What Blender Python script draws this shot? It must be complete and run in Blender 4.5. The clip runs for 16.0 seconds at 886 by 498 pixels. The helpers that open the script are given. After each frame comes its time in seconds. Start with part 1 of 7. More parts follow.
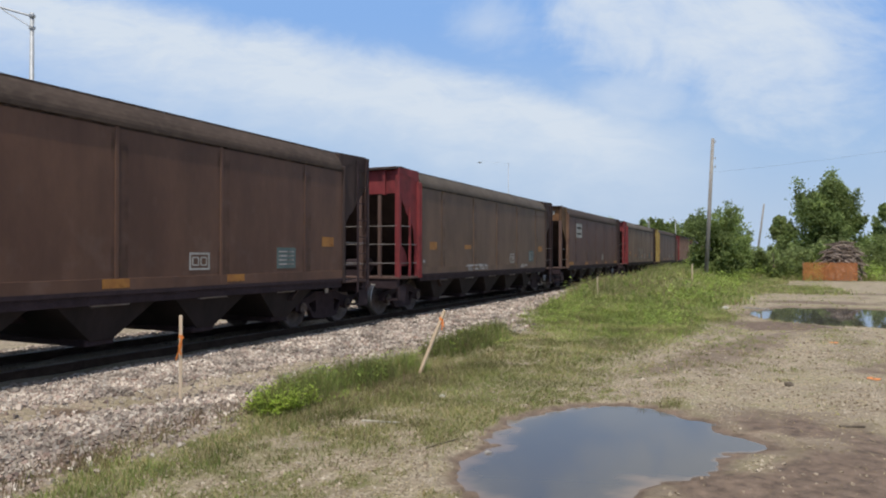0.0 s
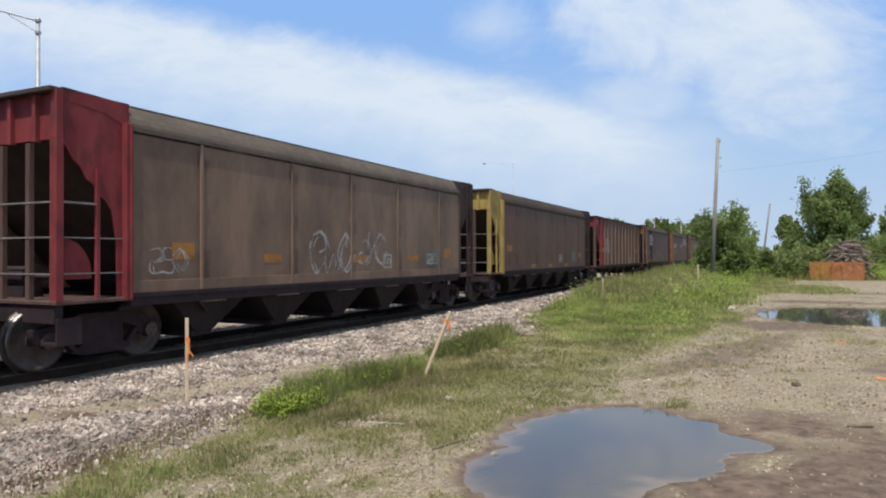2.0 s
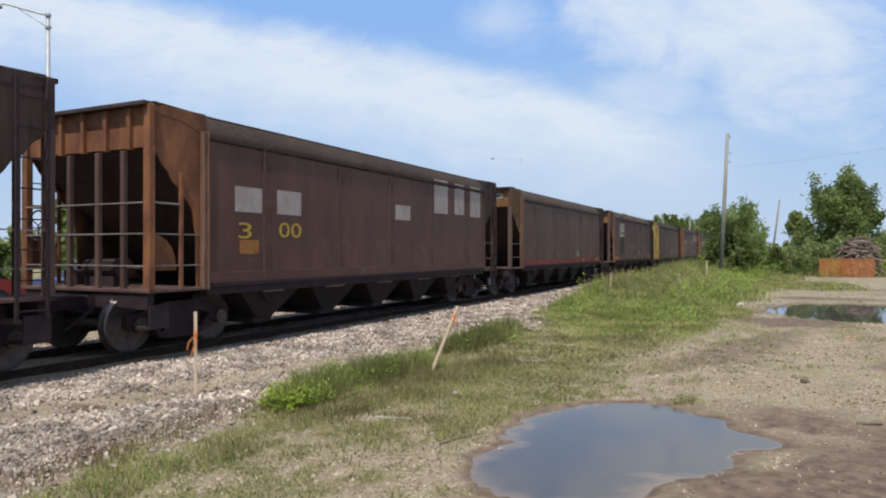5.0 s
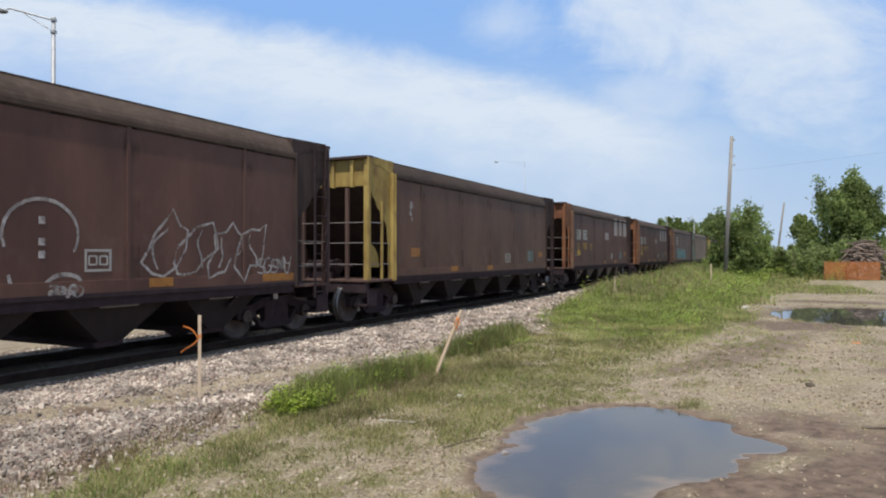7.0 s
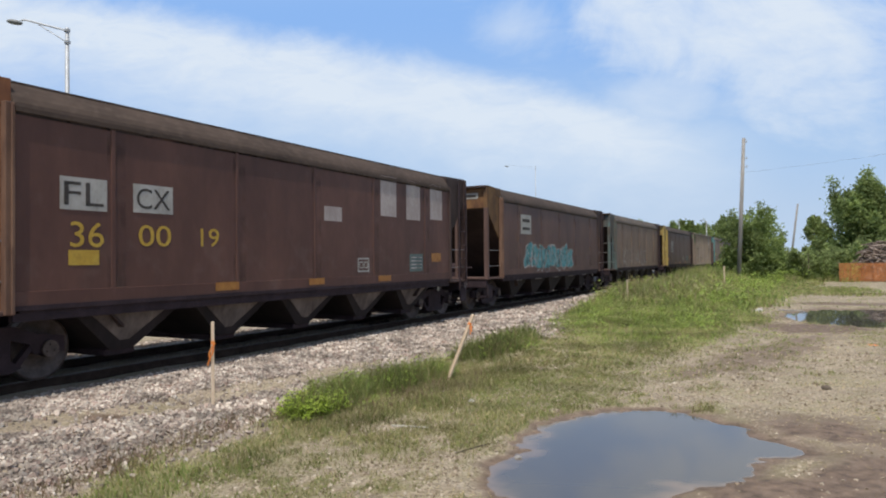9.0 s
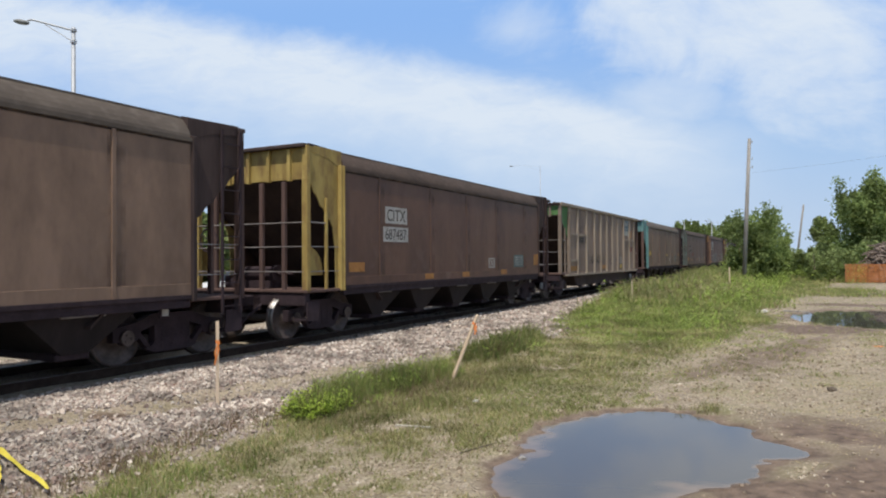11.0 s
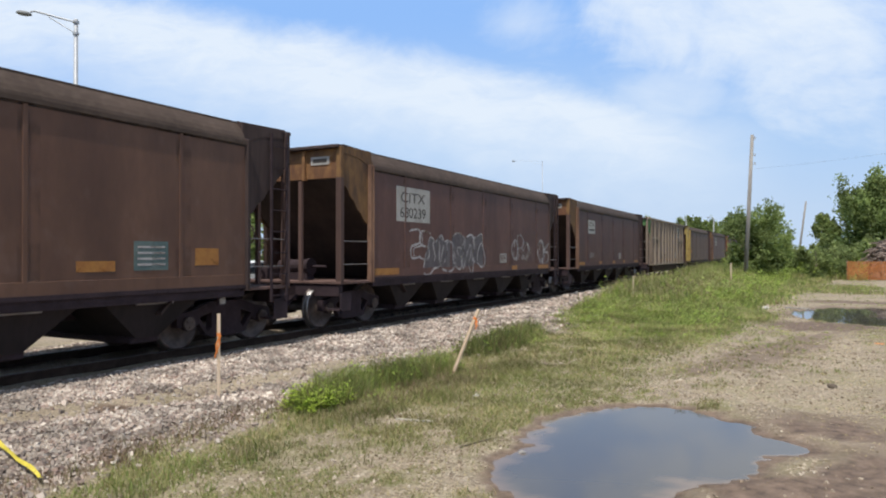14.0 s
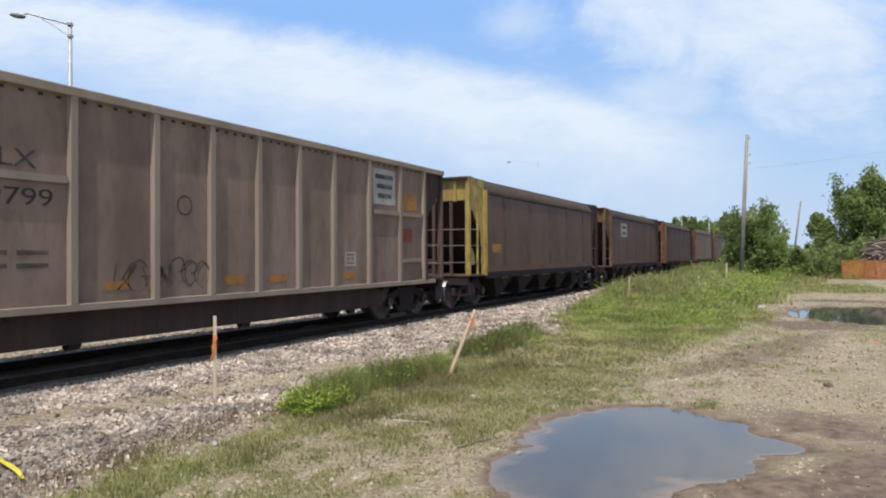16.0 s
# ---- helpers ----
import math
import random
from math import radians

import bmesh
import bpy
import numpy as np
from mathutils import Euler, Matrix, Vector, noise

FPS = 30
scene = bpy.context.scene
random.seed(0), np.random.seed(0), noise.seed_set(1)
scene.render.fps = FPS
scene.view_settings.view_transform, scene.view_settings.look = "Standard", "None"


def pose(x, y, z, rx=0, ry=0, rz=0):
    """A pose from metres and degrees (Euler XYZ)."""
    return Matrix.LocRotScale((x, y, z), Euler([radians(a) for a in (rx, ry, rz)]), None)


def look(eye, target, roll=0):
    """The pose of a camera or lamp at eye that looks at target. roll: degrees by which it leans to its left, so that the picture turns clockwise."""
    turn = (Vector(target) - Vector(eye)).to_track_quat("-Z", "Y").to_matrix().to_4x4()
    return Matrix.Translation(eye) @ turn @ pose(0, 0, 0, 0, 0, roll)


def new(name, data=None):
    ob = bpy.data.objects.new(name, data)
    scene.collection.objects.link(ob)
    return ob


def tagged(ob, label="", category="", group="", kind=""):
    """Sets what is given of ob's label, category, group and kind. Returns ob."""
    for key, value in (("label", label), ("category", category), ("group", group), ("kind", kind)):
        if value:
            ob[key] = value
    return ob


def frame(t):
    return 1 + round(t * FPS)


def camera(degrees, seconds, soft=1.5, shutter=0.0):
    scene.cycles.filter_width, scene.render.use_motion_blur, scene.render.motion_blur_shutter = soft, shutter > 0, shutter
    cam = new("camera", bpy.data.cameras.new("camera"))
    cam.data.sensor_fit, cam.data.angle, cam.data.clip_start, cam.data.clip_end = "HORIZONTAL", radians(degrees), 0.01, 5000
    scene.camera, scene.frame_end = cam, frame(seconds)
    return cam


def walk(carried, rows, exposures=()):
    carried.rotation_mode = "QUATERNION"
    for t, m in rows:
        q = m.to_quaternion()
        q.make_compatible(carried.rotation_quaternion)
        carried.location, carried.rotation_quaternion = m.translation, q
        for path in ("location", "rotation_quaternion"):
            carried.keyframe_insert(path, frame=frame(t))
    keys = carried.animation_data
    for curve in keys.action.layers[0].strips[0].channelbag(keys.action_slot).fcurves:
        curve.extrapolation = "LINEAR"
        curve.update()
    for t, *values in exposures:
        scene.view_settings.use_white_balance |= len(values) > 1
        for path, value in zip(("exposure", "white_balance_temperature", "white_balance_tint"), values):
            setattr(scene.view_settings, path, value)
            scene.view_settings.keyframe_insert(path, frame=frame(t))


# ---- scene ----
# ---------------------------------------------------------------- camera
# Hand-held, standing beside the track: seconds, turn to the left of the track, tilt up, lean (degrees)
EYE = Vector((0.0, 0.0, 2.0))
AIM = [
    (0, 25.01, 0.47, 0.09), (0.5, 25.16, 0.49, 0.21), (1, 25.30, 0.33, 0.07), (1.5, 25.35, 0.45, -0.16), (2, 25.43, 0.59, -0.21),
    (2.5, 25.52, 0.69, -0.13), (3, 25.74, 0.67, -0.06), (3.5, 25.86, 0.56, -0.05), (4, 25.93, 0.43, -0.12), (6.5, 26.27, 0.02, 0.19),
    (7, 26.38, 0.46, -0.04), (7.5, 26.53, 0.54, -0.26), (8, 26.71, 0.75, -0.39), (8.5, 27.07, 0.84, -0.46), (9, 27.31, 0.86, -0.52),
    (11.5, 27.78, 0.86, -0.43), (12, 27.80, 0.73, -0.66), (12.5, 27.81, 0.55, -0.71), (13, 27.88, 0.38, -0.36), (13.5, 27.87, 0.36, -0.28),
    (14, 27.81, 0.40, 0.01), (14.5, 27.76, 0.47, 0.04), (15, 27.69, 0.48, 0.03), (15.5, 27.62, 0.50, -0.15), (16, 27.49, 0.49, -0.27),
]
cam = camera(65.45, 16.0, soft=2.05)


def aimed(yaw, tilt, lean):
    a, b = radians(yaw), radians(tilt)
    ahead = Vector((-math.sin(a) * math.cos(b), math.cos(a) * math.cos(b), math.sin(b)))
    return look(EYE, EYE + ahead, lean)


# the camera's own exposure drifts a little: seconds, stops
EXPOSED = [(0, -0.12), (0.5, -0.07), (1.5, -0.03), (3, 0.02), (4, 0.01), (7, -0.03), (9, -0.01), (11.5, -0.02), (12, 0.08), (12.5, 0.11), (15.5, 0.10), (16, 0.10)]
walk(cam, [(t, aimed(a, b, c)) for t, a, b, c in AIM], EXPOSED)

# seconds and metres that the train has rolled
ROLLED = [
    (0, 0.10), (0.5, 10.23), (1, 21.24), (1.5, 31.53), (2, 42.53), (2.5, 52.71), (3, 63.47), (3.5, 73.91), (4, 84.81), (6.5, 137.23), (7, 148.14), (7.5, 158.38), (8, 169.35), (8.5, 179.53), (9, 190.45), (11.5, 242.98), (12, 253.94), (12.5, 264.17), (13, 275.26), (13.5, 285.29), (14, 296.32), (14.5, 306.40), (15, 317.26), (15.5, 327.37), (16, 338.39),
]

# ---------------------------------------------------------------- light
SUN_EL, SUN_DIR = radians(65), Vector((0.2, -0.98, 0)).normalized()
world = bpy.data.worlds.new("sky")
scene.world = world
world.use_nodes = True
wn, wl = world.node_tree.nodes, world.node_tree.links
wn.clear()


def w_math(op, a, b=None, c=None):
    nd = wn.new("ShaderNodeMath")
    nd.operation = op
    for k, q in enumerate((a, b, c)):
        if isinstance(q, (int, float)):
            nd.inputs[k].default_value = q
        elif q is not None:
            wl.new(q, nd.inputs[k])
    return nd.outputs[0]


def w_noise(vec, scale, detail, rough=0.55, warp=0.0):
    nd = wn.new("ShaderNodeTexNoise")
    nd.inputs["Scale"].default_value, nd.inputs["Detail"].default_value = scale, detail
    nd.inputs["Roughness"].default_value, nd.inputs["Distortion"].default_value = rough, warp
    wl.new(vec, nd.inputs["Vector"])
    return nd.outputs["Fac"]


def w_map(vec, scale=(1, 1, 1), turn=0.0):
    nd = wn.new("ShaderNodeMapping")
    nd.inputs["Rotation"].default_value, nd.inputs["Scale"].default_value = (0, 0, turn), scale
    wl.new(vec, nd.inputs["Vector"])
    return nd.outputs[0]


def w_soft(a, lo, hi):
    nd = wn.new("ShaderNodeMapRange")
    nd.interpolation_type = "SMOOTHSTEP"
    nd.inputs["From Min"].default_value, nd.inputs["From Max"].default_value = lo, hi
    wl.new(a, nd.inputs["Value"])
    return nd.outputs[0]


def w_mix(fac, a, b):
    nd = wn.new("ShaderNodeMix")
    nd.data_type = "RGBA"
    wl.new(fac, nd.inputs["Factor"])
    for key, q in (("A", a), ("B", b)):
        if isinstance(q, tuple):
            nd.inputs[key].default_value = (*q, 1)
        else:
            wl.new(q, nd.inputs[key])
    return nd.outputs["Result"]


w_sky = wn.new("ShaderNodeTexSky")
w_sky.sky_type, w_sky.sun_disc = "NISHITA", False
w_sky.sun_elevation, w_sky.sun_rotation = SUN_EL, math.atan2(SUN_DIR.x, SUN_DIR.y)
w_sky.air_density, w_sky.dust_density, w_sky.ozone_density = 1.0, 1.2, 2.0
# the sky as a plane over the horizon: u runs to the right of the track's left front, v up
w_dir = w_map(wn.new("ShaderNodeTexCoord").outputs["Generated"], turn=radians(-26))
w_sep, w_uv = wn.new("ShaderNodeSeparateXYZ"), wn.new("ShaderNodeCombineXYZ")
wl.new(w_dir, w_sep.inputs[0])
ahead = w_math("MAXIMUM", w_math("ABSOLUTE", w_sep.outputs[1]), 0.15)
u, v = w_math("DIVIDE", w_sep.outputs[0], ahead), w_math("DIVIDE", w_sep.outputs[2], ahead)
wl.new(u, w_uv.inputs[0])
wl.new(v, w_uv.inputs[1])
plane = w_uv.outputs[0]
haze = w_mix(w_soft(v, 0.02, 0.17), (5.15, 6.5, 8.4), (4.25, 6.05, 8.7))
haze = w_mix(w_soft(v, 0.13, 0.36), haze, (2.75, 4.9, 9.0))
base = w_mix(w_soft(v, 0.40, 1.1), haze, w_sky.outputs[0])
wisps = w_noise(w_map(plane, (1.6, 6.0, 1), radians(14)), 2.6, 7, 0.6, 0.6)
frays = w_noise(w_map(plane, (2.2, 6.0, 1), radians(15)), 5.0, 6, 0.65, 0.8)
puffs = w_noise(w_map(plane, (1.0, 1.5, 1)), 6.5, 6, 0.62, 0.3)
broad = w_noise(plane, 2.2, 3)
off = w_math("ADD", w_math("MULTIPLY", w_math("SUBTRACT", broad, 0.5), 0.07), w_math("MULTIPLY", w_math("SUBTRACT", puffs, 0.5), 0.09))


curls = w_noise(w_map(plane, (1.0, 1.3, 1)), 3.2, 7, 0.62, 0.5)
ragged = w_math("ADD", w_math("MULTIPLY", w_math("SUBTRACT", curls, 0.5), 4.0), w_math("MULTIPLY", w_math("SUBTRACT", frays, 0.5), 1.0))


def lobe(cu, cv, ru, rv):
    """A ragged heap of cloud round a place in the sky, 0 to 1."""
    a, b = w_math("DIVIDE", w_math("SUBTRACT", u, cu), ru), w_math("DIVIDE", w_math("SUBTRACT", v, cv), rv)
    q = w_math("ADD", w_math("SQRT", w_math("ADD", w_math("MULTIPLY", a, a), w_math("MULTIPLY", b, b))), ragged)
    return w_soft(q, 1.45, 0.0)


# a long streaked bank that sinks to the right under a crisp upper edge, and loose heaps above the pole
edge = w_math("ADD", w_math("ADD", v, w_math("MULTIPLY", u, 0.225)), w_math("SUBTRACT", off, 0.283))
bank = w_math("MULTIPLY", w_math("MULTIPLY", w_soft(edge, 0.016, -0.042), w_soft(edge, -0.22, -0.06)), w_soft(u, 0.50, 0.20))
heap = w_math("MAXIMUM", w_math("MAXIMUM", lobe(0.50, 0.355, 0.19, 0.15), lobe(0.27, 0.36, 0.09, 0.09)), w_math("MULTIPLY", lobe(0.30, 0.22, 0.11, 0.05), 0.6))
heap = w_math("MAXIMUM", heap, w_math("MULTIPLY", lobe(0.08, 0.335, 0.07, 0.04), 0.5))
thin = w_math("MULTIPLY", w_soft(wisps, 0.54, 0.80), 0.32)
veil = w_math("MULTIPLY", w_math("MAXIMUM", bank, heap), w_math("ADD", w_math("MULTIPLY", wisps, 0.8), w_math("MULTIPLY_ADD", frays, 0.8, 0.10)))
over = w_math("MULTIPLY", w_soft(v, 0.36, 0.50), w_soft(puffs, 0.30, 0.62))
cover = w_math("MINIMUM", w_math("MAXIMUM", w_math("MAXIMUM", veil, thin), w_math("MULTIPLY", over, 0.40)), 0.95)
w_bg, w_out = wn.new("ShaderNodeBackground"), wn.new("ShaderNodeOutputWorld")
wl.new(w_mix(cover, base, (7.5, 8.35, 9.4)), w_bg.inputs["Color"])
w_bg.inputs["Strength"].default_value = 0.098
wl.new(w_bg.outputs[0], w_out.inputs[0])
sun = new("sun", bpy.data.lights.new("sun", "SUN"))
sun.data.energy, sun.data.angle, sun.data.color = 4.3, radians(0.6), (1.0, 0.95, 0.87)
sun.matrix_world = look((0, 0, 60), Vector((0, 0, 60)) - (SUN_DIR * math.cos(SUN_EL) + Vector((0, 0, math.sin(SUN_EL)))))

# ---------------------------------------------------------------- materials


def surface(name, ca, cb, rough=0.8, metal=0.0, scale=3.0, fine=40.0, stretch=(1, 1, 1), bump=0.2, cc=None, low=0.38, high=0.62, fine_mix=0.35, vary=0.0, space="Object", spec=0.3):
    """Two colours mixed by a broad noise, a third in fine spots, a bump, and a change of tone from object to object."""
    m = bpy.data.materials.new(name)
    m.use_nodes = True
    n, l = m.node_tree.nodes, m.node_tree.links
    b = n["Principled BSDF"]
    co, mp = n.new("ShaderNodeTexCoord"), n.new("ShaderNodeMapping")
    mp.inputs["Scale"].default_value = stretch
    if space == "Object":
        info, off = n.new("ShaderNodeObjectInfo"), n.new("ShaderNodeVectorMath")
        off.operation = "MULTIPLY"
        off.inputs[1].default_value = (37.0, 53.0, 11.0)
        comb = n.new("ShaderNodeCombineXYZ")
        for k in range(3):
            l.new(info.outputs["Random"], comb.inputs[k])
        l.new(comb.outputs[0], off.inputs[0])
        l.new(off.outputs[0], mp.inputs["Location"])
        l.new(co.outputs["Object"], mp.inputs["Vector"])
    else:
        geo = n.new("ShaderNodeNewGeometry")
        l.new(geo.outputs["Position"], mp.inputs["Vector"])
    n1, n2 = n.new("ShaderNodeTexNoise"), n.new("ShaderNodeTexNoise")
    n1.inputs["Scale"].default_value, n1.inputs["Detail"].default_value, n1.inputs["Roughness"].default_value = scale, 6, 0.65
    n2.inputs["Scale"].default_value, n2.inputs["Detail"].default_value = fine, 4
    l.new(mp.outputs[0], n1.inputs["Vector"])
    l.new(mp.outputs[0], n2.inputs["Vector"])
    r1 = n.new("ShaderNodeValToRGB")
    r1.color_ramp.elements[0].position, r1.color_ramp.elements[1].position = low, high
    r1.color_ramp.elements[0].color, r1.color_ramp.elements[1].color = (*ca, 1), (*cb, 1)
    l.new(n1.outputs["Fac"], r1.inputs["Fac"])
    mix, r2 = n.new("ShaderNodeMix"), n.new("ShaderNodeMapRange")
    mix.data_type = "RGBA"
    r2.inputs["From Min"].default_value, r2.inputs["From Max"].default_value, r2.inputs["To Max"].default_value = 0.48, 0.7, fine_mix
    l.new(n2.outputs["Fac"], r2.inputs["Value"])
    l.new(r2.outputs[0], mix.inputs["Factor"])
    l.new(r1.outputs[0], mix.inputs["A"])
    mix.inputs["B"].default_value = (*(cc or [c * 0.55 for c in ca]), 1)
    last = mix.outputs["Result"]
    if vary:
        info2, hsv, rng = n.new("ShaderNodeObjectInfo"), n.new("ShaderNodeHueSaturation"), n.new("ShaderNodeMapRange")
        rng.inputs["To Min"].default_value, rng.inputs["To Max"].default_value = 1 - vary, 1 + vary
        l.new(info2.outputs["Random"], rng.inputs["Value"])
        l.new(rng.outputs[0], hsv.inputs["Value"])
        l.new(last, hsv.inputs["Color"])
        last = hsv.outputs[0]
    l.new(last, b.inputs["Base Color"])
    b.inputs["Roughness"].default_value, b.inputs["Metallic"].default_value = rough, metal
    b.inputs["Specular IOR Level"].default_value = spec
    if bump:
        bp = n.new("ShaderNodeBump")
        bp.inputs["Strength"].default_value, bp.inputs["Distance"].default_value = bump, 0.02
        l.new(n2.outputs["Fac"], bp.inputs["Height"])
        l.new(bp.outputs[0], b.inputs["Normal"])
    return m


def islands(name, colours, rough=0.85, spec=0.2, noise_scale=0.0, translucent=0.0):
    """A colour for each loose piece of a mesh, out of a ramp."""
    m = bpy.data.materials.new(name)
    m.use_nodes = True
    n, l = m.node_tree.nodes, m.node_tree.links
    b = n["Principled BSDF"]
    geo, ramp = n.new("ShaderNodeNewGeometry"), n.new("ShaderNodeValToRGB")
    els = ramp.color_ramp.elements
    while len(els) < len(colours):
        els.new(0.5)
    for k, c in enumerate(colours):
        els[k].position, els[k].color = k / (len(colours) - 1), (*c, 1)
    l.new(geo.outputs["Random Per Island"], ramp.inputs["Fac"])
    last = ramp.outputs[0]
    if noise_scale:
        nz, mul = n.new("ShaderNodeTexNoise"), n.new("ShaderNodeMix")
        nz.inputs["Scale"].default_value, nz.inputs["Detail"].default_value = noise_scale, 3
        l.new(geo.outputs["Position"], nz.inputs["Vector"])
        rng = n.new("ShaderNodeMapRange")
        rng.inputs["From Min"].default_value, rng.inputs["From Max"].default_value = 0.35, 0.65
        rng.inputs["To Min"].default_value, rng.inputs["To Max"].default_value = 0.6, 1.25
        l.new(nz.outputs["Fac"], rng.inputs["Value"])
        hsv = n.new("ShaderNodeHueSaturation")
        l.new(rng.outputs[0], hsv.inputs["Value"])
        l.new(last, hsv.inputs["Color"])
        last = hsv.outputs[0]
    l.new(last, b.inputs["Base Color"])
    b.inputs["Roughness"].default_value, b.inputs["Specular IOR Level"].default_value = rough, spec
    if translucent:
        tr, ms = n.new("ShaderNodeBsdfTranslucent"), n.new("ShaderNodeMixShader")
        l.new(last, tr.inputs["Color"])
        ms.inputs[0].default_value = translucent
        l.new(b.outputs[0], ms.inputs[1])
        l.new(tr.outputs[0], ms.inputs[2])
        l.new(ms.outputs[0], n["Material Output"].inputs["Surface"])
    return m


def streaked(m, low=0.84, high=1.06):
    """Soot and dust that rain has drawn down a side sheet, and pale rubbed spots."""
    n, l = m.node_tree.nodes, m.node_tree.links
    b = n["Principled BSDF"]
    last = b.inputs["Base Color"].links[0].from_socket
    geo, info = n.new("ShaderNodeTexCoord"), n.new("ShaderNodeObjectInfo")
    mp, cb = n.new("ShaderNodeMapping"), n.new("ShaderNodeCombineXYZ")
    mp.inputs["Scale"].default_value = (1.0, 1.5, 0.22)
    shift = n.new("ShaderNodeMath")
    shift.operation = "MULTIPLY"
    shift.inputs[1].default_value = 61.0
    l.new(info.outputs["Random"], shift.inputs[0])
    for k in range(3):
        l.new(shift.outputs[0], cb.inputs[k])
    l.new(cb.outputs[0], mp.inputs["Location"])
    l.new(geo.outputs["Object"], mp.inputs["Vector"])
    nz, rg, hsv = n.new("ShaderNodeTexNoise"), n.new("ShaderNodeMapRange"), n.new("ShaderNodeHueSaturation")
    nz.inputs["Scale"].default_value, nz.inputs["Detail"].default_value, nz.inputs["Roughness"].default_value = 1.1, 4, 0.55
    l.new(mp.outputs[0], nz.inputs["Vector"])
    rg.inputs["From Min"].default_value, rg.inputs["From Max"].default_value = 0.34, 0.64
    rg.inputs["To Min"].default_value, rg.inputs["To Max"].default_value = low, high
    l.new(nz.outputs["Fac"], rg.inputs["Value"])
    l.new(rg.outputs[0], hsv.inputs["Value"])
    l.new(last, hsv.inputs["Color"])
    sp, sr, mx = n.new("ShaderNodeTexNoise"), n.new("ShaderNodeMapRange"), n.new("ShaderNodeMix")
    sp.inputs["Scale"].default_value, sp.inputs["Detail"].default_value = 2.2, 8
    sr.inputs["From Min"].default_value, sr.inputs["From Max"].default_value, sr.inputs["To Max"].default_value = 0.60, 0.76, 0.22
    l.new(cb.outputs[0], mp.inputs["Location"])
    l.new(geo.outputs["Object"], sp.inputs["Vector"])
    l.new(sp.outputs["Fac"], sr.inputs["Value"])
    mx.data_type = "RGBA"
    l.new(sr.outputs[0], mx.inputs["Factor"])
    l.new(hsv.outputs[0], mx.inputs["A"])
    mx.inputs["B"].default_value = (0.21, 0.145, 0.118, 1)
    l.new(mx.outputs["Result"], b.inputs["Base Color"])


STREAK = (1.0, 1.0, 0.12)
SIDE = {
    "brown": surface("brown_dusty_paint", (0.098, 0.047, 0.0294), (0.140, 0.071, 0.0432), 0.56, 0, 0.9, 9, (1.0, 1.0, 0.45), 0.1, (0.066, 0.031, 0.0193), fine_mix=0.16, vary=0.03, spec=0.4),
    "grey_brown": surface("grey_brown_dusty_paint", (0.154, 0.097, 0.0653), (0.249, 0.161, 0.1104), 0.58, 0, 0.9, 9, (1.0, 1.0, 0.45), 0.1, (0.096, 0.053, 0.0359), fine_mix=0.16, vary=0.03, spec=0.4),
    "dark": surface("dark_brown_dusty_paint", (0.093, 0.043, 0.0322), (0.133, 0.064, 0.0451), 0.56, 0, 0.9, 9, (1.0, 1.0, 0.45), 0.1, (0.060, 0.027, 0.0202), fine_mix=0.16, vary=0.03, spec=0.4),
    "rust": surface("red_brown_rusty_paint", (0.089, 0.038, 0.0276), (0.129, 0.058, 0.0405), 0.58, 0, 0.9, 9, (1.0, 1.0, 0.45), 0.1, (0.059, 0.025, 0.0184), fine_mix=0.16, vary=0.03, spec=0.4),
    "silver": surface("grey_weathered_metal", (0.2, 0.1391, 0.1058), (0.285, 0.2031, 0.1546), 0.7, 0.05, 1.2, 9, (1.0, 1.0, 0.4), 0.1, (0.145, 0.09607, 0.0736), fine_mix=0.3, vary=0.05),
    "olive": surface("olive_brown_dusty_paint", (0.115, 0.069, 0.0432), (0.166, 0.099, 0.0635), 0.58, 0, 0.9, 9, (1.0, 1.0, 0.45), 0.1, (0.071, 0.037, 0.0248), fine_mix=0.16, vary=0.03, spec=0.4),
    "maroon": surface("dark_maroon_brown_paint", (0.074, 0.028, 0.0205), (0.104, 0.042, 0.029), 0.56, 0, 0.9, 9, (1.0, 1.0, 0.45), 0.1, (0.046, 0.018, 0.0135), fine_mix=0.2, vary=0.03, spec=0.4),
}
for side_paint in SIDE.values():
    streaked(side_paint)
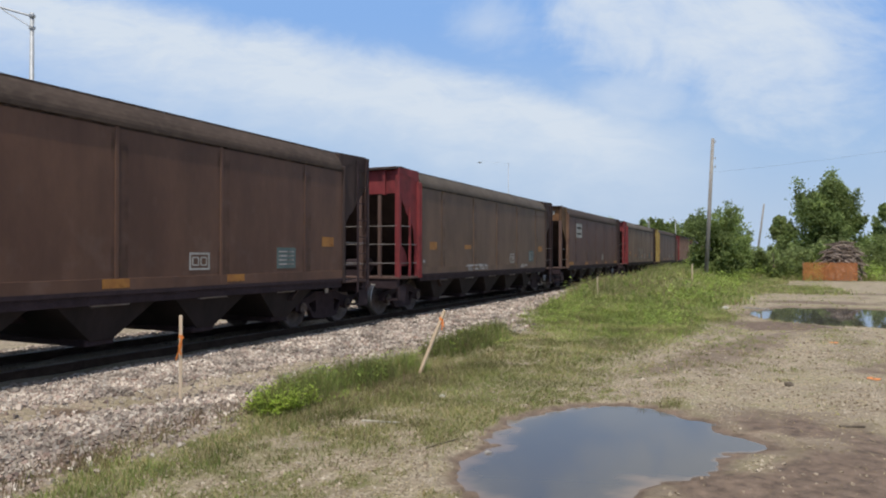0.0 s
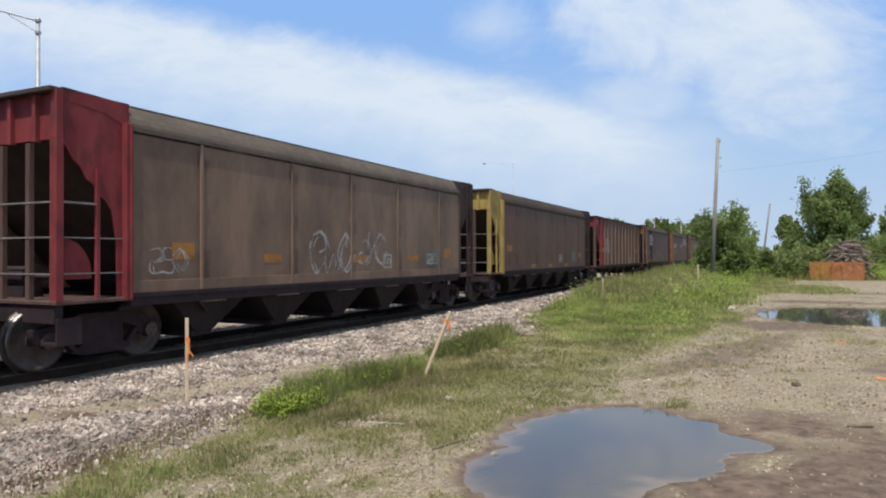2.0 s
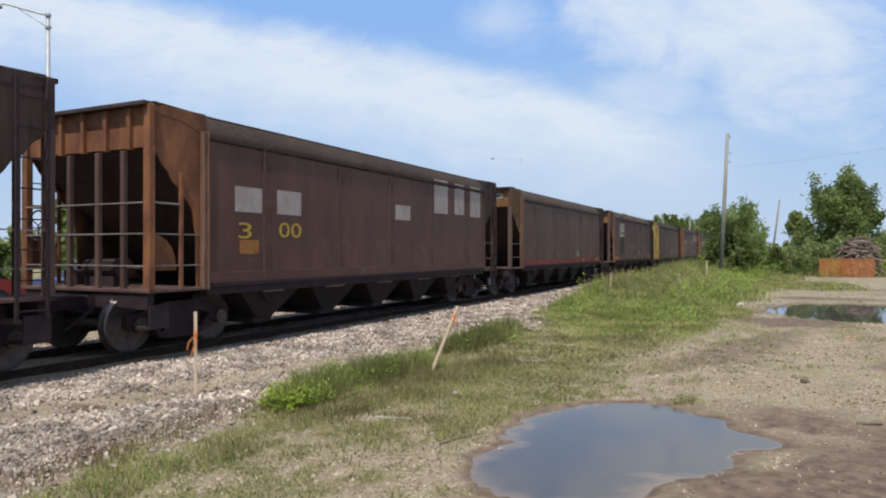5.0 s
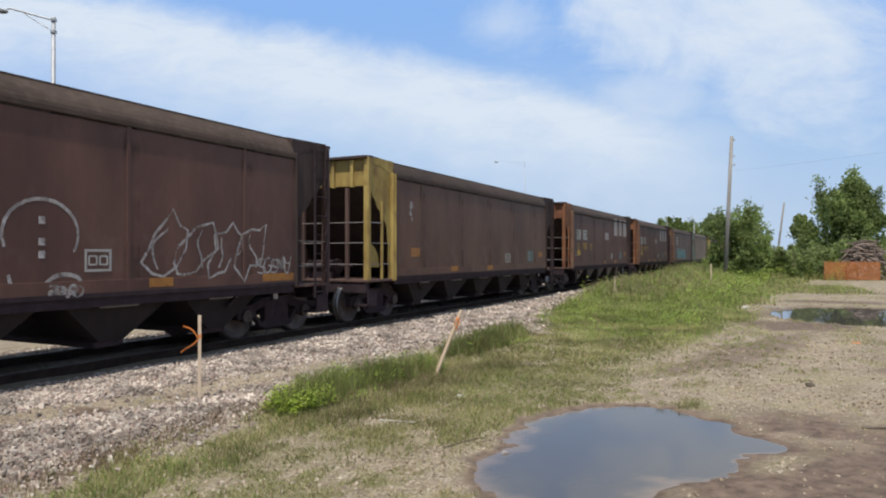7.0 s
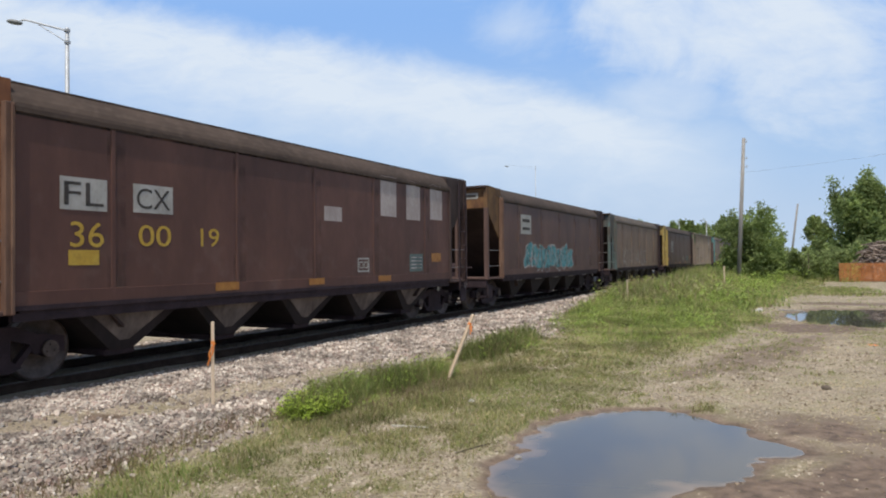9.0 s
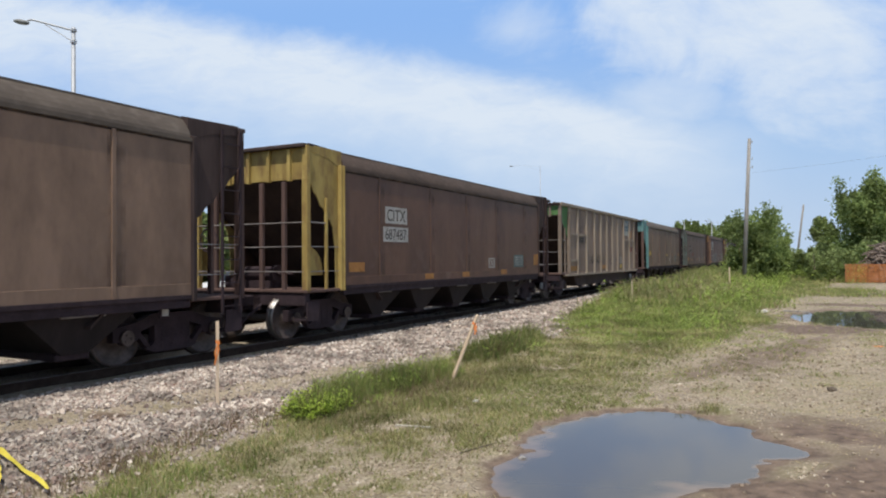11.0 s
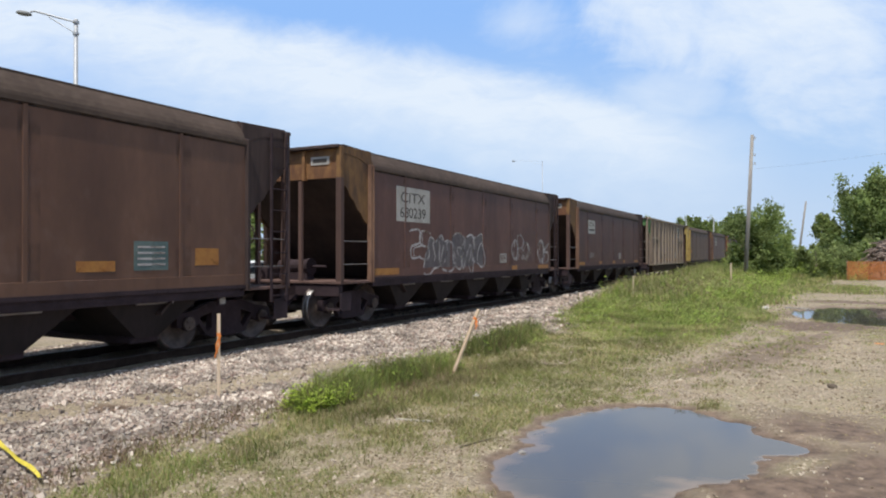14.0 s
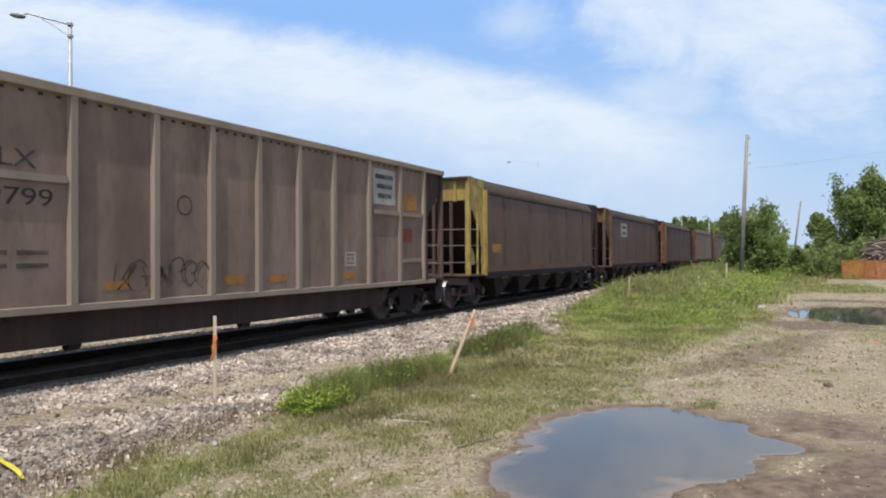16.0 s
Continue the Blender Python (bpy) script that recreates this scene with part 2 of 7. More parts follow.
END = {
    "red": surface("faded_red_paint", (0.185, 0.02914, 0.034), (0.235, 0.0423, 0.045), 0.7, 0, 2.2, 4.5, (1.0, 1.0, 0.5), 0.1, (0.067, 0.02068, 0.02), fine_mix=0.6, vary=0.05),
    "orange": surface("rusty_orange_paint", (0.15, 0.0752, 0.038), (0.3, 0.1551, 0.058), 0.75, 0, 2.2, 4.5, (1.0, 1.0, 0.5), 0.1, (0.1, 0.04512, 0.028), fine_mix=0.7, vary=0.08),
    "yellow": surface("faded_yellow_paint", (0.30, 0.21, 0.065), (0.42, 0.31, 0.1), 0.7, 0, 2.2, 4.5, (1.0, 1.0, 0.5), 0.1, (0.17, 0.095, 0.04), fine_mix=0.7, vary=0.05),
    "teal": surface("faded_teal_paint", (0.09, 0.203, 0.203), (0.143, 0.262, 0.255), 0.7, 0, 2.2, 9, (1.0, 1.0, 0.5), 0.1, (0.0675, 0.0975, 0.09), vary=0.05),
    "slate": surface("dark_teal_brown_paint", (0.105, 0.075, 0.06), (0.10, 0.15, 0.142), 0.72, 0, 1.6, 4.5, (1.0, 1.0, 0.5), 0.1, (0.056, 0.049, 0.042), fine_mix=0.7, vary=0.05),
    "rust": surface("orange_rust_paint", (0.15, 0.06392, 0.036), (0.27, 0.1147, 0.05), 0.78, 0, 2.2, 4.5, (1.0, 1.0, 0.5), 0.1, (0.12, 0.04512, 0.028), fine_mix=0.7, vary=0.05),
    "tan": surface("brown_tan_rusty_paint", (0.12, 0.05452, 0.032), (0.22, 0.1081, 0.048), 0.78, 0, 2.2, 4.5, (1.0, 1.0, 0.5), 0.1, (0.075, 0.03572, 0.025), fine_mix=0.7, vary=0.05),
    "green": surface("leaf_green_paint", (0.075, 0.173, 0.0562), (0.105, 0.217, 0.075), 0.7, 0, 2.2, 9, (1.0, 1.0, 0.5), 0.1, (0.075, 0.075, 0.0375), vary=0.05),
    "brown": SIDE["brown"],
}
M_ROOF = surface("dusty_roof_edge", (0.050, 0.034, 0.026), (0.074, 0.051, 0.039), 0.8, 0, 1.6, 12, (0.6, 0.5, 0.9), 0.15, (0.120, 0.090, 0.069), fine_mix=0.35, vary=0.2)
M_ROOF_GREY = surface("grey_dusty_roof_edge", (0.081, 0.064, 0.051), (0.114, 0.091, 0.072), 0.8, 0, 1.6, 12, (0.6, 0.5, 0.9), 0.15, (0.171, 0.140, 0.117), fine_mix=0.35, vary=0.15)
M_UNDER = surface("black_grimy_steel", (0.028, 0.01748, 0.0204), (0.045, 0.02852, 0.03366), 0.85, 0, 4, 30, (1, 1, 1), 0.2, (0.012, 0.01012, 0.0102))
# near-black: the shade under the car bodies is put into the bays' colour
M_BAY = surface("dark_steel_bay_shade", (0.015, 0.01104, 0.01122), (0.028, 0.02024, 0.0204), 0.85, 0, 2, 20, STREAK, 0.15, (0.014, 0.01104, 0.01122))
M_BAY_PALE = surface("pale_lit_hopper_steel", (0.085, 0.065, 0.056), (0.20, 0.16, 0.138), 0.85, 0, 2, 12, (1.0, 1.0, 0.4), 0.15, (0.06, 0.046, 0.04))
M_TUB = surface("dark_brown_tub_steel", (0.036, 0.02318, 0.02081), (0.06, 0.03864, 0.03366), 0.85, 0, 1.5, 20, STREAK, 0.15, (0.024, 0.01656, 0.0153))
M_WHEEL = surface("worn_wheel_steel", (0.085, 0.065, 0.057), (0.15, 0.116, 0.102), 0.6, 0.4, 6, 40, (1, 1, 1), 0.1)
M_TREAD = surface("polished_wheel_tread", (0.22, 0.21, 0.20), (0.32, 0.31, 0.30), 0.45, 1.0, 8, 60, (1, 1, 1), 0.02, (0.3, 0.29, 0.28))
M_POST = surface("brown_dusty_frame_steel", (0.085, 0.05115, 0.04326), (0.14, 0.08556, 0.0721), 0.8, 0, 2, 20, STREAK, 0.1, (0.05, 0.03162, 0.02884), vary=0.1)
M_EDGE = surface("rusty_tan_edge_steel", (0.12, 0.06696, 0.04635), (0.2, 0.1163, 0.07725), 0.8, 0, 2.5, 9, (1.0, 1.0, 0.25), 0.1, (0.07, 0.03906, 0.0309), fine_mix=0.6)
M_RIB_TAN = surface("dusty_tan_rib_steel", (0.155, 0.09765, 0.07828), (0.21, 0.1348, 0.1081), 0.78, 0, 1.4, 10, (1.0, 1.0, 0.3), 0.1, (0.11, 0.0651, 0.0515), fine_mix=0.4)
M_GUSSET = surface("rust_brown_corner_paint", (0.085, 0.048, 0.030), (0.22, 0.12, 0.048), 0.78, 0, 1.5, 5, (1.0, 1.0, 0.45), 0.1, (0.06, 0.036, 0.026), fine_mix=0.6)
M_GRAB = surface("pale_worn_grab_iron", (0.20, 0.175, 0.165), (0.32, 0.29, 0.275), 0.6, 0.2, 4, 30, (1, 1, 1), 0)
M_COAL = surface("coal", (0.02, 0.02, 0.021), (0.05, 0.047, 0.044), 0.7, 0, 3, 20, (1, 1, 1), 0.8, (0.09, 0.085, 0.08), spec=0.5)
M_WHITE = surface("dusty_white_stencil_paint", (0.34, 0.325, 0.295), (0.45, 0.43, 0.395), 0.8, 0, 3, 25, (1, 1, 0.5), 0, (0.24, 0.2, 0.16), fine_mix=0.3)
M_INK = surface("black_stencil_paint", (0.04, 0.037, 0.035), (0.07, 0.06, 0.055), 0.8, 0, 4, 30, (1, 1, 1), 0, (0.13, 0.10, 0.08))
M_INKSPRAY = surface("thin_black_spray_paint", (0.05, 0.046, 0.043), (0.09, 0.08, 0.072), 0.8, 0, 4, 30, (1, 1, 1), 0, (0.13, 0.10, 0.08))
M_ORANGE = surface("orange_reflector_sheet", (0.30, 0.125, 0.034), (0.40, 0.185, 0.042), 0.5, 0, 4, 25, (1, 1, 1), 0, (0.21, 0.09, 0.03))
M_YELLOW = surface("yellow_reflector_sheet", (0.464, 0.288, 0.04), (0.528, 0.352, 0.056), 0.5, 0, 4, 25, (1, 1, 1), 0, (0.24, 0.136, 0.04))
M_TEAL = surface("faded_teal_placard", (0.094, 0.139, 0.134), (0.139, 0.181, 0.166), 0.8, 0, 3, 20, (1, 1, 1), 0, (0.072, 0.064, 0.053))
M_GREYP = surface("grey_primer_patch", (0.085, 0.078, 0.072), (0.115, 0.104, 0.094), 0.8, 0, 2, 14, STREAK, 0, (0.054, 0.048, 0.042))
M_PATCH = surface("pale_pinkish_overpaint", (0.36, 0.305, 0.285), (0.47, 0.41, 0.385), 0.85, 0, 2.5, 22, (1, 1, 0.5), 0, (0.27, 0.205, 0.185), fine_mix=0.4)
M_SCRAPED = surface("half_scraped_pale_paint", (0.19, 0.155, 0.14), (0.27, 0.23, 0.21), 0.85, 0, 6, 30, (1, 1, 1), 0, (0.10, 0.06, 0.045), fine_mix=0.7)
M_DULL = surface("faded_white_spray_paint", (0.36, 0.33, 0.315), (0.49, 0.46, 0.44), 0.85, 0, 5, 30, (1, 1, 1), 0, (0.16, 0.12, 0.105), fine_mix=0.7)
M_CHROME = surface("silver_spray_paint", (0.085, 0.07, 0.072), (0.135, 0.115, 0.118), 0.6, 0.1, 3, 20, (1, 1, 1), 0, (0.085, 0.065, 0.062))


def worn(m, scale=3.5, lo=0.26, hi=0.56):
    """Lets the sheet below show where the paint has flaked off."""
    n, l = m.node_tree.nodes, m.node_tree.links
    nz, rg, tr, ms = n.new("ShaderNodeTexNoise"), n.new("ShaderNodeMapRange"), n.new("ShaderNodeBsdfTransparent"), n.new("ShaderNodeMixShader")
    nz.inputs["Scale"].default_value, nz.inputs["Detail"].default_value = scale, 5
    rg.inputs["From Min"].default_value, rg.inputs["From Max"].default_value = lo, hi
    l.new(n.new("ShaderNodeTexCoord").outputs["Object"], nz.inputs["Vector"])
    l.new(nz.outputs["Fac"], rg.inputs["Value"])
    l.new(rg.outputs[0], ms.inputs[0])
    l.new(tr.outputs[0], ms.inputs[1])
    l.new(n["Principled BSDF"].outputs[0], ms.inputs[2])
    l.new(ms.outputs[0], n["Material Output"].inputs["Surface"])


worn(M_DULL)
worn(M_INKSPRAY, 3.0, 0.34, 0.70)
worn(M_ORANGE, 6.0, 0.14, 0.42)
worn(M_GREYP, 1.6, 0.30, 0.75)
M_SEAM = surface("dark_seam_stain", (0.08, 0.052, 0.041), (0.105, 0.07, 0.055), 0.8, 0, 2, 12, (1, 1, 0.3), 0)
worn(M_SEAM, 2.2, 0.45, 1.1)
# a dark, broken line just below the eave flange
M_EAVE_SEAM = surface("dark_eave_line", (0.03, 0.021, 0.018), (0.05, 0.035, 0.03), 0.85, 0, 2, 12, (1, 1, 1), 0)
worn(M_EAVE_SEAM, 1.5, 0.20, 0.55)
M_TEALSPRAY = surface("turquoise_spray_paint", (0.07, 0.23, 0.25), (0.13, 0.31, 0.32), 0.8, 0, 5, 30, (1, 1, 1), 0, (0.3, 0.4, 0.4))
worn(M_TEALSPRAY, 4.0, 0.2, 0.5)
M_REDSTRIPE = surface("red_stripe_paint", (0.20, 0.045, 0.035), (0.27, 0.065, 0.05), 0.8, 0, 3, 20, STREAK, 0, (0.10, 0.045, 0.035))
M_BLUE = surface("faded_blue_panel", (0.12, 0.165, 0.185), (0.17, 0.215, 0.23), 0.8, 0, 3, 20, (1, 1, 1), 0, (0.2, 0.19, 0.17))

# ---------------------------------------------------------------- mesh helpers


def bx(bm, x0, x1, y0, y1, z0, z1, bevel=0.0):
    v = bmesh.ops.create_cube(bm, size=1.0, matrix=Matrix.Translation(((x0 + x1) / 2, (y0 + y1) / 2, (z0 + z1) / 2)) @ Matrix.Diagonal((abs(x1 - x0), abs(y1 - y0), abs(z1 - z0), 1)))["verts"]
    if bevel:
        bmesh.ops.bevel(bm, geom=list({e for q in v for e in q.link_edges}), offset=bevel, segments=1, affect="EDGES")
    return bm


def prism(bm, pts, axis, a, b):
    """A polygon pulled along an axis. pts: the other two coordinates in x, y, z order."""
    def put(p, c):
        q = list(p)
        q.insert("xyz".index(axis), c)
        return bm.verts.new(q)
    lo, hi = [put(p, a) for p in pts], [put(p, b) for p in pts]
    bm.faces.new(lo)
    bm.faces.new(hi[::-1])
    for k in range(len(pts)):
        j = (k + 1) % len(pts)
        bm.faces.new((lo[k], lo[j], hi[j], hi[k]))
    bmesh.ops.recalc_face_normals(bm, faces=bm.faces)
    return bm


def rod(bm, a, b, r, seg=8, r2=None):
    a, b = Vector(a), Vector(b)
    d = b - a
    m = Matrix.Translation((a + b) / 2) @ d.to_track_quat("Z", "Y").to_matrix().to_4x4()
    bmesh.ops.create_cone(bm, cap_ends=True, segments=seg, radius1=r, radius2=r if r2 is None else r2, depth=d.length, matrix=m)
    return bm


MESHES = {}


def shared(key, mat, make, smooth=False):
    """The mesh that make() fills, made once for each key and material."""
    k = (key, mat.name)
    if k not in MESHES:
        bm = bmesh.new()
        make(bm)
        me = bpy.data.meshes.new(key)
        bm.to_mesh(me)
        bm.free()
        me.materials.append(mat)
        if smooth:
            me.polygons.foreach_set("use_smooth", [True] * len(me.polygons))
        MESHES[k] = me
    return MESHES[k]


def fit(name, me, parent, label="", at=None):
    ob = new(name, me)
    ob.parent = parent
    if at is not None:
        ob.matrix_basis = at if isinstance(at, Matrix) else Matrix.Translation(at)
    return tagged(ob, label)


def part(name, bm, material, parent, label="", smooth=False):
    me = bpy.data.meshes.new(name)
    bm.to_mesh(me)
    bm.free()
    me.materials.append(material)
    if smooth:
        me.polygons.foreach_set("use_smooth", [True] * len(me.polygons))
    return fit(name, me, parent, label)


def thing(name, label, category, group="", m=None):
    ob = new(name)
    ob.empty_display_size = 0.3
    if m is not None:
        ob.matrix_basis = m
    return tagged(ob, label, category, group)


def mesh_from(name, verts, faces, mat):
    me = bpy.data.meshes.new(name)
    me.from_pydata(verts, [], faces)
    me.materials.append(mat)
    return me


# ---------------------------------------------------------------- the train
# Car space: x across (+x is the side towards the camera), y along the track, z up from the rail's top.
TRACK_X, RAIL_Z = -10.41, 0.35
HALF_L, HALF_S, HALF_W = 7.31, 6.1, 1.60   # half length over the end frames, half length of the side sheets, half width
SIDE_LO, EAVE, TOP = 1.08, 3.63, 3.99


# grime on the rims; on trailing ends it also paints in their shade
M_GRIME_SHADE = surface("dark_grime_and_end_shade", (0.045, 0.030, 0.0275), (0.073, 0.049, 0.044), 0.85, 0, 2, 20, STREAK, 0.1, (0.022, 0.018, 0.016))


def wheel_lathe(bm):
    prof = [(0.10, 0.60), (0.10, 0.86), (0.14, 0.845), (0.20, 0.80), (0.36, 0.795), (0.41, 0.84), (0.455, 0.84), (0.457, 0.76), (0.462, 0.735), (0.485, 0.72), (0.485, 0.70), (0.40, 0.705), (0.36, 0.74), (0.2, 0.75), (0.10, 0.70)]
    seg = 28
    for sx in (1, -1):
        rings = []
        for k in range(seg):
            a = 2 * math.pi * k / seg
            rings.append([bm.verts.new((sx * w, r * math.cos(a), r * math.sin(a))) for r, w in prof])
        for k in range(seg):
            p, q = rings[k], rings[(k + 1) % seg]
            for j in range(len(prof) - 1):
                f = bm.faces.new((p[j], p[j + 1], q[j + 1], q[j]))
                f.material_index = 1 if j in (6, 7) else 0
                f.smooth = True
    rod(bm, (-0.95, 0, 0), (0.95, 0, 0), 0.085, 12)
    for sx in (1, -1):
        rod(bm, (sx * 0.95, 0, 0), (sx * 1.12, 0, 0), 0.12, 12)
        for k in range(3):
            a = 2 * math.pi * k / 3
            rod(bm, (sx * 1.12, 0.06 * math.cos(a), 0.06 * math.sin(a)), (sx * 1.14, 0.06 * math.cos(a), 0.06 * math.sin(a)), 0.018, 6)
    bmesh.ops.recalc_face_normals(bm, faces=bm.faces)


def side_frame_shape(bm):
    # cast bow: two pedestals, an arched top chord, a sagging bottom chord with the spring nest between
    out = [(-1.12, 0.40), (-1.12, 0.62), (-0.72, 0.68), (-0.40, 0.80), (0.40, 0.80), (0.72, 0.68), (1.12, 0.62), (1.12, 0.40), (0.68, 0.40), (0.62, 0.54), (0.36, 0.62), (0.36, 0.34),
           (0.52, 0.24), (0.36, 0.18), (-0.36, 0.18), (-0.52, 0.24), (-0.36, 0.34), (-0.36, 0.62), (-0.62, 0.54), (-0.68, 0.40)]
    prism(bm, out, "x", -0.07, 0.07)
    for s in (-1, 1):
        rod(bm, (0.0, s * 0.89, 0.457), (0.09, s * 0.89, 0.457), 0.125, 12)
        prism(bm, [(s * 0.62, 0.52), (s * 0.70, 0.50), (s * 0.46, 0.22), (s * 0.38, 0.24)], "x", -0.06, 0.06)
    for y in (-0.2, 0.0, 0.2):
        for k in range(4):
            rod(bm, (0.0, y, 0.27 + 0.08 * k), (0.0, y, 0.31 + 0.08 * k), 0.08, 10)


def truck_shape(bm):
    bx(bm, -1.05, 1.05, -0.22, 0.22, 0.46, 0.74, 0.03)
    rod(bm, (0, 0, 0.72), (0, 0, 0.82), 0.2, 14)
    for s in (-1, 1):
        bx(bm, -0.75, 0.75, s * 0.36 - 0.04, s * 0.36 + 0.04, 0.36, 0.46)
        for x in (-0.74, 0.74):
            bx(bm, x - 0.06, x + 0.06, s * 0.40 - 0.03, s * 0.43 + 0.03, 0.28, 0.60)


WHEELSETS = {-1: [], 1: []}


def add_truck(car, y):
    tr = fit("truck", shared("truck", M_UNDER, truck_shape), car, "cast steel truck bolster with brake beams", (0, y, 0))
    for s in (-1, 1):
        fit("side_frame", shared("side_frame", M_UNDER, side_frame_shape), tr, "", (s * 1.0, 0, 0))
        me = shared("wheelset", M_WHEEL, wheel_lathe)
        if len(me.materials) == 1:
            me.materials.append(M_TREAD)
        WHEELSETS[s].append(fit("wheelset", me, tr, "wheels with bright worn treads on an axle", (0, s * 0.89, 0.457)))


def coupler_shape(bm):
    bx(bm, -0.14, 0.14, -0.55, 0.3, 0.70, 0.92, 0.02)
    bx(bm, -0.2, 0.16, -0.80, -0.52, 0.66, 0.96, 0.04)
    bx(bm, 0.06, 0.2, -0.95, -0.7, 0.68, 0.94, 0.03)
    rod(bm, (0.45, -0.1, 0.75), (0.35, -0.55, 0.40), 0.025, 8)


def eave_shape(bm):
    pts = []
    for k in range(6):
        a = k / 5
        pts.append((HALF_W - 0.24 * a ** 1.7, EAVE + (TOP + 0.03 - EAVE) * a))
    inner = [(x - 0.05, z) for x, z in reversed(pts)]
    prism(bm, pts + inner, "y", -HALF_S, HALF_S)
    bx(bm, HALF_W - 0.30, HALF_W - 0.20, -HALF_L, HALF_L, TOP - 0.03, TOP + 0.024)
    bx(bm, HALF_W - 0.02, HALF_W + 0.035, -HALF_S, HALF_S, EAVE - 0.05, EAVE + 0.015)


def coal_shape(seed, heap):
    def make(bm):
        rnd = random.Random(seed)
        nx, ny = 8, 60
        grid = []
        for j in range(ny + 1):
            y = -6.9 + 13.8 * j / ny
            row = []
            for i in range(nx + 1):
                x = -1.3 + 2.6 * i / nx
                z = 3.72 + heap * (1 - (x / 1.3) ** 2) * (0.70 + 0.75 * noise.noise((y * 0.55, seed * 3.7, 0.4))) + rnd.uniform(-0.04, 0.04)
                row.append(bm.verts.new((x, y, z)))
            grid.append(row)
        for j in range(ny):
            for i in range(nx):
                bm.faces.new((grid[j][i], grid[j][i + 1], grid[j + 1][i + 1], grid[j + 1][i]))
        for k in range(70):
            x, y, r = rnd.uniform(-1.25, 1.25), rnd.uniform(-6.5, 6.5), rnd.uniform(0.05, 0.12)
            bmesh.ops.create_icosphere(bm, subdivisions=1, radius=r, matrix=Matrix.Translation((x, y, 3.74 + heap * (1 - (x / 1.3) ** 2))) @ Matrix.Diagonal((1, rnd.uniform(0.7, 1.6), 0.8, 1)))
    return make


def bay_shape(bm):
    def ring(x, y0, y1, z):
        return [bm.verts.new(p) for p in ((-x, y0, z), (x, y0, z), (x, y1, z), (-x, y1, z))]
    a, b = ring(1.46, -1.04, 1.04, 1.04), ring(1.24, -0.20, 0.20, 0.34)
    for k in range(4):
        bm.faces.new((a[k], a[(k + 1) % 4], b[(k + 1) % 4], b[k]))
    bm.faces.new(a[::-1])
    bm.faces.new(b)
    bmesh.ops.recalc_face_normals(bm, faces=bm.faces)


def bay_bar(bm):
    """A worn flange across the outer face of a bay."""
    bx(bm, 1.40, 1.44, -0.34, 0.34, 0.865, 0.895)


def bay_face(bm):
    """The outer face of a bay, lighter as if lit, a triangle that narrows to the gate."""
    prism(bm, [(-0.80, 1.02), (0.80, 1.02), (0.08, 0.48), (-0.08, 0.48)], "x", -0.004, 0.004)
    for v in bm.verts:
        v.co.x += 1.246 + 0.22 * (v.co.z - 0.34) / 0.70


def gate_shape(bm):
    bx(bm, -1.2, 1.2, -0.26, 0.26, 0.25, 0.36, 0.02)
    rod(bm, (-1.1, 0.1, 0.30), (1.1, 0.1, 0.30), 0.03, 8)


def under_parts(car, half_s):
    """Centre sill, end sills, couplers, decks and trucks, the same on every car."""
    fit("center_sill", shared("center_sill", M_UNDER, lambda bm: bx(bm, -0.32, 0.32, -HALF_L, HALF_L, 0.62, 1.0)), car)
    for s in (-1, 1):
        turn = pose(0, s * HALF_L, 0, 0, 0, 0 if s < 0 else 180)
        fit("coupler", shared("coupler", M_UNDER, coupler_shape), car, "black knuckle coupler with a cut lever", turn)
        fit("end_sill", shared("end_sill", M_UNDER, lambda bm: (bx(bm, -1.5, 1.5, 0, 0.16, 0.72, 1.03, 0.015), bx(bm, -1.55, -1.2, 0.02, 0.4, 0.42, 0.46), bx(bm, -1.55, -1.52, 0.02, 0.4, 0.42, 0.8),
                                                                bx(bm, 1.2, 1.55, 0.02, 0.4, 0.42, 0.46), bx(bm, 1.52, 1.55, 0.02, 0.4, 0.42, 0.8))), car, "", turn)
        add_truck(car, s * 6.19)


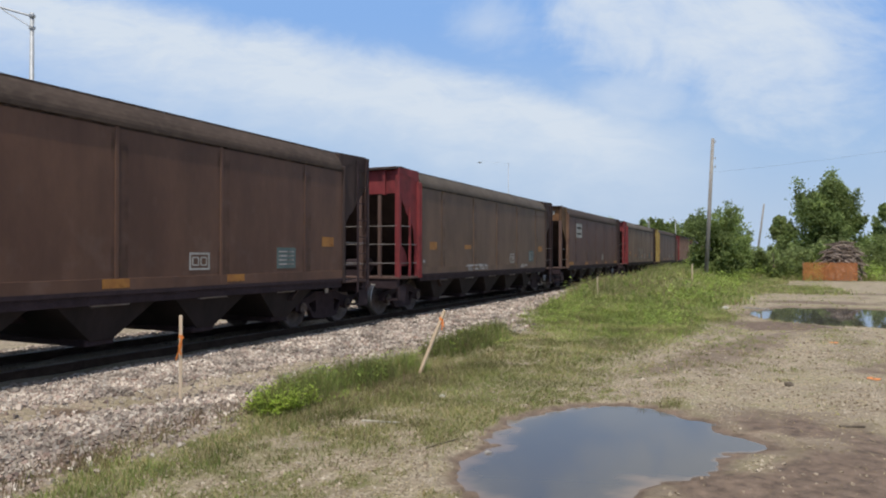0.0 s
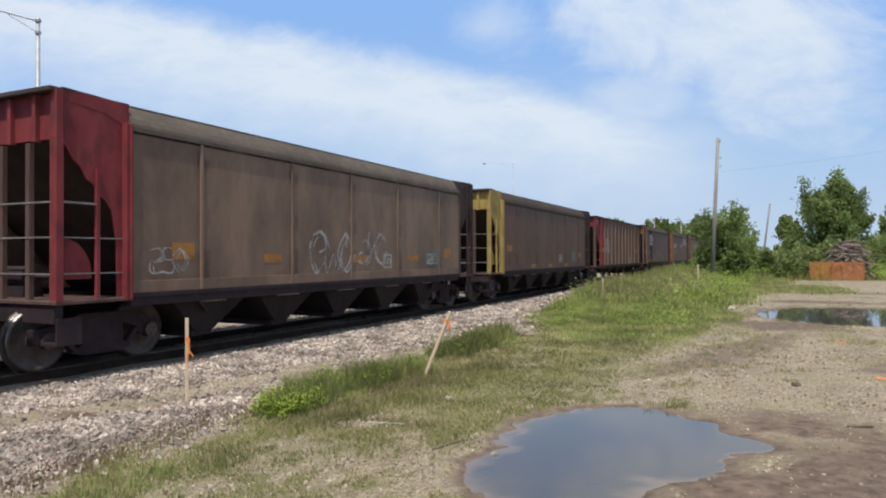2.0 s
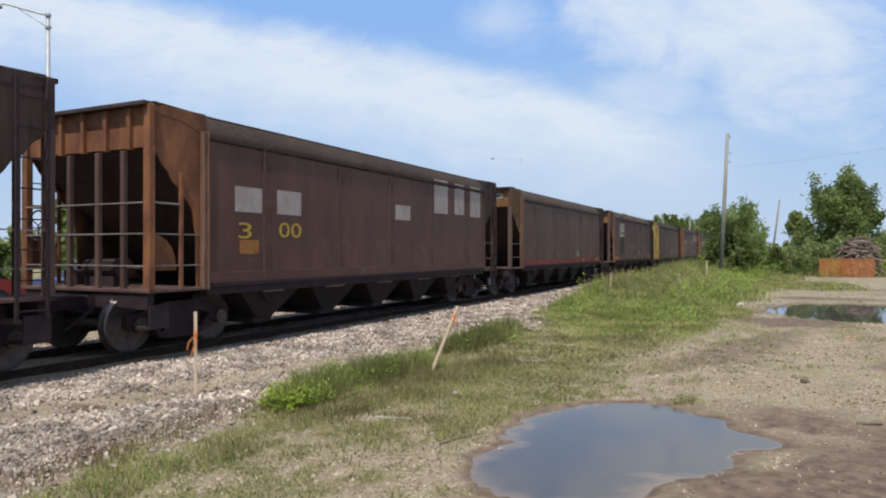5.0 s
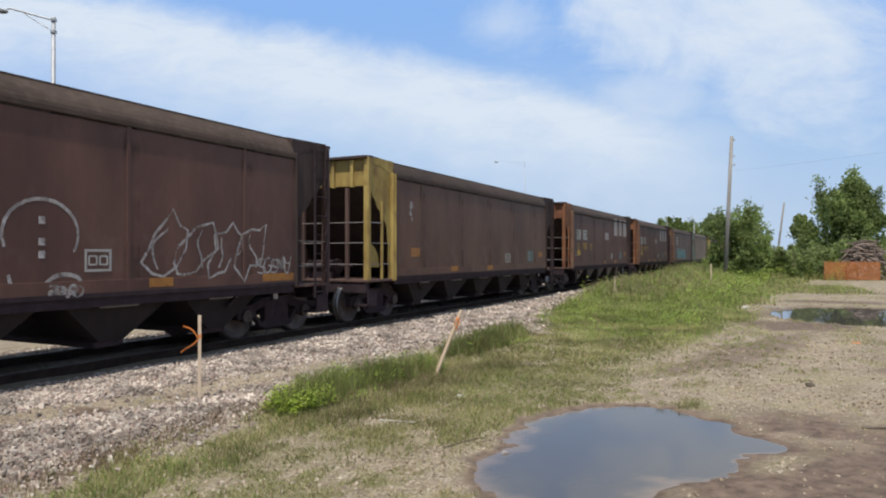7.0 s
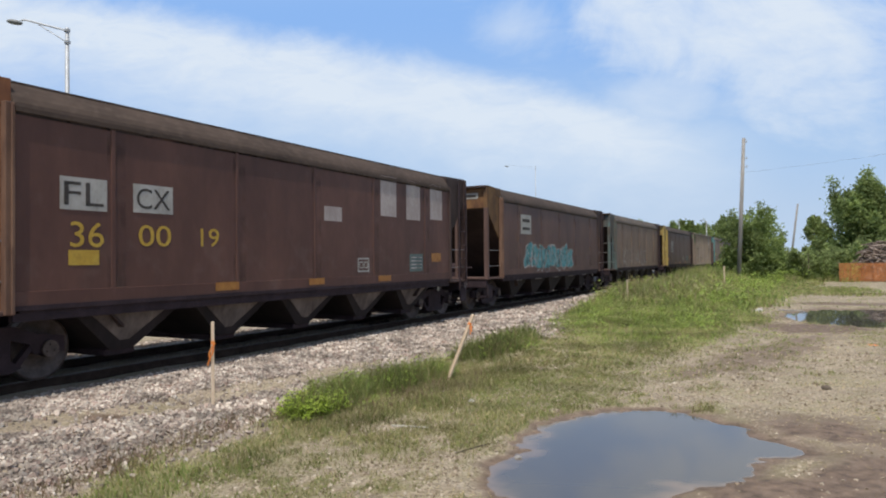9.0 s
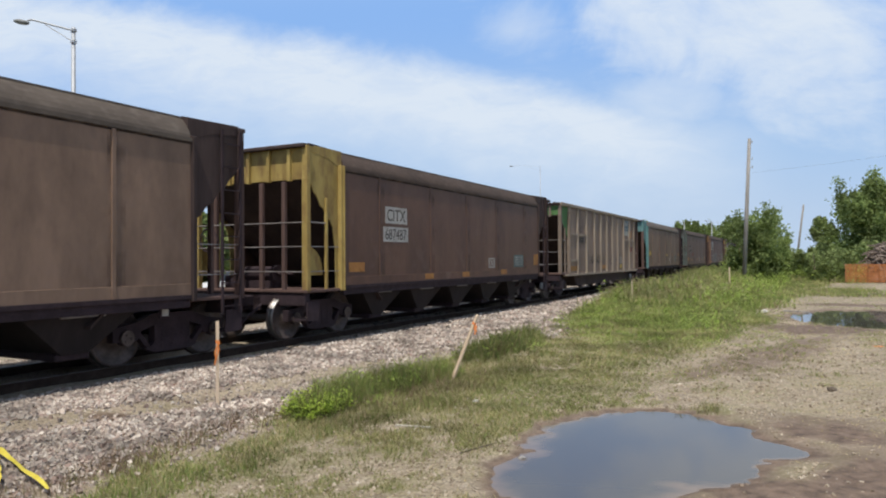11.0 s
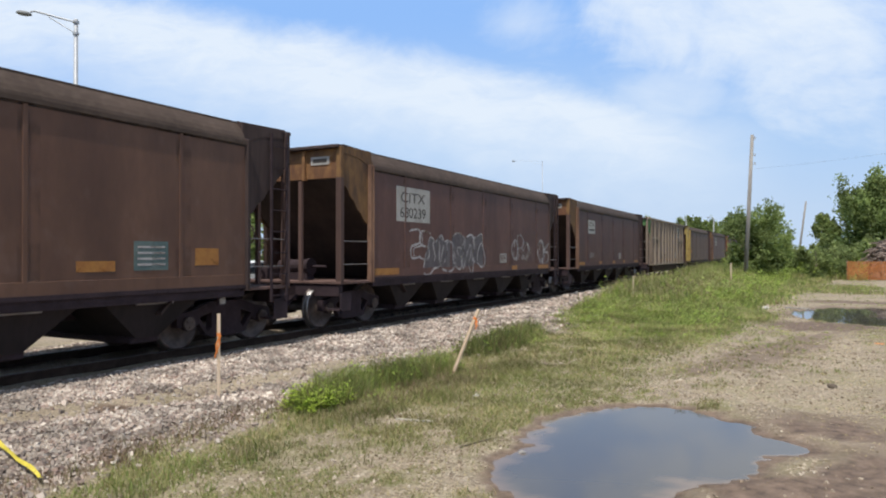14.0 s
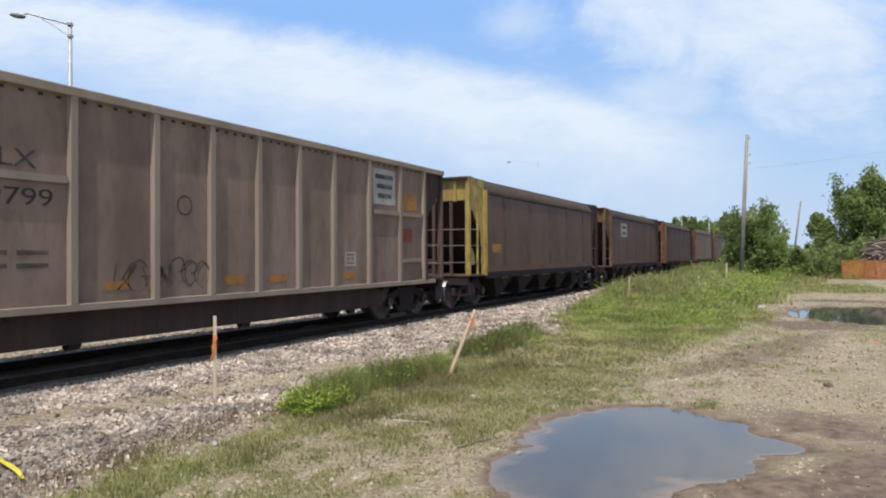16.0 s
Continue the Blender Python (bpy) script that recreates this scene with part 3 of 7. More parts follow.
def end_parts(car, mat, s, posts, ladder, half_s, top, panel_lo, width=HALF_W):
    """The open end: a panel under the rim, a slope sheet, posts down to the deck, gussets, grab irons, the brake gear."""
    turn = pose(0, s * HALF_L, 0, 0, 0, 0 if s < 0 else 180)
    over = HALF_L - half_s
    key = f"{posts}{ladder}{half_s}{top}{panel_lo}"
    pale = mat

    def panel(bm):
        bx(bm, -width + 0.1, width - 0.1, 0.05, 0.09, panel_lo, top - 0.02)

    def rim(bm):
        bx(bm, -width + 0.06, width - 0.06, -0.09, 0.12, top - 0.05, top + 0.02, 0.01)
        for sx in (-1, 1):
            prism(bm, [(sx * (width - 0.20), 0.10), (sx * (width - 0.05), 0.10), (sx * (width - 0.19), over), (sx * (width - 0.27), over)], "z", top - 0.015, top + 0.034)

    def slope(bm):
        y1 = 2.9
        prism(bm, [(0.09, panel_lo + 0.02), (y1, panel_lo + 0.02 - (y1 - 0.09) * 0.92), (y1, panel_lo - 0.03 - (y1 - 0.09) * 0.92), (0.09, panel_lo - 0.03)], "x", -width + 0.12, width - 0.12)

    def gusset(bm):
        prism(bm, [(0.06, panel_lo), (0.06, top - 0.02), (over, top - 0.02), (over, panel_lo - over * 0.92)] + [(over * (1 - k / 9), panel_lo - over * 0.92 * (1 - k / 9) + (0.0, 0.02, -0.03, 0.01, -0.04, 0.02, -0.02, 0.03, 0.0)[k]) for k in range(1, 9)], "x", width - 0.10, width - 0.075)

    def gusset_long(bm):
        n = 8
        rim = [((over - 0.30) * (1 - k / n) + 0.06 * k / n, panel_lo - (over - 0.30) * 1.05 * (1 - k / n) + (0.0, 0.025, -0.03, 0.02, -0.04, 0.02, -0.02, 0.03, 0.0)[k]) for k in range(n + 1)]
        prism(bm, [(0.06, top - 0.02), (over, top - 0.02), (over, 1.05), (over - 0.20, 1.05), (over - 0.22, 1.9)] + rim, "x", width - 0.10, width - 0.075)

    def corner(bm):
        bx(bm, width - 0.16, width - 0.02, -0.02, 0.10, 1.0, panel_lo, 0.008)

    def cap(bm):
        bx(bm, width - 0.155, width - 0.025, -0.015, 0.095, panel_lo, top - 0.02, 0.008)

    def edge(bm):
        bx(bm, width - 0.10, width + 0.02, over - 0.12, over + 0.01, 1.0, top - 0.30 if top > 3.9 else top, 0.008)
        bx(bm, width - 0.01, width + 0.045, over - 0.05, over - 0.01, 1.0, top - 0.32 if top > 3.9 else top, 0.005)

    def stiff(bm):
        bx(bm, -0.04, 0.04, -0.02, 0.07, panel_lo - 0.03, top - 0.06)

    def post(bm):
        bx(bm, -0.045, 0.045, -0.01, 0.07, 1.03, panel_lo - 0.04, 0.006)

    def deck(bm):
        bx(bm, -width + 0.02, width - 0.02, -0.03, over + 0.1, 0.99, 1.05, 0.01)

    def rail(bm):
        bx(bm, -width + 0.1, width - 0.1, 0.0, 0.024, -0.011, 0.011)

    def hood(bm):
        bx(bm, width - 0.30, width - 0.16, 0.0, over, top - 0.05, top + 0.02)
        prism(bm, [(0.0, top - 0.12), (0.0, top + 0.01), (over, top + 0.01), (over, top - 0.42), (over * 0.86, top - 0.30), (over * 0.6, top - 0.19)], "x", width - 0.17, width - 0.07)

    corner_paint = M_GUSSET if mat in (END["orange"], END["tan"]) else pale
    if top > 3.95:
        fit("hood", shared("hood" + key, corner_paint, hood), car, "", turn)
        fit("hood", shared("hood" + key, corner_paint, hood), car, "", turn @ Matrix.Diagonal((-1, 1, 1, 1)))
    fit("end_panel", shared("end_panel" + key, pale, panel), car, "", turn)
    fit("end_rim", shared("end_rim" + key, M_GRIME_SHADE, rim), car, "dark grimy top rim", turn)
    fit("slope_sheet", shared("slope_sheet" + key, M_TUB, slope), car, "dark sloping hopper end sheet", turn)
    fit("deck", shared("deck" + key, M_POST, deck), car, "", turn)
    for sx in (-1, 1):
        mir = turn @ Matrix.Diagonal((sx, 1, 1, 1))
        fit("gusset", shared("gusset" + key, corner_paint, gusset_long if ladder and top > 3.95 else gusset), car, "", mir)
        fit("corner_post", shared("corner_post" + key, pale if ladder else M_POST, corner), car, "", mir)
        fit("corner_post", shared("corner_cap" + key, corner_paint, cap), car, "", mir)
        fit("edge_post", shared("edge_post" + key, M_EDGE if mat in (END["orange"], END["tan"], END["rust"]) else pale, edge), car, "", mir)
        for z in (1.42, 1.93):
            fit("grab_iron", shared("grab_side" + key, M_GRAB, lambda bm: bx(bm, width - 0.085, width - 0.065, 0.05, over - 0.05, -0.010, 0.010)), car, "", turn @ Matrix.Diagonal((sx, 1, 1, 1)) @ Matrix.Translation((0, 0, z)))
    for k in range(4 if posts == 2 else 5):
        fit("end_stiffener", shared("end_stiffener" + key, pale, stiff), car, "", turn @ Matrix.Translation((-1.1 + 0.55 * k, 0, 0)))
    for x in ((-0.95, -0.35, 0.35, 0.95) if posts > 2 else (-0.8, 0.45)):
        fit("end_post", shared("end_post" + key, M_POST, post), car, "", turn @ Matrix.Translation((x, 0, 0)))
    if ladder:
        for z in (1.42, 1.93, 2.42):
            fit("grab_iron", shared("grab_end" + key, M_GRAB, rail), car, "", turn @ Matrix.Translation((0, -0.02, z)))
        for sx in (-1, 1):
            fit("ladder_stile", shared("ladder_stile" + key, pale, lambda bm: bx(bm, width - 0.09, width - 0.03, over * 0.52, over * 0.52 + 0.05, 1.03, 2.95)), car, "", turn @ Matrix.Diagonal((sx, 1, 1, 1)))
            if top > 3.95:   # a bowed guard sheet between the corner post and the ladder
                fit("bracket_sheet", shared("bracket_sheet" + key, pale, lambda bm: prism(bm, [(0.10, 1.34), (0.10, 1.94)] + [(0.10 + (over * 0.52 - 0.12) * math.sin(k * 0.314), 1.40 + 0.54 * math.cos(k * 0.314)) for k in range(1, 6)] + [(over * 0.52 - 0.02, 1.34)], "x", width - 0.135, width - 0.12)), car, "", turn @ Matrix.Diagonal((sx, 1, 1, 1)))
            fit("grab_iron", shared("grab_hi" + key, M_GRAB, lambda bm: bx(bm, width - 0.08, width - 0.05, 0.05, over * 0.52, 2.41, 2.44)), car, "", turn @ Matrix.Diagonal((sx, 1, 1, 1)))
    if s < 0 and posts == 2:
        fit("lettering_panel", shared("end_plate", M_WHITE, lambda bm: bx(bm, 0.72, 1.22, 0.035, 0.045, 3.60, 3.78)), car, "small white plate on the end panel", turn)
        fit("print_line", shared("end_plate_print", M_INK, lambda bm: bx(bm, 0.78, 1.16, 0.028, 0.034, 3.65, 3.73)), car, "", turn)
    if s < 0:
        def brake(bm):
            rod(bm, (-0.55, 0.55, 1.36), (0.25, 0.55, 1.36), 0.16, 14)
            rod(bm, (0.25, 0.55, 1.36), (0.34, 0.55, 1.36), 0.19, 14)
            bx(bm, -0.5, 0.3, 0.42, 0.68, 1.05, 1.22)
            bx(bm, -1.2, -0.85, 0.5, 0.9, 1.05, 1.32, 0.02)
            rod(bm, (0.34, 0.55, 1.36), (0.75, 0.55, 1.36), 0.03, 8)
        fit("brake_cylinder", shared("brake", M_UNDER, brake), car, "dusty brake cylinder and valve on the deck", turn)
        fit("brake_wheel", shared("brake_wheel", M_UNDER, lambda bm: [rod(bm, (-1.15 + 0.26 * math.cos(a), 0, 2.1 + 0.26 * math.sin(a)), (-1.15 + 0.26 * math.cos(a + 0.53), 0, 2.1 + 0.26 * math.sin(a + 0.53)), 0.018, 6) for a in [k * 0.5236 for k in range(12)]]
            + [rod(bm, (-1.15, 0, 2.1), (-1.15 + 0.26 * math.cos(a), 0, 2.1 + 0.26 * math.sin(a)), 0.012, 6) for a in (0.5, 2.6, 4.7)]), car, "", turn)




def side_ladder(car):
    """A ladder at the trailing corner of each side, from the sill to the rim."""
    def make(bm):
        for y in (HALF_L - 0.52, HALF_L - 0.10):
            bx(bm, HALF_W - 0.03, HALF_W + 0.01, y - 0.02, y + 0.02, 0.75, 3.9)
        for k in range(8):
            bx(bm, HALF_W - 0.01, HALF_W + 0.010, HALF_L - 0.52, HALF_L - 0.10, 0.86 + 0.4 * k, 0.88 + 0.4 * k)
    fit("ladder", shared("ladder", M_UNDER, make), car)
    fit("ladder", shared("ladder", M_UNDER, make), car, "", Matrix.Diagonal((-1, -1, 1, 1)))


def smooth_hopper(side, end, posts=2, ladder=False, pale_bays=False, heap=0.1, seed=1):
    """A five-bay hopper with smooth sides that curve in at the top."""
    car = thing("hopper_car", "", "freight car", "cars of the coal train")
    m, e = SIDE[side], END[end]
    proud = 0.022 if side in ("olive", "grey_brown") else 0.011
    cuts = [-HALF_S, -4.68, -2.2, 0.0, 2.2, 4.68, HALF_S]
    for sx in (1, -1):
        flip = Matrix.Diagonal((sx, 1, 1, 1))
        for a, b in zip(cuts, cuts[1:]):
            w = round(b - a, 2)
            fit("side_panel", shared(f"side_panel{w}", m, lambda bm: bx(bm, HALF_W - 0.06, HALF_W, -w / 2 + 0.004, w / 2 - 0.004, SIDE_LO, EAVE - 0.02)), car, "", flip @ Matrix.Translation((0, (a + b) / 2, 0)))
        for y in cuts[1:-1]:
            if sx > 0:
                fit("seam_stain", shared("seam_stain", M_SEAM, lambda bm: bx(bm, HALF_W - 0.001, HALF_W + 0.0025, -0.10, 0.20, SIDE_LO + 0.03, EAVE - 0.06)), car, "dark stain along the seam", Matrix.Translation((0, y, 0)))
            fit("side_post", shared("side_post", m, lambda bm: (bx(bm, HALF_W - 0.01, HALF_W + proud, -0.035, 0.035, SIDE_LO + 0.02, EAVE - 0.06, 0.006))), car, "", flip @ Matrix.Translation((0, y, 0)))
        fit("eave_seam", shared("eave_seam", M_EAVE_SEAM, lambda bm: bx(bm, HALF_W - 0.004, HALF_W + 0.004, -HALF_S, HALF_S, EAVE - 0.085, EAVE - 0.045)), car, "dark line under the eave flange", flip)
        fit("sill_band", shared("sill_band", m, lambda bm: bx(bm, HALF_W - 0.004, HALF_W + 0.010, -HALF_S, HALF_S, SIDE_LO + 0.02, SIDE_LO + 0.205, 0.004)), car, "rubbed band along the foot of the side", flip)
        fit("eave", shared("eave", M_ROOF_GREY if side in ("grey_brown", "silver", "olive") else M_ROOF, eave_shape), car, "dusty curved upper side edge", flip)
        fit("side_sill", shared("side_sill", M_UNDER, lambda bm: (bx(bm, HALF_W - 0.12, HALF_W - 0.02, -HALF_S, HALF_S, 0.90, SIDE_LO + 0.01), bx(bm, HALF_W - 0.03, HALF_W + 0.02, -HALF_S, HALF_S, SIDE_LO - 0.04, SIDE_LO + 0.025))), car, "", flip)
    for k in range(5):
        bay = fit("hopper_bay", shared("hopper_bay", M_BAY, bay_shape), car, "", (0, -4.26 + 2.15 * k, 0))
        if pale_bays:
            # pale on the lit outer face alone; the sloped faces keep the shade colour
            fit("bay_face", shared("bay_face", M_BAY_PALE, bay_face), bay, "pale outer face of the bay in a lit tone")
        else:
            fit("bay_bar", shared("bay_bar", M_GRAB, bay_bar), bay, "pale worn flange")
        fit("gate", shared("gate", M_UNDER, gate_shape), bay)
    for s in (-1, 1):
        # the trailing end is dark all over: dirt plus its shade as colour
        end_parts(car, e if s < 0 else M_GRIME_SHADE, s, posts if s < 0 else 2, ladder and s < 0, HALF_S, TOP, 3.30)
    fit("route_card", shared("route_card", M_WHITE, lambda bm: bx(bm, 1.42, 1.43, -0.06, 0.06, 0.78, 0.93)), car, "small white card on the underframe", (0, 5.74, 0))
    fit("card_holder", shared("card_holder", M_UNDER, lambda bm: bx(bm, 1.38, 1.42, -0.09, 0.09, 0.75, 1.0)), car, "", (0, 5.74, 0))
    side_ladder(car)
    under_parts(car, HALF_S)
    fit("coal", shared(f"coal{seed}_{heap}", M_COAL, coal_shape(seed, heap)), car, "heaped black coal")
    return car


def ribbed_hopper(side, end, seed=3):
    """A hopper with flat sides and a dozen vertical ribs."""
    car = thing("hopper_car", "", "freight car", "cars of the coal train")
    m, e, top = SIDE[side], END[end], 3.86
    ribs = [-5.96, -4.95, -4.12, -3.02, -1.90, -0.80, 0.32, 1.42, 2.52, 3.62, 4.72, 6.33]
    for sx in (1, -1):
        flip = Matrix.Diagonal((sx, 1, 1, 1))
        for k, (a, b) in enumerate(zip(ribs, ribs[1:])):
            w = round(b - a, 2)
            fit("side_panel", shared(f"side_panel_ribbed{w}", e if k == 0 else m, lambda bm: bx(bm, HALF_W - 0.10, HALF_W - 0.05, -w / 2, w / 2, SIDE_LO, top - 0.04)), car, "", flip @ Matrix.Translation((0, (a + b) / 2, 0)))
        for k, y in enumerate(ribs):
            fit("rib", shared("rib", M_RIB_TAN if k else e, lambda bm: prism(bm, [(HALF_W - 0.06, -0.06), (HALF_W + 0.01, -0.035), (HALF_W + 0.01, 0.035), (HALF_W - 0.06, 0.06)], "z", SIDE_LO, top - 0.03)), car, "", flip @ Matrix.Translation((0, y, 0)))
        fit("top_chord", shared("top_chord_thin", M_BAY, lambda bm: bx(bm, HALF_W - 0.12, HALF_W + 0.02, -HALF_L, HALF_L, top - 0.05, top + 0.02, 0.01)), car, "", flip)
        fit("side_sill", shared("side_sill_ribbed", M_BAY, lambda bm: bx(bm, HALF_W - 0.12, HALF_W + 0.02, -HALF_L, HALF_L, 0.93, SIDE_LO + 0.01, 0.008)), car, "", flip)
    for k in range(5):
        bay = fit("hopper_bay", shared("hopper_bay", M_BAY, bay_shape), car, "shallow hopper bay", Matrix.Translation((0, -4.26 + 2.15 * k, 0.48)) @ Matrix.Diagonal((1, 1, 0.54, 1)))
        fit("gate", shared("gate", M_UNDER, gate_shape), bay)
    for s in (-1, 1):
        # end paint in front only; shade and dirt are coloured in behind
        end_parts(car, e if s < 0 else M_GRIME_SHADE, s, 2, False, 5.96 if s < 0 else 6.33, top, 3.28)
    side_ladder(car)
    under_parts(car, 5.96)
    fit("coal", shared(f"coal{seed}", M_COAL, coal_shape(seed, 0.08)), car, "heaped black coal")
    return car


def tub_gondola(seed=5):
    """A grey coal gondola with heavy ribs and a deep dark tub between the trucks."""
    car = thing("coal_gondola", "", "freight car", "cars of the coal train")
    m, e, top, lo = SIDE["silver"], END["green"], 3.93, 1.0
    ribs = [-6.22, -5.02, -3.64, -2.28, -1.14, 0.0, 1.14, 2.28, 3.64, 5.02, 6.22]
    for sx in (1, -1):
        flip = Matrix.Diagonal((sx, 1, 1, 1))
        for a, b in zip(ribs, ribs[1:]):
            w = round(b - a, 2)
            fit("side_panel", shared(f"side_panel_tub{w}", m, lambda bm: bx(bm, HALF_W - 0.10, HALF_W - 0.05, -w / 2, w / 2, lo, top - 0.08)), car, "", flip @ Matrix.Translation((0, (a + b) / 2, 0)))
        for y in ribs:
            fit("rib", shared("rib_tub", M_PALE_RIB, lambda bm: prism(bm, [(HALF_W - 0.06, -0.075), (HALF_W + 0.02, -0.05), (HALF_W + 0.02, 0.05), (HALF_W - 0.06, 0.075)], "z", lo, top - 0.06)), car, "", flip @ Matrix.Translation((0, y, 0)))
        fit("top_chord", shared("top_chord_tub", M_PALE_RIB, lambda bm: (bx(bm, HALF_W - 0.14, HALF_W + 0.03, -HALF_L, HALF_L, top - 0.09, top + 0.04, 0.012))), car, "", flip)
        fit("side_sill", shared("side_sill_tub", M_PALE_RIB, lambda bm: bx(bm, HALF_W - 0.12, HALF_W + 0.02, -HALF_L + 0.5, HALF_L - 0.5, lo - 0.10, lo, 0.008)), car, "", flip)
        if sx > 0:
            for a, b in zip(ribs, ribs[1:]):   # row of dark bolts under the top chord
                for k in range(5):
                    fit("bolt", shared("bolt", M_UNDER, lambda bm: bx(bm, -0.004, 0.004, -0.035, 0.035, -0.02, 0.02)), car, "", (HALF_W - 0.05, a + (b - a) * (k + 0.75) / 5.5, top - 0.135))
    fit("tub", shared("tub", M_TUB, lambda bm: prism(bm, [(-5.0, 1.0), (5.0, 1.0), (4.5, 0.42), (-4.5, 0.42)], "x", -1.36, 1.36)), car, "deep dark brown tub between the trucks")
    for y in (-3.4, 0.0, 3.4):
        fit("drain", shared("drain", M_UNDER, lambda bm: rod(bm, (1.2, -0.1, 0.40), (1.2, 0.1, 0.40), 0.08, 10)), car, "", (0, y, 0))
    for s in (-1, 1):
        # rear end coloured dark for shade and dirt
        end_parts(car, M_GOND_END if s < 0 else M_GRIME_SHADE, s, 4, s < 0, 6.25, top, 3.42)
        turn = pose(0, s * HALF_L, 0, 0, 0, 0 if s < 0 else 180)
        over = HALF_L - 6.25
        if s > 0:
            continue
        for sx in (-1, 1):
            fit("gusset", shared("gusset_green", e, lambda bm: prism(bm, [(0.10, 3.36), (0.10, top - 0.1), (over, top - 0.1), (over, 3.36 - over * 0.92)], "x", HALF_W - 0.074, HALF_W - 0.06)), car, "leaf green corner panel", turn @ Matrix.Diagonal((sx, 1, 1, 1)))
        fit("end_panel", shared("end_panel_green", e, lambda bm: bx(bm, -1.45, 1.45, 0.025, 0.045, 3.46, top - 0.1)), car, "leaf green end panel", turn)
    under_parts(car, 6.25)
    fit("coal", shared(f"coal{seed}_tub", M_COAL, coal_shape(seed, 0.5)), car, "heaped black coal")
    return car


M_GOND_END = surface("dusty_grey_brown_end_steel", (0.17, 0.13, 0.10), (0.24, 0.185, 0.145), 0.75, 0, 1.6, 9, (1.0, 1.0, 0.4), 0.1, (0.12, 0.088, 0.068), fine_mix=0.4)
M_PALE_RIB = surface("pale_dusty_rib_metal", (0.25, 0.198, 0.152), (0.32, 0.258, 0.20), 0.7, 0.05, 1.4, 16, STREAK, 0.1, (0.26, 0.20, 0.15), vary=0.04)

CARS = {}


def roll_in(name, y, car, label):
    car.matrix_basis = pose(TRACK_X, y, RAIL_Z)
    tagged(car, label)
    CARS[name] = car


roll_in("lead", -8.9, smooth_hopper("brown", "orange", seed=2), "brown dusty coal hopper with smooth sides")
roll_in("A", 7.4, smooth_hopper("brown", "brown", seed=1, heap=0.42), "brown dusty coal hopper with teal placard")
roll_in("B", 23.6, smooth_hopper("olive", "red", 4, True, seed=2), "olive-brown dusty coal hopper with red ends")
roll_in("C", 39.8, smooth_hopper("dark", "orange", seed=3), "dark brown coal hopper with orange ends and a white plate")
roll_in("D", 56.1, smooth_hopper("grey_brown", "red", 4, True, seed=4), "grey-brown coal hopper with red ends and white graffiti")
roll_in("E", 72.3, smooth_hopper("brown", "yellow", 4, True, seed=1), "brown dusty coal hopper with yellow ends")
roll_in("F", 88.3, ribbed_hopper("brown", "red"), "brown ribbed coal hopper with red ends")
roll_in("G", 104.6, smooth_hopper("dark", "orange", seed=2), "dark brown coal hopper with rusty orange ends and graffiti")
roll_in("H", 120.8, smooth_hopper("rust", "rust", 4, True, seed=3), "red-brown coal hopper with orange rusty ends and white patches")
roll_in("I", 136.9, smooth_hopper("brown", "orange", seed=4), "brown coal hopper with a red stripe along its sill")
roll_in("P", 153.1, smooth_hopper("dark", "orange", seed=1), "dark brown coal hopper with yellow-orange ends and big graffiti")
roll_in("Q", 169.3, smooth_hopper("brown", "yellow", 4, True, seed=2), "brown dusty coal hopper with yellow ends")
roll_in("R", 185.6, smooth_hopper("rust", "rust", 4, True, True, seed=3), "red-brown coal hopper with orange rusty ends and pale hopper bays")
roll_in("S", 201.8, smooth_hopper("rust", "rust", 4, True, True, heap=0.2, seed=4), "red-brown coal hopper with yellow numbers and pale hopper bays")
roll_in("T", 218.0, smooth_hopper("dark", "orange", seed=1), "dark brown coal hopper with orange ends and turquoise graffiti")
roll_in("U", 234.1, smooth_hopper("grey_brown", "slate", 4, True, seed=2), "grey-brown coal hopper with dark green ends")
roll_in("V", 250.5, smooth_hopper("brown", "yellow", 4, True, heap=0.2, seed=3), "brown coal hopper with yellow ends and white lettering panels")
roll_in("Y", 266.8, tub_gondola(), "grey ribbed coal gondola with green end panels")
roll_in("Z", 283.1, smooth_hopper("grey_brown", "teal", seed=4), "grey-brown coal hopper with teal ends")
roll_in("AA", 299.4, smooth_hopper("brown", "slate", 4, True, seed=1), "brown coal hopper with dull teal ends")
roll_in("AB", 315.7, smooth_hopper("rust", "orange", seed=2), "red-brown coal hopper with orange ends and silver graffiti")
roll_in("AC", 331.8, smooth_hopper("maroon", "tan", seed=3), "dark brown coal hopper with rusty tan ends")
roll_in("AD", 348.05, tub_gondola(6), "grey ribbed coal gondola with green end panels and black scrawl")
roll_in("AE", 364.4, smooth_hopper("brown", "yellow", 4, True, seed=4), "brown coal hopper with yellow ends")
roll_in("AF", 380.5, smooth_hopper("dark", "tan", seed=1), "dark brown coal hopper with tan rusty ends")
roll_in("AG", 396.8, smooth_hopper("rust", "rust", 4, True, seed=2), "red-brown coal hopper with orange rusty ends")
roll_in("AH", 413.1, smooth_hopper("grey_brown", "orange", seed=3), "grey-brown coal hopper with orange ends")
roll_in("rear", 429.3, smooth_hopper("brown", "orange", seed=4), "brown dusty coal hopper")

# what is painted on the sides ------------------------------------------------
FACE = Matrix(((0, 0, 1, 0), (1, 0, 0, 0), (0, 1, 0, 0), (0, 0, 0, 1)))   # writing that faces +x, reading towards +y


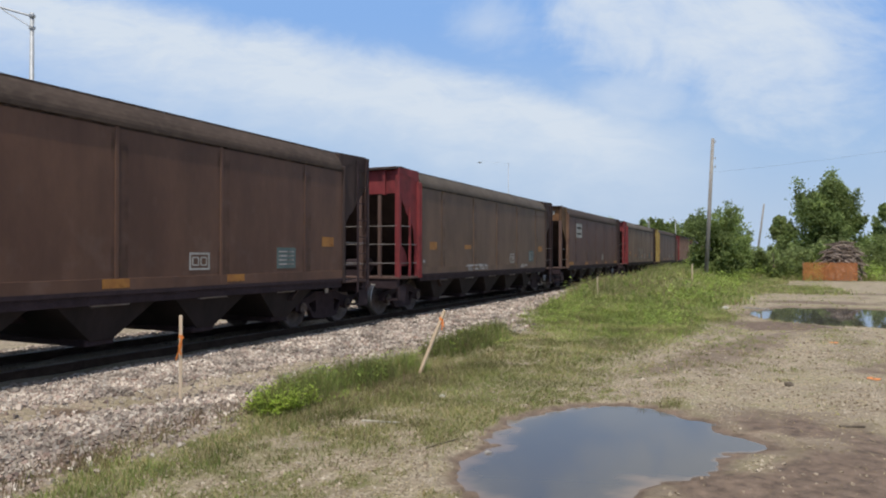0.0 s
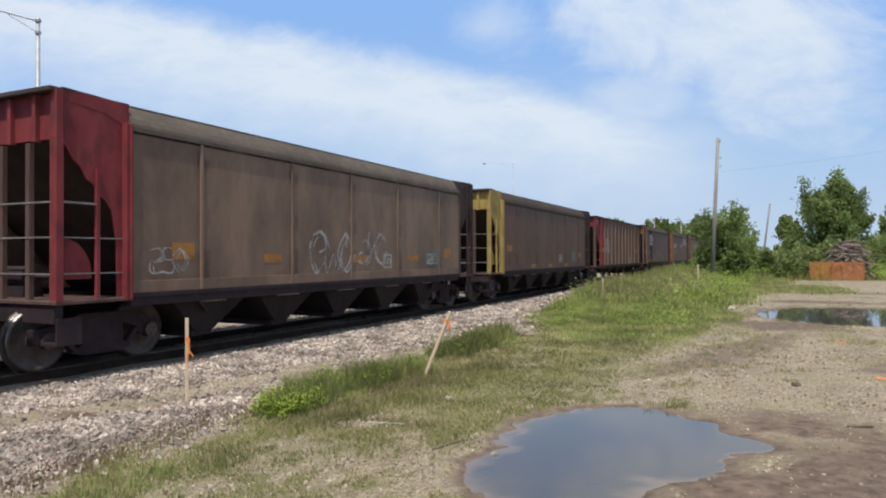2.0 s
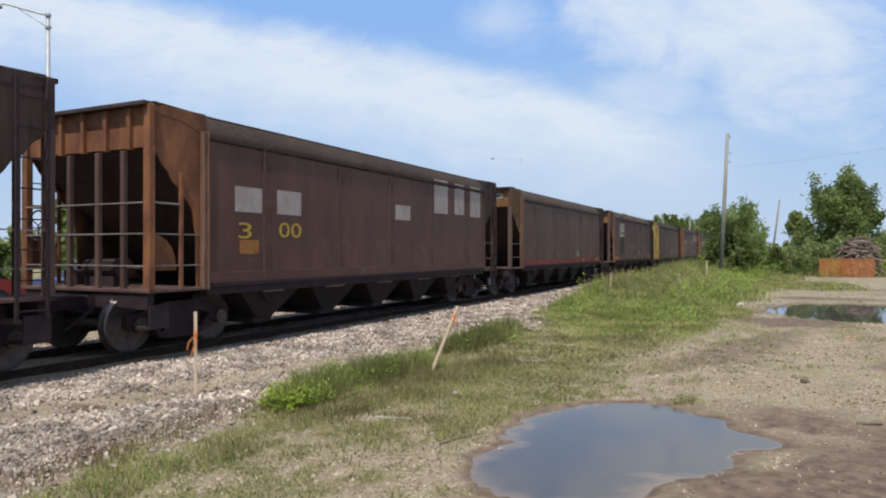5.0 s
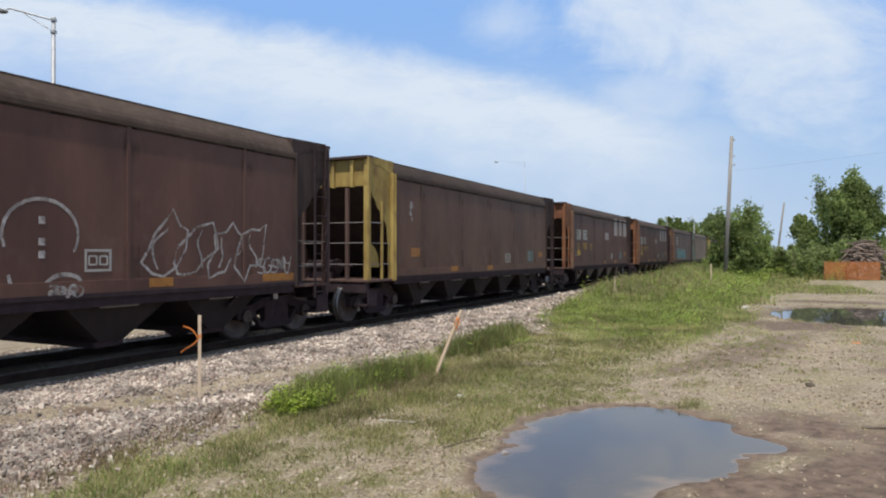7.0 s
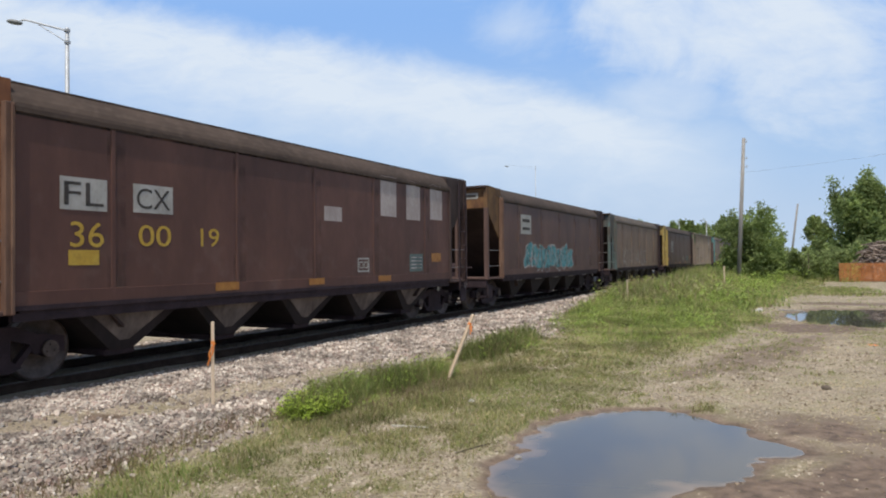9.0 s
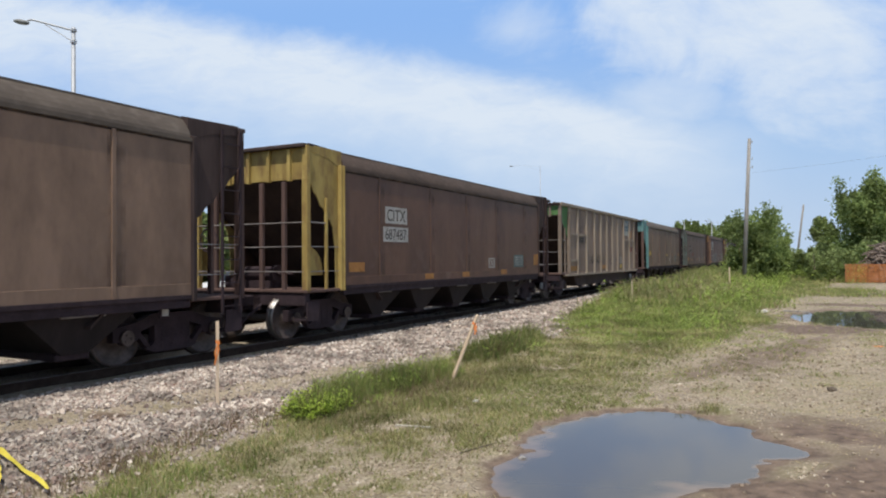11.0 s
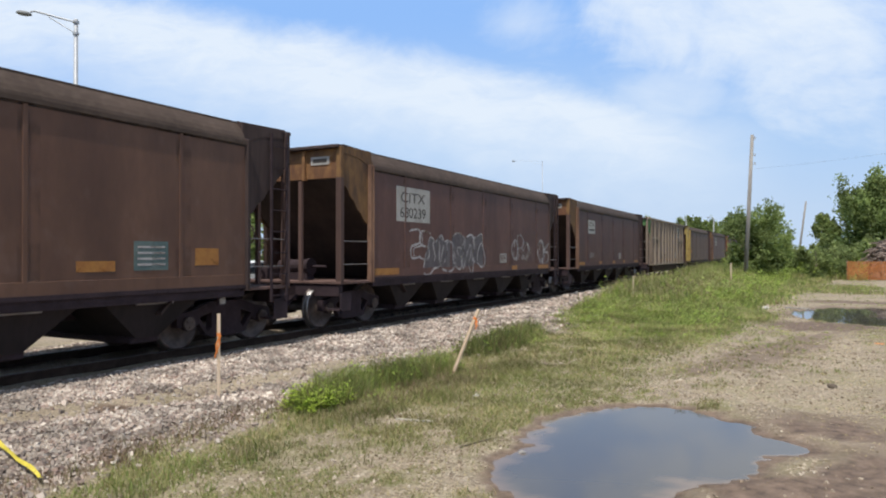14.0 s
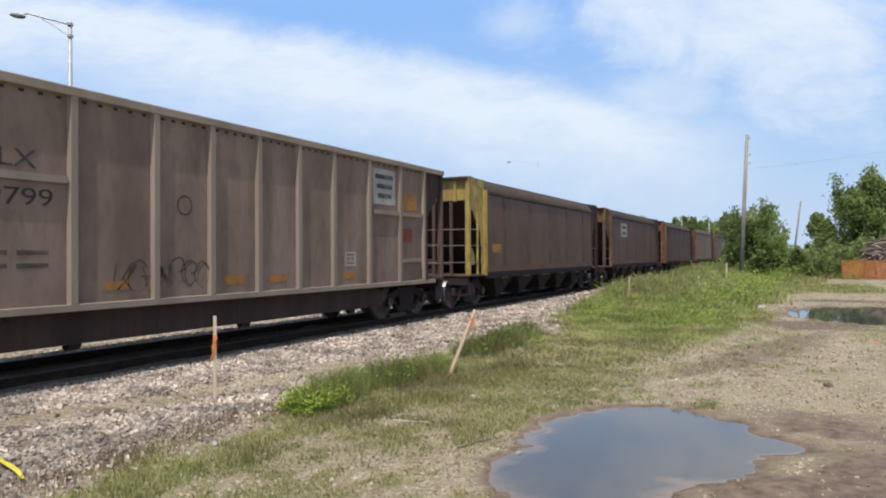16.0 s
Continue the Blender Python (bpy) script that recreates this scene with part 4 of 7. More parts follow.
def letters(car, text, y, z, w, h, mat, x, name="lettering"):
    cu = bpy.data.curves.new("letters", "FONT")
    cu.body, cu.align_x, cu.align_y, cu.extrude = text, "CENTER", "CENTER", 0.001
    tmp = bpy.data.objects.new("letters", cu)
    me = bpy.data.meshes.new_from_object(tmp)
    bpy.data.objects.remove(tmp)
    co = np.empty(len(me.vertices) * 3)
    me.vertices.foreach_get("co", co)
    co = co.reshape(-1, 3)
    lo, hi = co.min(0), co.max(0)
    mid = (lo + hi) / 2
    co[:, 0] = (co[:, 0] - mid[0]) * w / (hi[0] - lo[0])
    co[:, 1] = (co[:, 1] - mid[1]) * h / (hi[1] - lo[1])
    me.vertices.foreach_set("co", co.ravel())
    me.materials.clear()
    me.materials.append(mat)
    fit(name, me, car, "", Matrix.Translation((x, y, z)) @ FACE)


def slab(car, name, mat, y, z, w, h, x, label="", thick=0.004):
    bm = bmesh.new()
    bx(bm, 0, thick, -w / 2, w / 2, -h / 2, h / 2)
    ob = part(name, bm, mat, car, label)
    ob.matrix_basis = Matrix.Translation((x, y, z))


def ribbon(bm, pts, width, x):
    """A flat stroke along points in y and z."""
    n, rows = len(pts), []
    x -= 0.0001
    for k, (y, z) in enumerate(pts):
        x += 0.0001   # crossings lie over one another
        a, b = pts[max(k - 1, 0)], pts[min(k + 1, n - 1)]
        dy, dz = b[0] - a[0], b[1] - a[1]
        d = math.hypot(dy, dz) or 1.0
        w = width * (0.75 + 0.25 * math.sin(3.1 * k / max(n - 1, 1)))
        rows.append((bm.verts.new((x, y - dz / d * w / 2, z + dy / d * w / 2)), bm.verts.new((x, y + dz / d * w / 2, z - dy / d * w / 2))))
    for p, q in zip(rows, rows[1:]):
        bm.faces.new((p[0], p[1], q[1], q[0]))


def curved(pts):
    """Points along a smooth curve through the given ones."""
    out = []
    for k in range(len(pts) - 1):
        a, b, c, d = pts[max(k - 1, 0)], pts[k], pts[k + 1], pts[min(k + 2, len(pts) - 1)]
        for s in range(5):
            t = s / 5
            out.append(tuple(0.5 * (2 * b[i] + (c[i] - a[i]) * t + (2 * a[i] - 5 * b[i] + 4 * c[i] - d[i]) * t * t + (3 * b[i] - a[i] - 3 * c[i] + d[i]) * t ** 3) for i in (0, 1)))
    return out + [pts[-1]]


def bubble(rnd, y, z, w, h):
    """One rounded, swollen form of sprayed graffiti: round its rim, then a loop inside it."""
    n, tilt = 11, rnd.uniform(-0.25, 0.4)
    rim = [1 + rnd.choice((-0.30, -0.12, 0.0, 0.08, 0.16)) for _ in range(n)]
    start = rnd.randrange(n)
    pts = []
    for k in range(n + 1):
        a = 2 * math.pi * (k + start) / n
        r = rim[(k + start) % n] * (1.12 if abs(math.sin(2 * a)) > 0.7 else 0.95)
        py, pz = 0.5 * w * r * math.cos(a), 0.48 * h * r * math.sin(a)
        pts.append((y + py + tilt * pz, z + pz))
    inner = [(y + w * rnd.uniform(-0.22, 0.22), z + h * q) for q in (rnd.uniform(0.1, 0.3), rnd.uniform(-0.1, 0.1), rnd.uniform(-0.3, -0.1))]
    return curved(pts), curved([pts[-1]] + inner)


GLYPHS = (   # loose bends of the spray can, each in a unit square; they spell nothing
    ((0.8, 0.75), (0.45, 1.0), (0.1, 0.6), (0.15, 0.15), (0.6, 0.0), (0.9, 0.35), (0.55, 0.5)),
    ((0.1, 0.0), (0.3, 0.95), (0.55, 1.0), (0.75, 0.5), (0.9, 0.0), (0.6, 0.4), (0.2, 0.4)),
    ((0.15, 1.0), (0.1, 0.1), (0.5, 0.5), (0.9, 1.0), (0.5, 0.5), (0.95, 0.0)),
    ((0.5, 1.0), (0.1, 0.5), (0.5, 0.0), (0.9, 0.5), (0.5, 1.0), (0.45, 0.6)),
    ((0.85, 0.9), (0.3, 0.95), (0.25, 0.6), (0.8, 0.45), (0.75, 0.05), (0.1, 0.1)),
    ((0.1, 0.9), (0.25, 0.0), (0.5, 0.6), (0.75, 0.0), (0.95, 1.0)),
    ((0.2, 0.0), (0.15, 1.0), (0.8, 0.85), (0.7, 0.5), (0.2, 0.45), (0.9, 0.0)),
)


def scrawl(car, y, z, w, h, mat, x, seed, fill=None, stroke=None):
    """Sprayed swollen shapes or interlocked bends side by side. No letters."""
    rnd = random.Random(seed)
    if fill:
        n = max(2, round(w / (h * 0.68)))
        step = w / n
        for k in range(n):
            rim, inner = bubble(rnd, y - w / 2 + step * (k + 0.5), z + h * rnd.uniform(-0.05, 0.05), step * rnd.uniform(1.2, 1.4), h * rnd.uniform(0.85, 1.0))
            bm = bmesh.new()
            bm.faces.new([bm.verts.new((x + 0.0004 * k, a, b)) for a, b in rim[:-1]])
            part("graffiti", bm, fill, car, "sprayed graffiti body")
            bm = bmesh.new()
            ribbon(bm, rim + inner[1:], 0.06 * h * rnd.uniform(0.8, 1.1), x + 0.004 + 0.0006 * k)
            part("graffiti", bm, mat, car, "faded sprayed graffiti outline")
        return
    if w > 2.4:
        n = max(3, round(w / (h * 0.55)))
        step = w / n
        for k in range(n):
            cy, cz, gw, gh = y - w / 2 + step * (k + 0.5), z + h * rnd.uniform(-0.06, 0.06), step * rnd.uniform(1.1, 1.4), h * rnd.uniform(0.8, 1.0)
            rim = [(cy + gw * 0.5 * math.cos(a) * q + 0.18 * gh * math.sin(a), cz + gh * 0.5 * math.sin(a) * q) for a, q in ((0.52 * j, rnd.uniform(0.55, 1.15)) for j in range(12))]
            core = [(cy + gw * rnd.uniform(-0.25, 0.25), cz + gh * q) for q in (0.28, 0.08, -0.12, -0.30)]
            bm = bmesh.new()
            ribbon(bm, rim + [rim[0]], stroke or 0.05, x + 0.0035 * k)
            ribbon(bm, curved(core), stroke or 0.04, x + 0.0035 * k + 0.0014)
            part("graffiti", bm, mat, car, "faded sprayed graffiti outline")
        return
    n = max(2, round(w / (h * 0.50)))
    step = w / n
    for k in range(n):
        glyph, tilt = rnd.choice(GLYPHS), rnd.uniform(-0.05, 0.25)
        if rnd.random() < 0.5:
            glyph = [(1 - a, b) for a, b in glyph]
        if rnd.random() < 0.5:
            glyph = [(a, 1 - b) for a, b in reversed(glyph)]
        gw, gh = step * rnd.uniform(1.4, 1.8), h * rnd.uniform(0.75, 1.0)
        y0, z0 = y - w / 2 + step * k - 0.1 * step, z - h / 2 + h * rnd.uniform(0.0, 0.12)
        pts = [(y0 + gw * a + tilt * gh * (b - 0.5), z0 + gh * b) for a, b in glyph]
        bm = bmesh.new()
        ribbon(bm, curved(pts), stroke or max(0.035, 0.075 * h), x + 0.0035 * k)
        if k % 3 != 1:   # a second pass beside the first, as of a doubled outline
            ribbon(bm, curved([(a + 0.16 * gw, b - 0.06 * gh) for a, b in pts[1:-1]]), max(0.028, 0.05 * h), x + 0.0035 * k + 0.0017)
        part("graffiti", bm, mat, car, "faded sprayed graffiti")


def marks(name, *rows):
    car = CARS[name]
    x0 = HALF_W - 0.05 if name in ("F", "Y", "AD") else HALF_W
    for k, (kind, y, z, w, h) in enumerate(rows):
        kind, _, text = kind.partition(":")
        x = x0 + (0.012 if z < 1.30 and x0 == HALF_W else 0.001)
        if kind == "orange":
            slab(car, "reflector", M_ORANGE, y, z, w, h, x, "orange reflector sheet")
        elif kind == "yellow":
            slab(car, "reflector", M_YELLOW, y, z, w, h, x, "yellow reflector sheet")
        elif kind == "strip":
            slab(car, "reflector", M_ORANGE, y, z, w, h, x, "orange reflector strip")
        elif kind == "red":
            slab(car, "paint_patch", M_REDSTRIPE, y, z, w, h, x, "red paint patch")
        elif kind == "patch":
            slab(car, "paint_patch", M_PATCH, y, z, w, h, x, "pale painted-out patch", 0.002)
        elif kind == "grey":
            slab(car, "paint_patch", M_GREYP, y, z, w, h, x, "grey primer patch", 0.002)
        elif kind == "teal":
            slab(car, "placard", M_TEAL, y, z, w, h, x, "faded teal placard")
            for j in range(4):
                slab(car, "print_line", M_DULL, y, z + h * (0.3 - 0.2 * j), w * 0.8, h * 0.07, x + 0.004)
        elif kind == "stencil":
            bm = bmesh.new()
            t = 0.035
            for a in (-1, 1):
                bx(bm, 0, 0.004, a * (w / 2 - t / 2) - t / 2, a * (w / 2 - t / 2) + t / 2, -h / 2, h / 2)
                bx(bm, 0.0005, 0.0045, -w / 2, w / 2, a * (h / 2 - t / 2) - t / 2, a * (h / 2 - t / 2) + t / 2)
            for c in (-w * 0.2, w * 0.2):   # two small square outlines side by side
                q, u2 = min(w * 0.14, h * 0.27), t * 0.7
                for a in (-1, 1):
                    bx(bm, 0.001, 0.0044, c + a * q - u2 / 2, c + a * q + u2 / 2, -q, q)
                    bx(bm, 0.0012, 0.0042, c - q, c + q, a * q - u2 / 2, a * q + u2 / 2)
            ob = part("stencil_box", bm, M_WHITE, car, "white stencilled service box")
            ob.matrix_basis = Matrix.Translation((x, y, z))
        elif kind == "faint":
            slab(car, "lettering_panel", M_SCRAPED, y, z, w, h, x, "half-scraped pale lettering panel", 0.003)
            for j in range(5):
                slab(car, "print_line", M_INKSPRAY, y + w * (-0.36 + 0.18 * j), z, w * 0.10, h * (0.62 if j % 2 else 0.5), x + 0.0035, "", 0.002)
        elif kind == "smear":
            rnd = random.Random(k * 7 + len(name))
            bm = bmesh.new()
            for j in range(5):
                a, b = sorted((rnd.uniform(-w / 2, w / 2), rnd.uniform(-w / 2, w / 2)))
                c = rnd.uniform(-h * 0.4, h * 0.2)
                prism(bm, [(a, c), (b + 0.05, c + rnd.uniform(-0.02, 0.02)), (b, c + h * 0.3), (a + 0.04, c + h * 0.28)], "x", 0.0004 * j, 0.002 + 0.0004 * j)
            ob = part("paint_patch", bm, M_DULL, car, "smeared pale paint")
            ob.matrix_basis = Matrix.Translation((x, y, z))
        elif kind == "lines":
            for j in range(5):
                slab(car, "print_line", M_DULL, y, z + h * (0.4 - 0.2 * j), w, h * 0.07, x)
        elif kind == "inklines":
            for j in range(4):
                slab(car, "print_line", M_GREYP, y + w * (0.27 if j % 2 else -0.27), z + h * (0.25 - 0.5 * (j // 2)), w * 0.42, h * 0.18, x)
        elif kind in ("plate", "platexl"):
            slab(car, "lettering_panel", M_WHITE, y, z, w, h, x + 0.002, "white painted lettering panel")
            if text:
                letters(car, text, y - w * 0.02, z + h * 0.2, w * 0.72, h * 0.3, M_INK, x + 0.008)
            else:
                slab(car, "print_line", M_INK, y, z + h * 0.2, w * 0.7, h * 0.16, x + 0.006)
            if kind == "platexl":
                letters(car, "680239", y - w * 0.02, z - h * 0.24, w * 0.76, h * 0.3, M_INK, x + 0.008)
            else:
                slab(car, "print_line", M_INK, y, z - h * 0.22, w * 0.7, h * 0.14, x + 0.006)
        elif kind == "word":
            slab(car, "lettering_panel", M_WHITE, y, z, w, h, x + 0.002, "white painted letter plate")
            letters(car, text, y, z, w * 0.84, h * 0.72, M_INK, x + 0.008)
        elif kind == "plain":
            letters(car, text, y, z, w, h * 0.95, M_INK, x + 0.003)
        elif kind == "digits":
            letters(car, text, y, z, w, h, M_YELLOW, x + 0.003)
        elif kind == "faded":
            letters(car, text, y, z, w, h, M_EDGE, x + 0.003)
        elif kind == "bar":
            slab(car, "stiffener_bar", M_PALE_RIB, y, z, w, 0.10, x, "pale horizontal stiffener bar", 0.05)
        elif kind == "logo":
            slab(car, "logo_panel", M_WHITE, y, z, w, h, x, "weathered logo panel, blue over white")
            slab(car, "logo_shape", M_BLUE, y, z + h * 0.12, w * 0.96, h * 0.66, x + 0.004)
            for j in range(3):
                slab(car, "logo_shape", M_WHITE, y - w * 0.28 + w * 0.26 * j, z + h * 0.24, w * 0.18, h * 0.24, x + 0.008)
            slab(car, "logo_shape", M_WHITE, y, z - h * 0.06, w * 0.84, h * 0.06, x + 0.008)
        elif kind == "oldlogo":
            slab(car, "logo_panel", M_WHITE, y, z, w, h, x, "weathered pale logo panel")
            for j in range(3):
                slab(car, "logo_shape", M_GREYP, y, z + h * (0.28 - 0.27 * j), w * (0.8 - 0.1 * j), h * 0.13, x + 0.004)
        elif kind == "ring":
            bm = bmesh.new()
            ribbon(bm, [(y + w / 2 * math.cos(0.3 * j), z + h / 2 * math.sin(0.3 * j)) for j in range(22)], 0.03, x + 0.002)
            part("paint_patch", bm, M_INK, car, "black painted ring")
        elif kind == "tag":
            scrawl(car, y, z, w, h, M_DULL, x + 0.003, len(name) * 31 + k)
        elif kind == "roundtag":   # a broad ring with three dabs down its middle, a tail below it
            bm = bmesh.new()
            ring = [(y + w / 2 * math.cos(a), z + h / 2 * math.sin(a)) for a in (0.25 * j - 0.5 for j in range(26))]
            ribbon(bm, ring[:17], 0.05, x + 0.003)
            ribbon(bm, curved([(y - 0.42 * w, z - 0.55 * h), (y - 0.34 * w, z - 0.78 * h), (y - 0.08 * w, z - 0.80 * h), (y + 0.20 * w, z - 0.58 * h), (y + 0.50 * w, z - 0.62 * h), (y + 0.58 * w, z - 0.88 * h)]), 0.06, x + 0.006)
            part("graffiti", bm, M_DULL, car, "faded sprayed graffiti outline")
            for q in (0.20, -0.10, -0.28):
                slab(car, "spray_dab", M_DULL, y, z + q * h, 0.09, 0.10, x + 0.003, "", 0.003)
            scrawl(car, y + 0.30 * w, z - 0.80 * h, 0.45, 0.17, M_DULL, x + 0.009, 5)
        elif kind == "tealtag":
            scrawl(car, y, z, w, h, M_DULL, x + 0.003, 91 + k, M_TEALSPRAY)
            slab(car, "paint_patch", M_REDSTRIPE, y + 0.3, z - h * 0.52, w * 0.7, 0.09, x + 0.002, "red sprayed underline", 0.002)
        elif kind == "inktag":
            scrawl(car, y, z, w, h, M_INKSPRAY, x + 0.003, 77 + k, None, 0.07 * h)
        elif kind == "chrometag":
            scrawl(car, y, z, w, h, M_DULL, x + 0.003, 14, M_CHROME)


marks("A", ("stencil", 1.68, 1.53, 0.47, 0.30), ("teal", 4.05, 1.58, 0.60, 0.42), ("orange", 5.52, 1.93, 0.44, 0.21), ("strip", -0.01, 1.21, 0.48, 0.14), ("strip", 2.57, 1.22, 0.45, 0.13))
marks("B", ("orange", -5.29, 1.91, 0.48, 0.23), ("strip", -2.69, 1.90, 0.55, 0.14), ("stencil", 1.67, 1.52, 0.48, 0.34), ("smear", -1.89, 1.23, 2.13, 0.23), ("smear", 2.98, 1.22, 1.02, 0.20), ("orange", 5.33, 1.90, 0.60, 0.22), ("smear", -5.88, 1.49, 0.21, 0.22))
marks("C", ("plate", -3.96, 2.91, 1.20, 0.72), ("strip", -5.55, 1.22, 0.89, 0.15), ("strip", -2.27, 1.19, 0.70, 0.14))
marks("D", ("tag", -0.85, 1.69, 1.52, 0.90), ("tag", 0.87, 1.85, 1.19, 0.76), ("tag", -5.46, 1.57, 0.69, 0.44), ("orange", -5.08, 1.75, 0.48, 0.28), ("strip", -2.80, 1.62, 0.51, 0.17), ("strip", 0.28, 1.59, 0.74, 0.17), ("teal", 4.21, 1.58, 0.80, 0.42), ("strip", 3.05, 1.60, 0.55, 0.17), ("orange", 5.28, 1.74, 0.46, 0.28), ("stencil", 1.67, 1.53, 0.40, 0.35))
scrawl(CARS["D"], 4.21, 1.56, 0.62, 0.30, M_DULL, HALF_W + 0.012, 3)
marks("E", ("orange", -5.46, 1.93, 0.56, 0.23))
marks("F", ("word:CE", -4.48, 2.45, 0.48, 0.32), ("word:FX", -3.79, 2.45, 0.43, 0.34), ("word:62", -4.49, 2.02, 0.45, 0.31), ("word:411", -3.78, 2.01, 0.50, 0.32), ("stencil", 2.99, 1.31, 0.71, 0.40), ("orange", -5.45, 1.98, 0.59, 0.21))
for k in range(3):
    slab(CARS["F"], "print_line", M_DULL, -6.78 + 0.04 * k, 3.62 - 0.12 * k, 0.52 - 0.08 * k, 0.05, HALF_W - 0.072)
marks("F", ("lines", 4.90, 1.37, 0.66, 0.44), ("orange", 5.70, 1.96, 0.55, 0.20))
marks("G", ("plate:CITX", -3.99, 2.88, 1.28, 0.80), ("grey", -3.91, 2.54, 1.19, 2.26), ("tag", -5.01, 1.65, 0.77, 0.61), ("tag", -2.70, 1.57, 0.89, 0.48), ("tag", -0.04, 1.61, 3.85, 1.00), ("strip", -5.62, 1.21, 0.97, 0.14), ("strip", -2.30, 1.21, 0.82, 0.14), ("tag", 2.81, 1.55, 0.97, 0.42))
marks("I", ("strip", 2.73, 1.23, 0.47, 0.11), ("strip", 5.73, 1.24, 0.90, 0.14), ("stencil", 1.84, 1.53, 0.42, 0.27), ("tag", 1.63, 1.87, 0.40, 0.29))
marks("P", ("plate:CITX", -3.94, 2.95, 1.24, 0.83), ("grey", -3.89, 2.61, 1.24, 2.38), ("strip", -5.47, 1.24, 1.10, 0.17))
marks("P", ("stencil", 1.69, 1.57, 0.43, 0.32), ("roundtag", 0.85, 1.92, 1.05, 0.95), ("tag", -1.5, 1.75, 2.6, 1.1), ("tag", 3.85, 1.75, 2.7, 1.15), ("tag", 5.45, 1.45, 0.9, 0.34))
marks("P", ("strip", 2.80, 1.22, 0.46, 0.14), ("strip", 5.60, 1.22, 0.90, 0.14), ("strip", 0.05, 1.22, 0.44, 0.14))
marks("Q", ("strip", -2.63, 1.23, 0.49, 0.15), ("strip", 0.11, 1.22, 0.44, 0.14), ("stencil", 1.78, 1.53, 0.50, 0.31), ("teal", 4.19, 1.59, 0.68, 0.43), ("orange", 5.40, 1.65, 0.51, 0.21), ("smear", -5.33, 2.77, 0.21, 0.61), ("orange", -5.06, 1.71, 0.47, 0.23))
marks("R", ("word:FL", -5.11, 2.60, 0.72, 0.46), ("word:CX", -3.94, 2.61, 0.75, 0.47), ("digits:3", -5.21, 2.03, 0.25, 0.33), ("faded:6", -4.90, 2.00, 0.22, 0.28), ("digits:00", -3.95, 2.05, 0.60, 0.32), ("digits:71", -2.84, 2.03, 0.40, 0.30), ("yellow", -5.10, 1.73, 0.50, 0.24), ("smear", -5.55, 1.64, 0.35, 0.10), ("red", -5.72, 1.47, 0.30, 0.12), ("patch", 0.68, 2.65, 0.78, 0.38), ("patch", 2.92, 3.22, 0.87, 0.97), ("patch", 4.18, 3.23, 0.69, 0.93), ("patch", 5.40, 3.22, 0.81, 0.96))
marks("R", ("stencil", 1.84, 1.55, 0.44, 0.31), ("teal", 4.19, 1.60, 0.66, 0.45), ("orange", 5.37, 1.69, 0.56, 0.21), ("strip", 2.75, 1.23, 0.52, 0.15), ("strip", 0.18, 1.23, 0.40, 0.13))
marks("S", ("word:FL", -5.14, 2.60, 0.71, 0.45), ("word:CX", -3.98, 2.61, 0.73, 0.43), ("digits:36", -5.09, 2.04, 0.51, 0.35), ("digits:00", -3.95, 2.05, 0.60, 0.32), ("digits:19", -2.84, 2.05, 0.40, 0.30), ("yellow", -5.14, 1.72, 0.46, 0.21), ("patch", 0.62, 2.64, 0.62, 0.31), ("patch", 2.86, 3.18, 0.72, 0.96), ("patch", 4.06, 3.16, 0.70, 0.99), ("patch", 5.32, 3.19, 0.69, 0.93), ("stencil", 1.76, 1.54, 0.46, 0.32), ("teal", 4.19, 1.57, 0.68, 0.45), ("orange", 5.30, 1.70, 0.53, 0.23), ("strip", -2.45, 1.22, 0.55, 0.14), ("strip", 0.04, 1.22, 0.50, 0.13), ("strip", 2.65, 1.21, 0.55, 0.13))
marks("T", ("plate", -3.90, 2.89, 1.05, 0.70), ("tealtag", -1.15, 1.72, 5.79, 1.04))
marks("U", ("tag", -3.30, 1.78, 2.91, 1.15), ("tag", 0.34, 1.70, 3.60, 0.97))
marks("V", ("word:CITX", -3.95, 2.72, 1.0, 0.40), ("word:687487", -3.97, 2.26, 1.15, 0.36), ("orange", -5.63, 1.49, 0.60, 0.21), ("teal", 4.13, 1.58, 0.89, 0.41), ("orange", 5.92, 1.62, 0.57, 0.39), ("stencil", 1.81, 1.53, 0.47, 0.30), ("strip", 2.79, 1.23, 0.49, 0.15), ("strip", -0.09, 1.21, 0.45, 0.14), ("strip", -2.30, 1.21, 0.46, 0.14))
marks("Y", ("plain:TILX", -4.48, 2.94, 0.68, 0.28), ("plain:48880", -4.40, 2.45, 0.84, 0.29), ("bar", -4.83, 2.69, 2.38, 0.22), ("bar", -5.50, 1.57, 1.10, 0.10), ("inktag", -1.95, 1.62, 2.30, 0.45), ("orange", -5.53, 1.22, 1.04, 0.20), ("strip", -0.50, 1.23, 0.84, 0.18))
marks("Y", ("logo", 4.44, 3.34, 0.99, 0.87), ("orange", 5.53, 3.01, 0.50, 0.40), ("red", 5.55, 2.15, 0.46, 0.26), ("stencil", 3.11, 1.56, 0.41, 0.31), ("yellow", 3.08, 1.23, 0.43, 0.17), ("bar", 4.50, 2.67, 1.21, 0.17), ("bar", 5.73, 2.67, 1.11, 0.13))
marks("Z", ("yellow", -5.44, 1.96, 0.60, 0.25))
marks("Z", ("yellow", 0.60, 1.86, 0.50, 0.13), ("strip", -2.34, 1.85, 0.41, 0.09), ("strip", 2.93, 1.91, 0.40, 0.12), ("stencil", 1.85, 1.53, 0.48, 0.29), ("teal", 4.25, 1.59, 0.63, 0.46), ("orange", 5.67, 1.91, 0.60, 0.20))
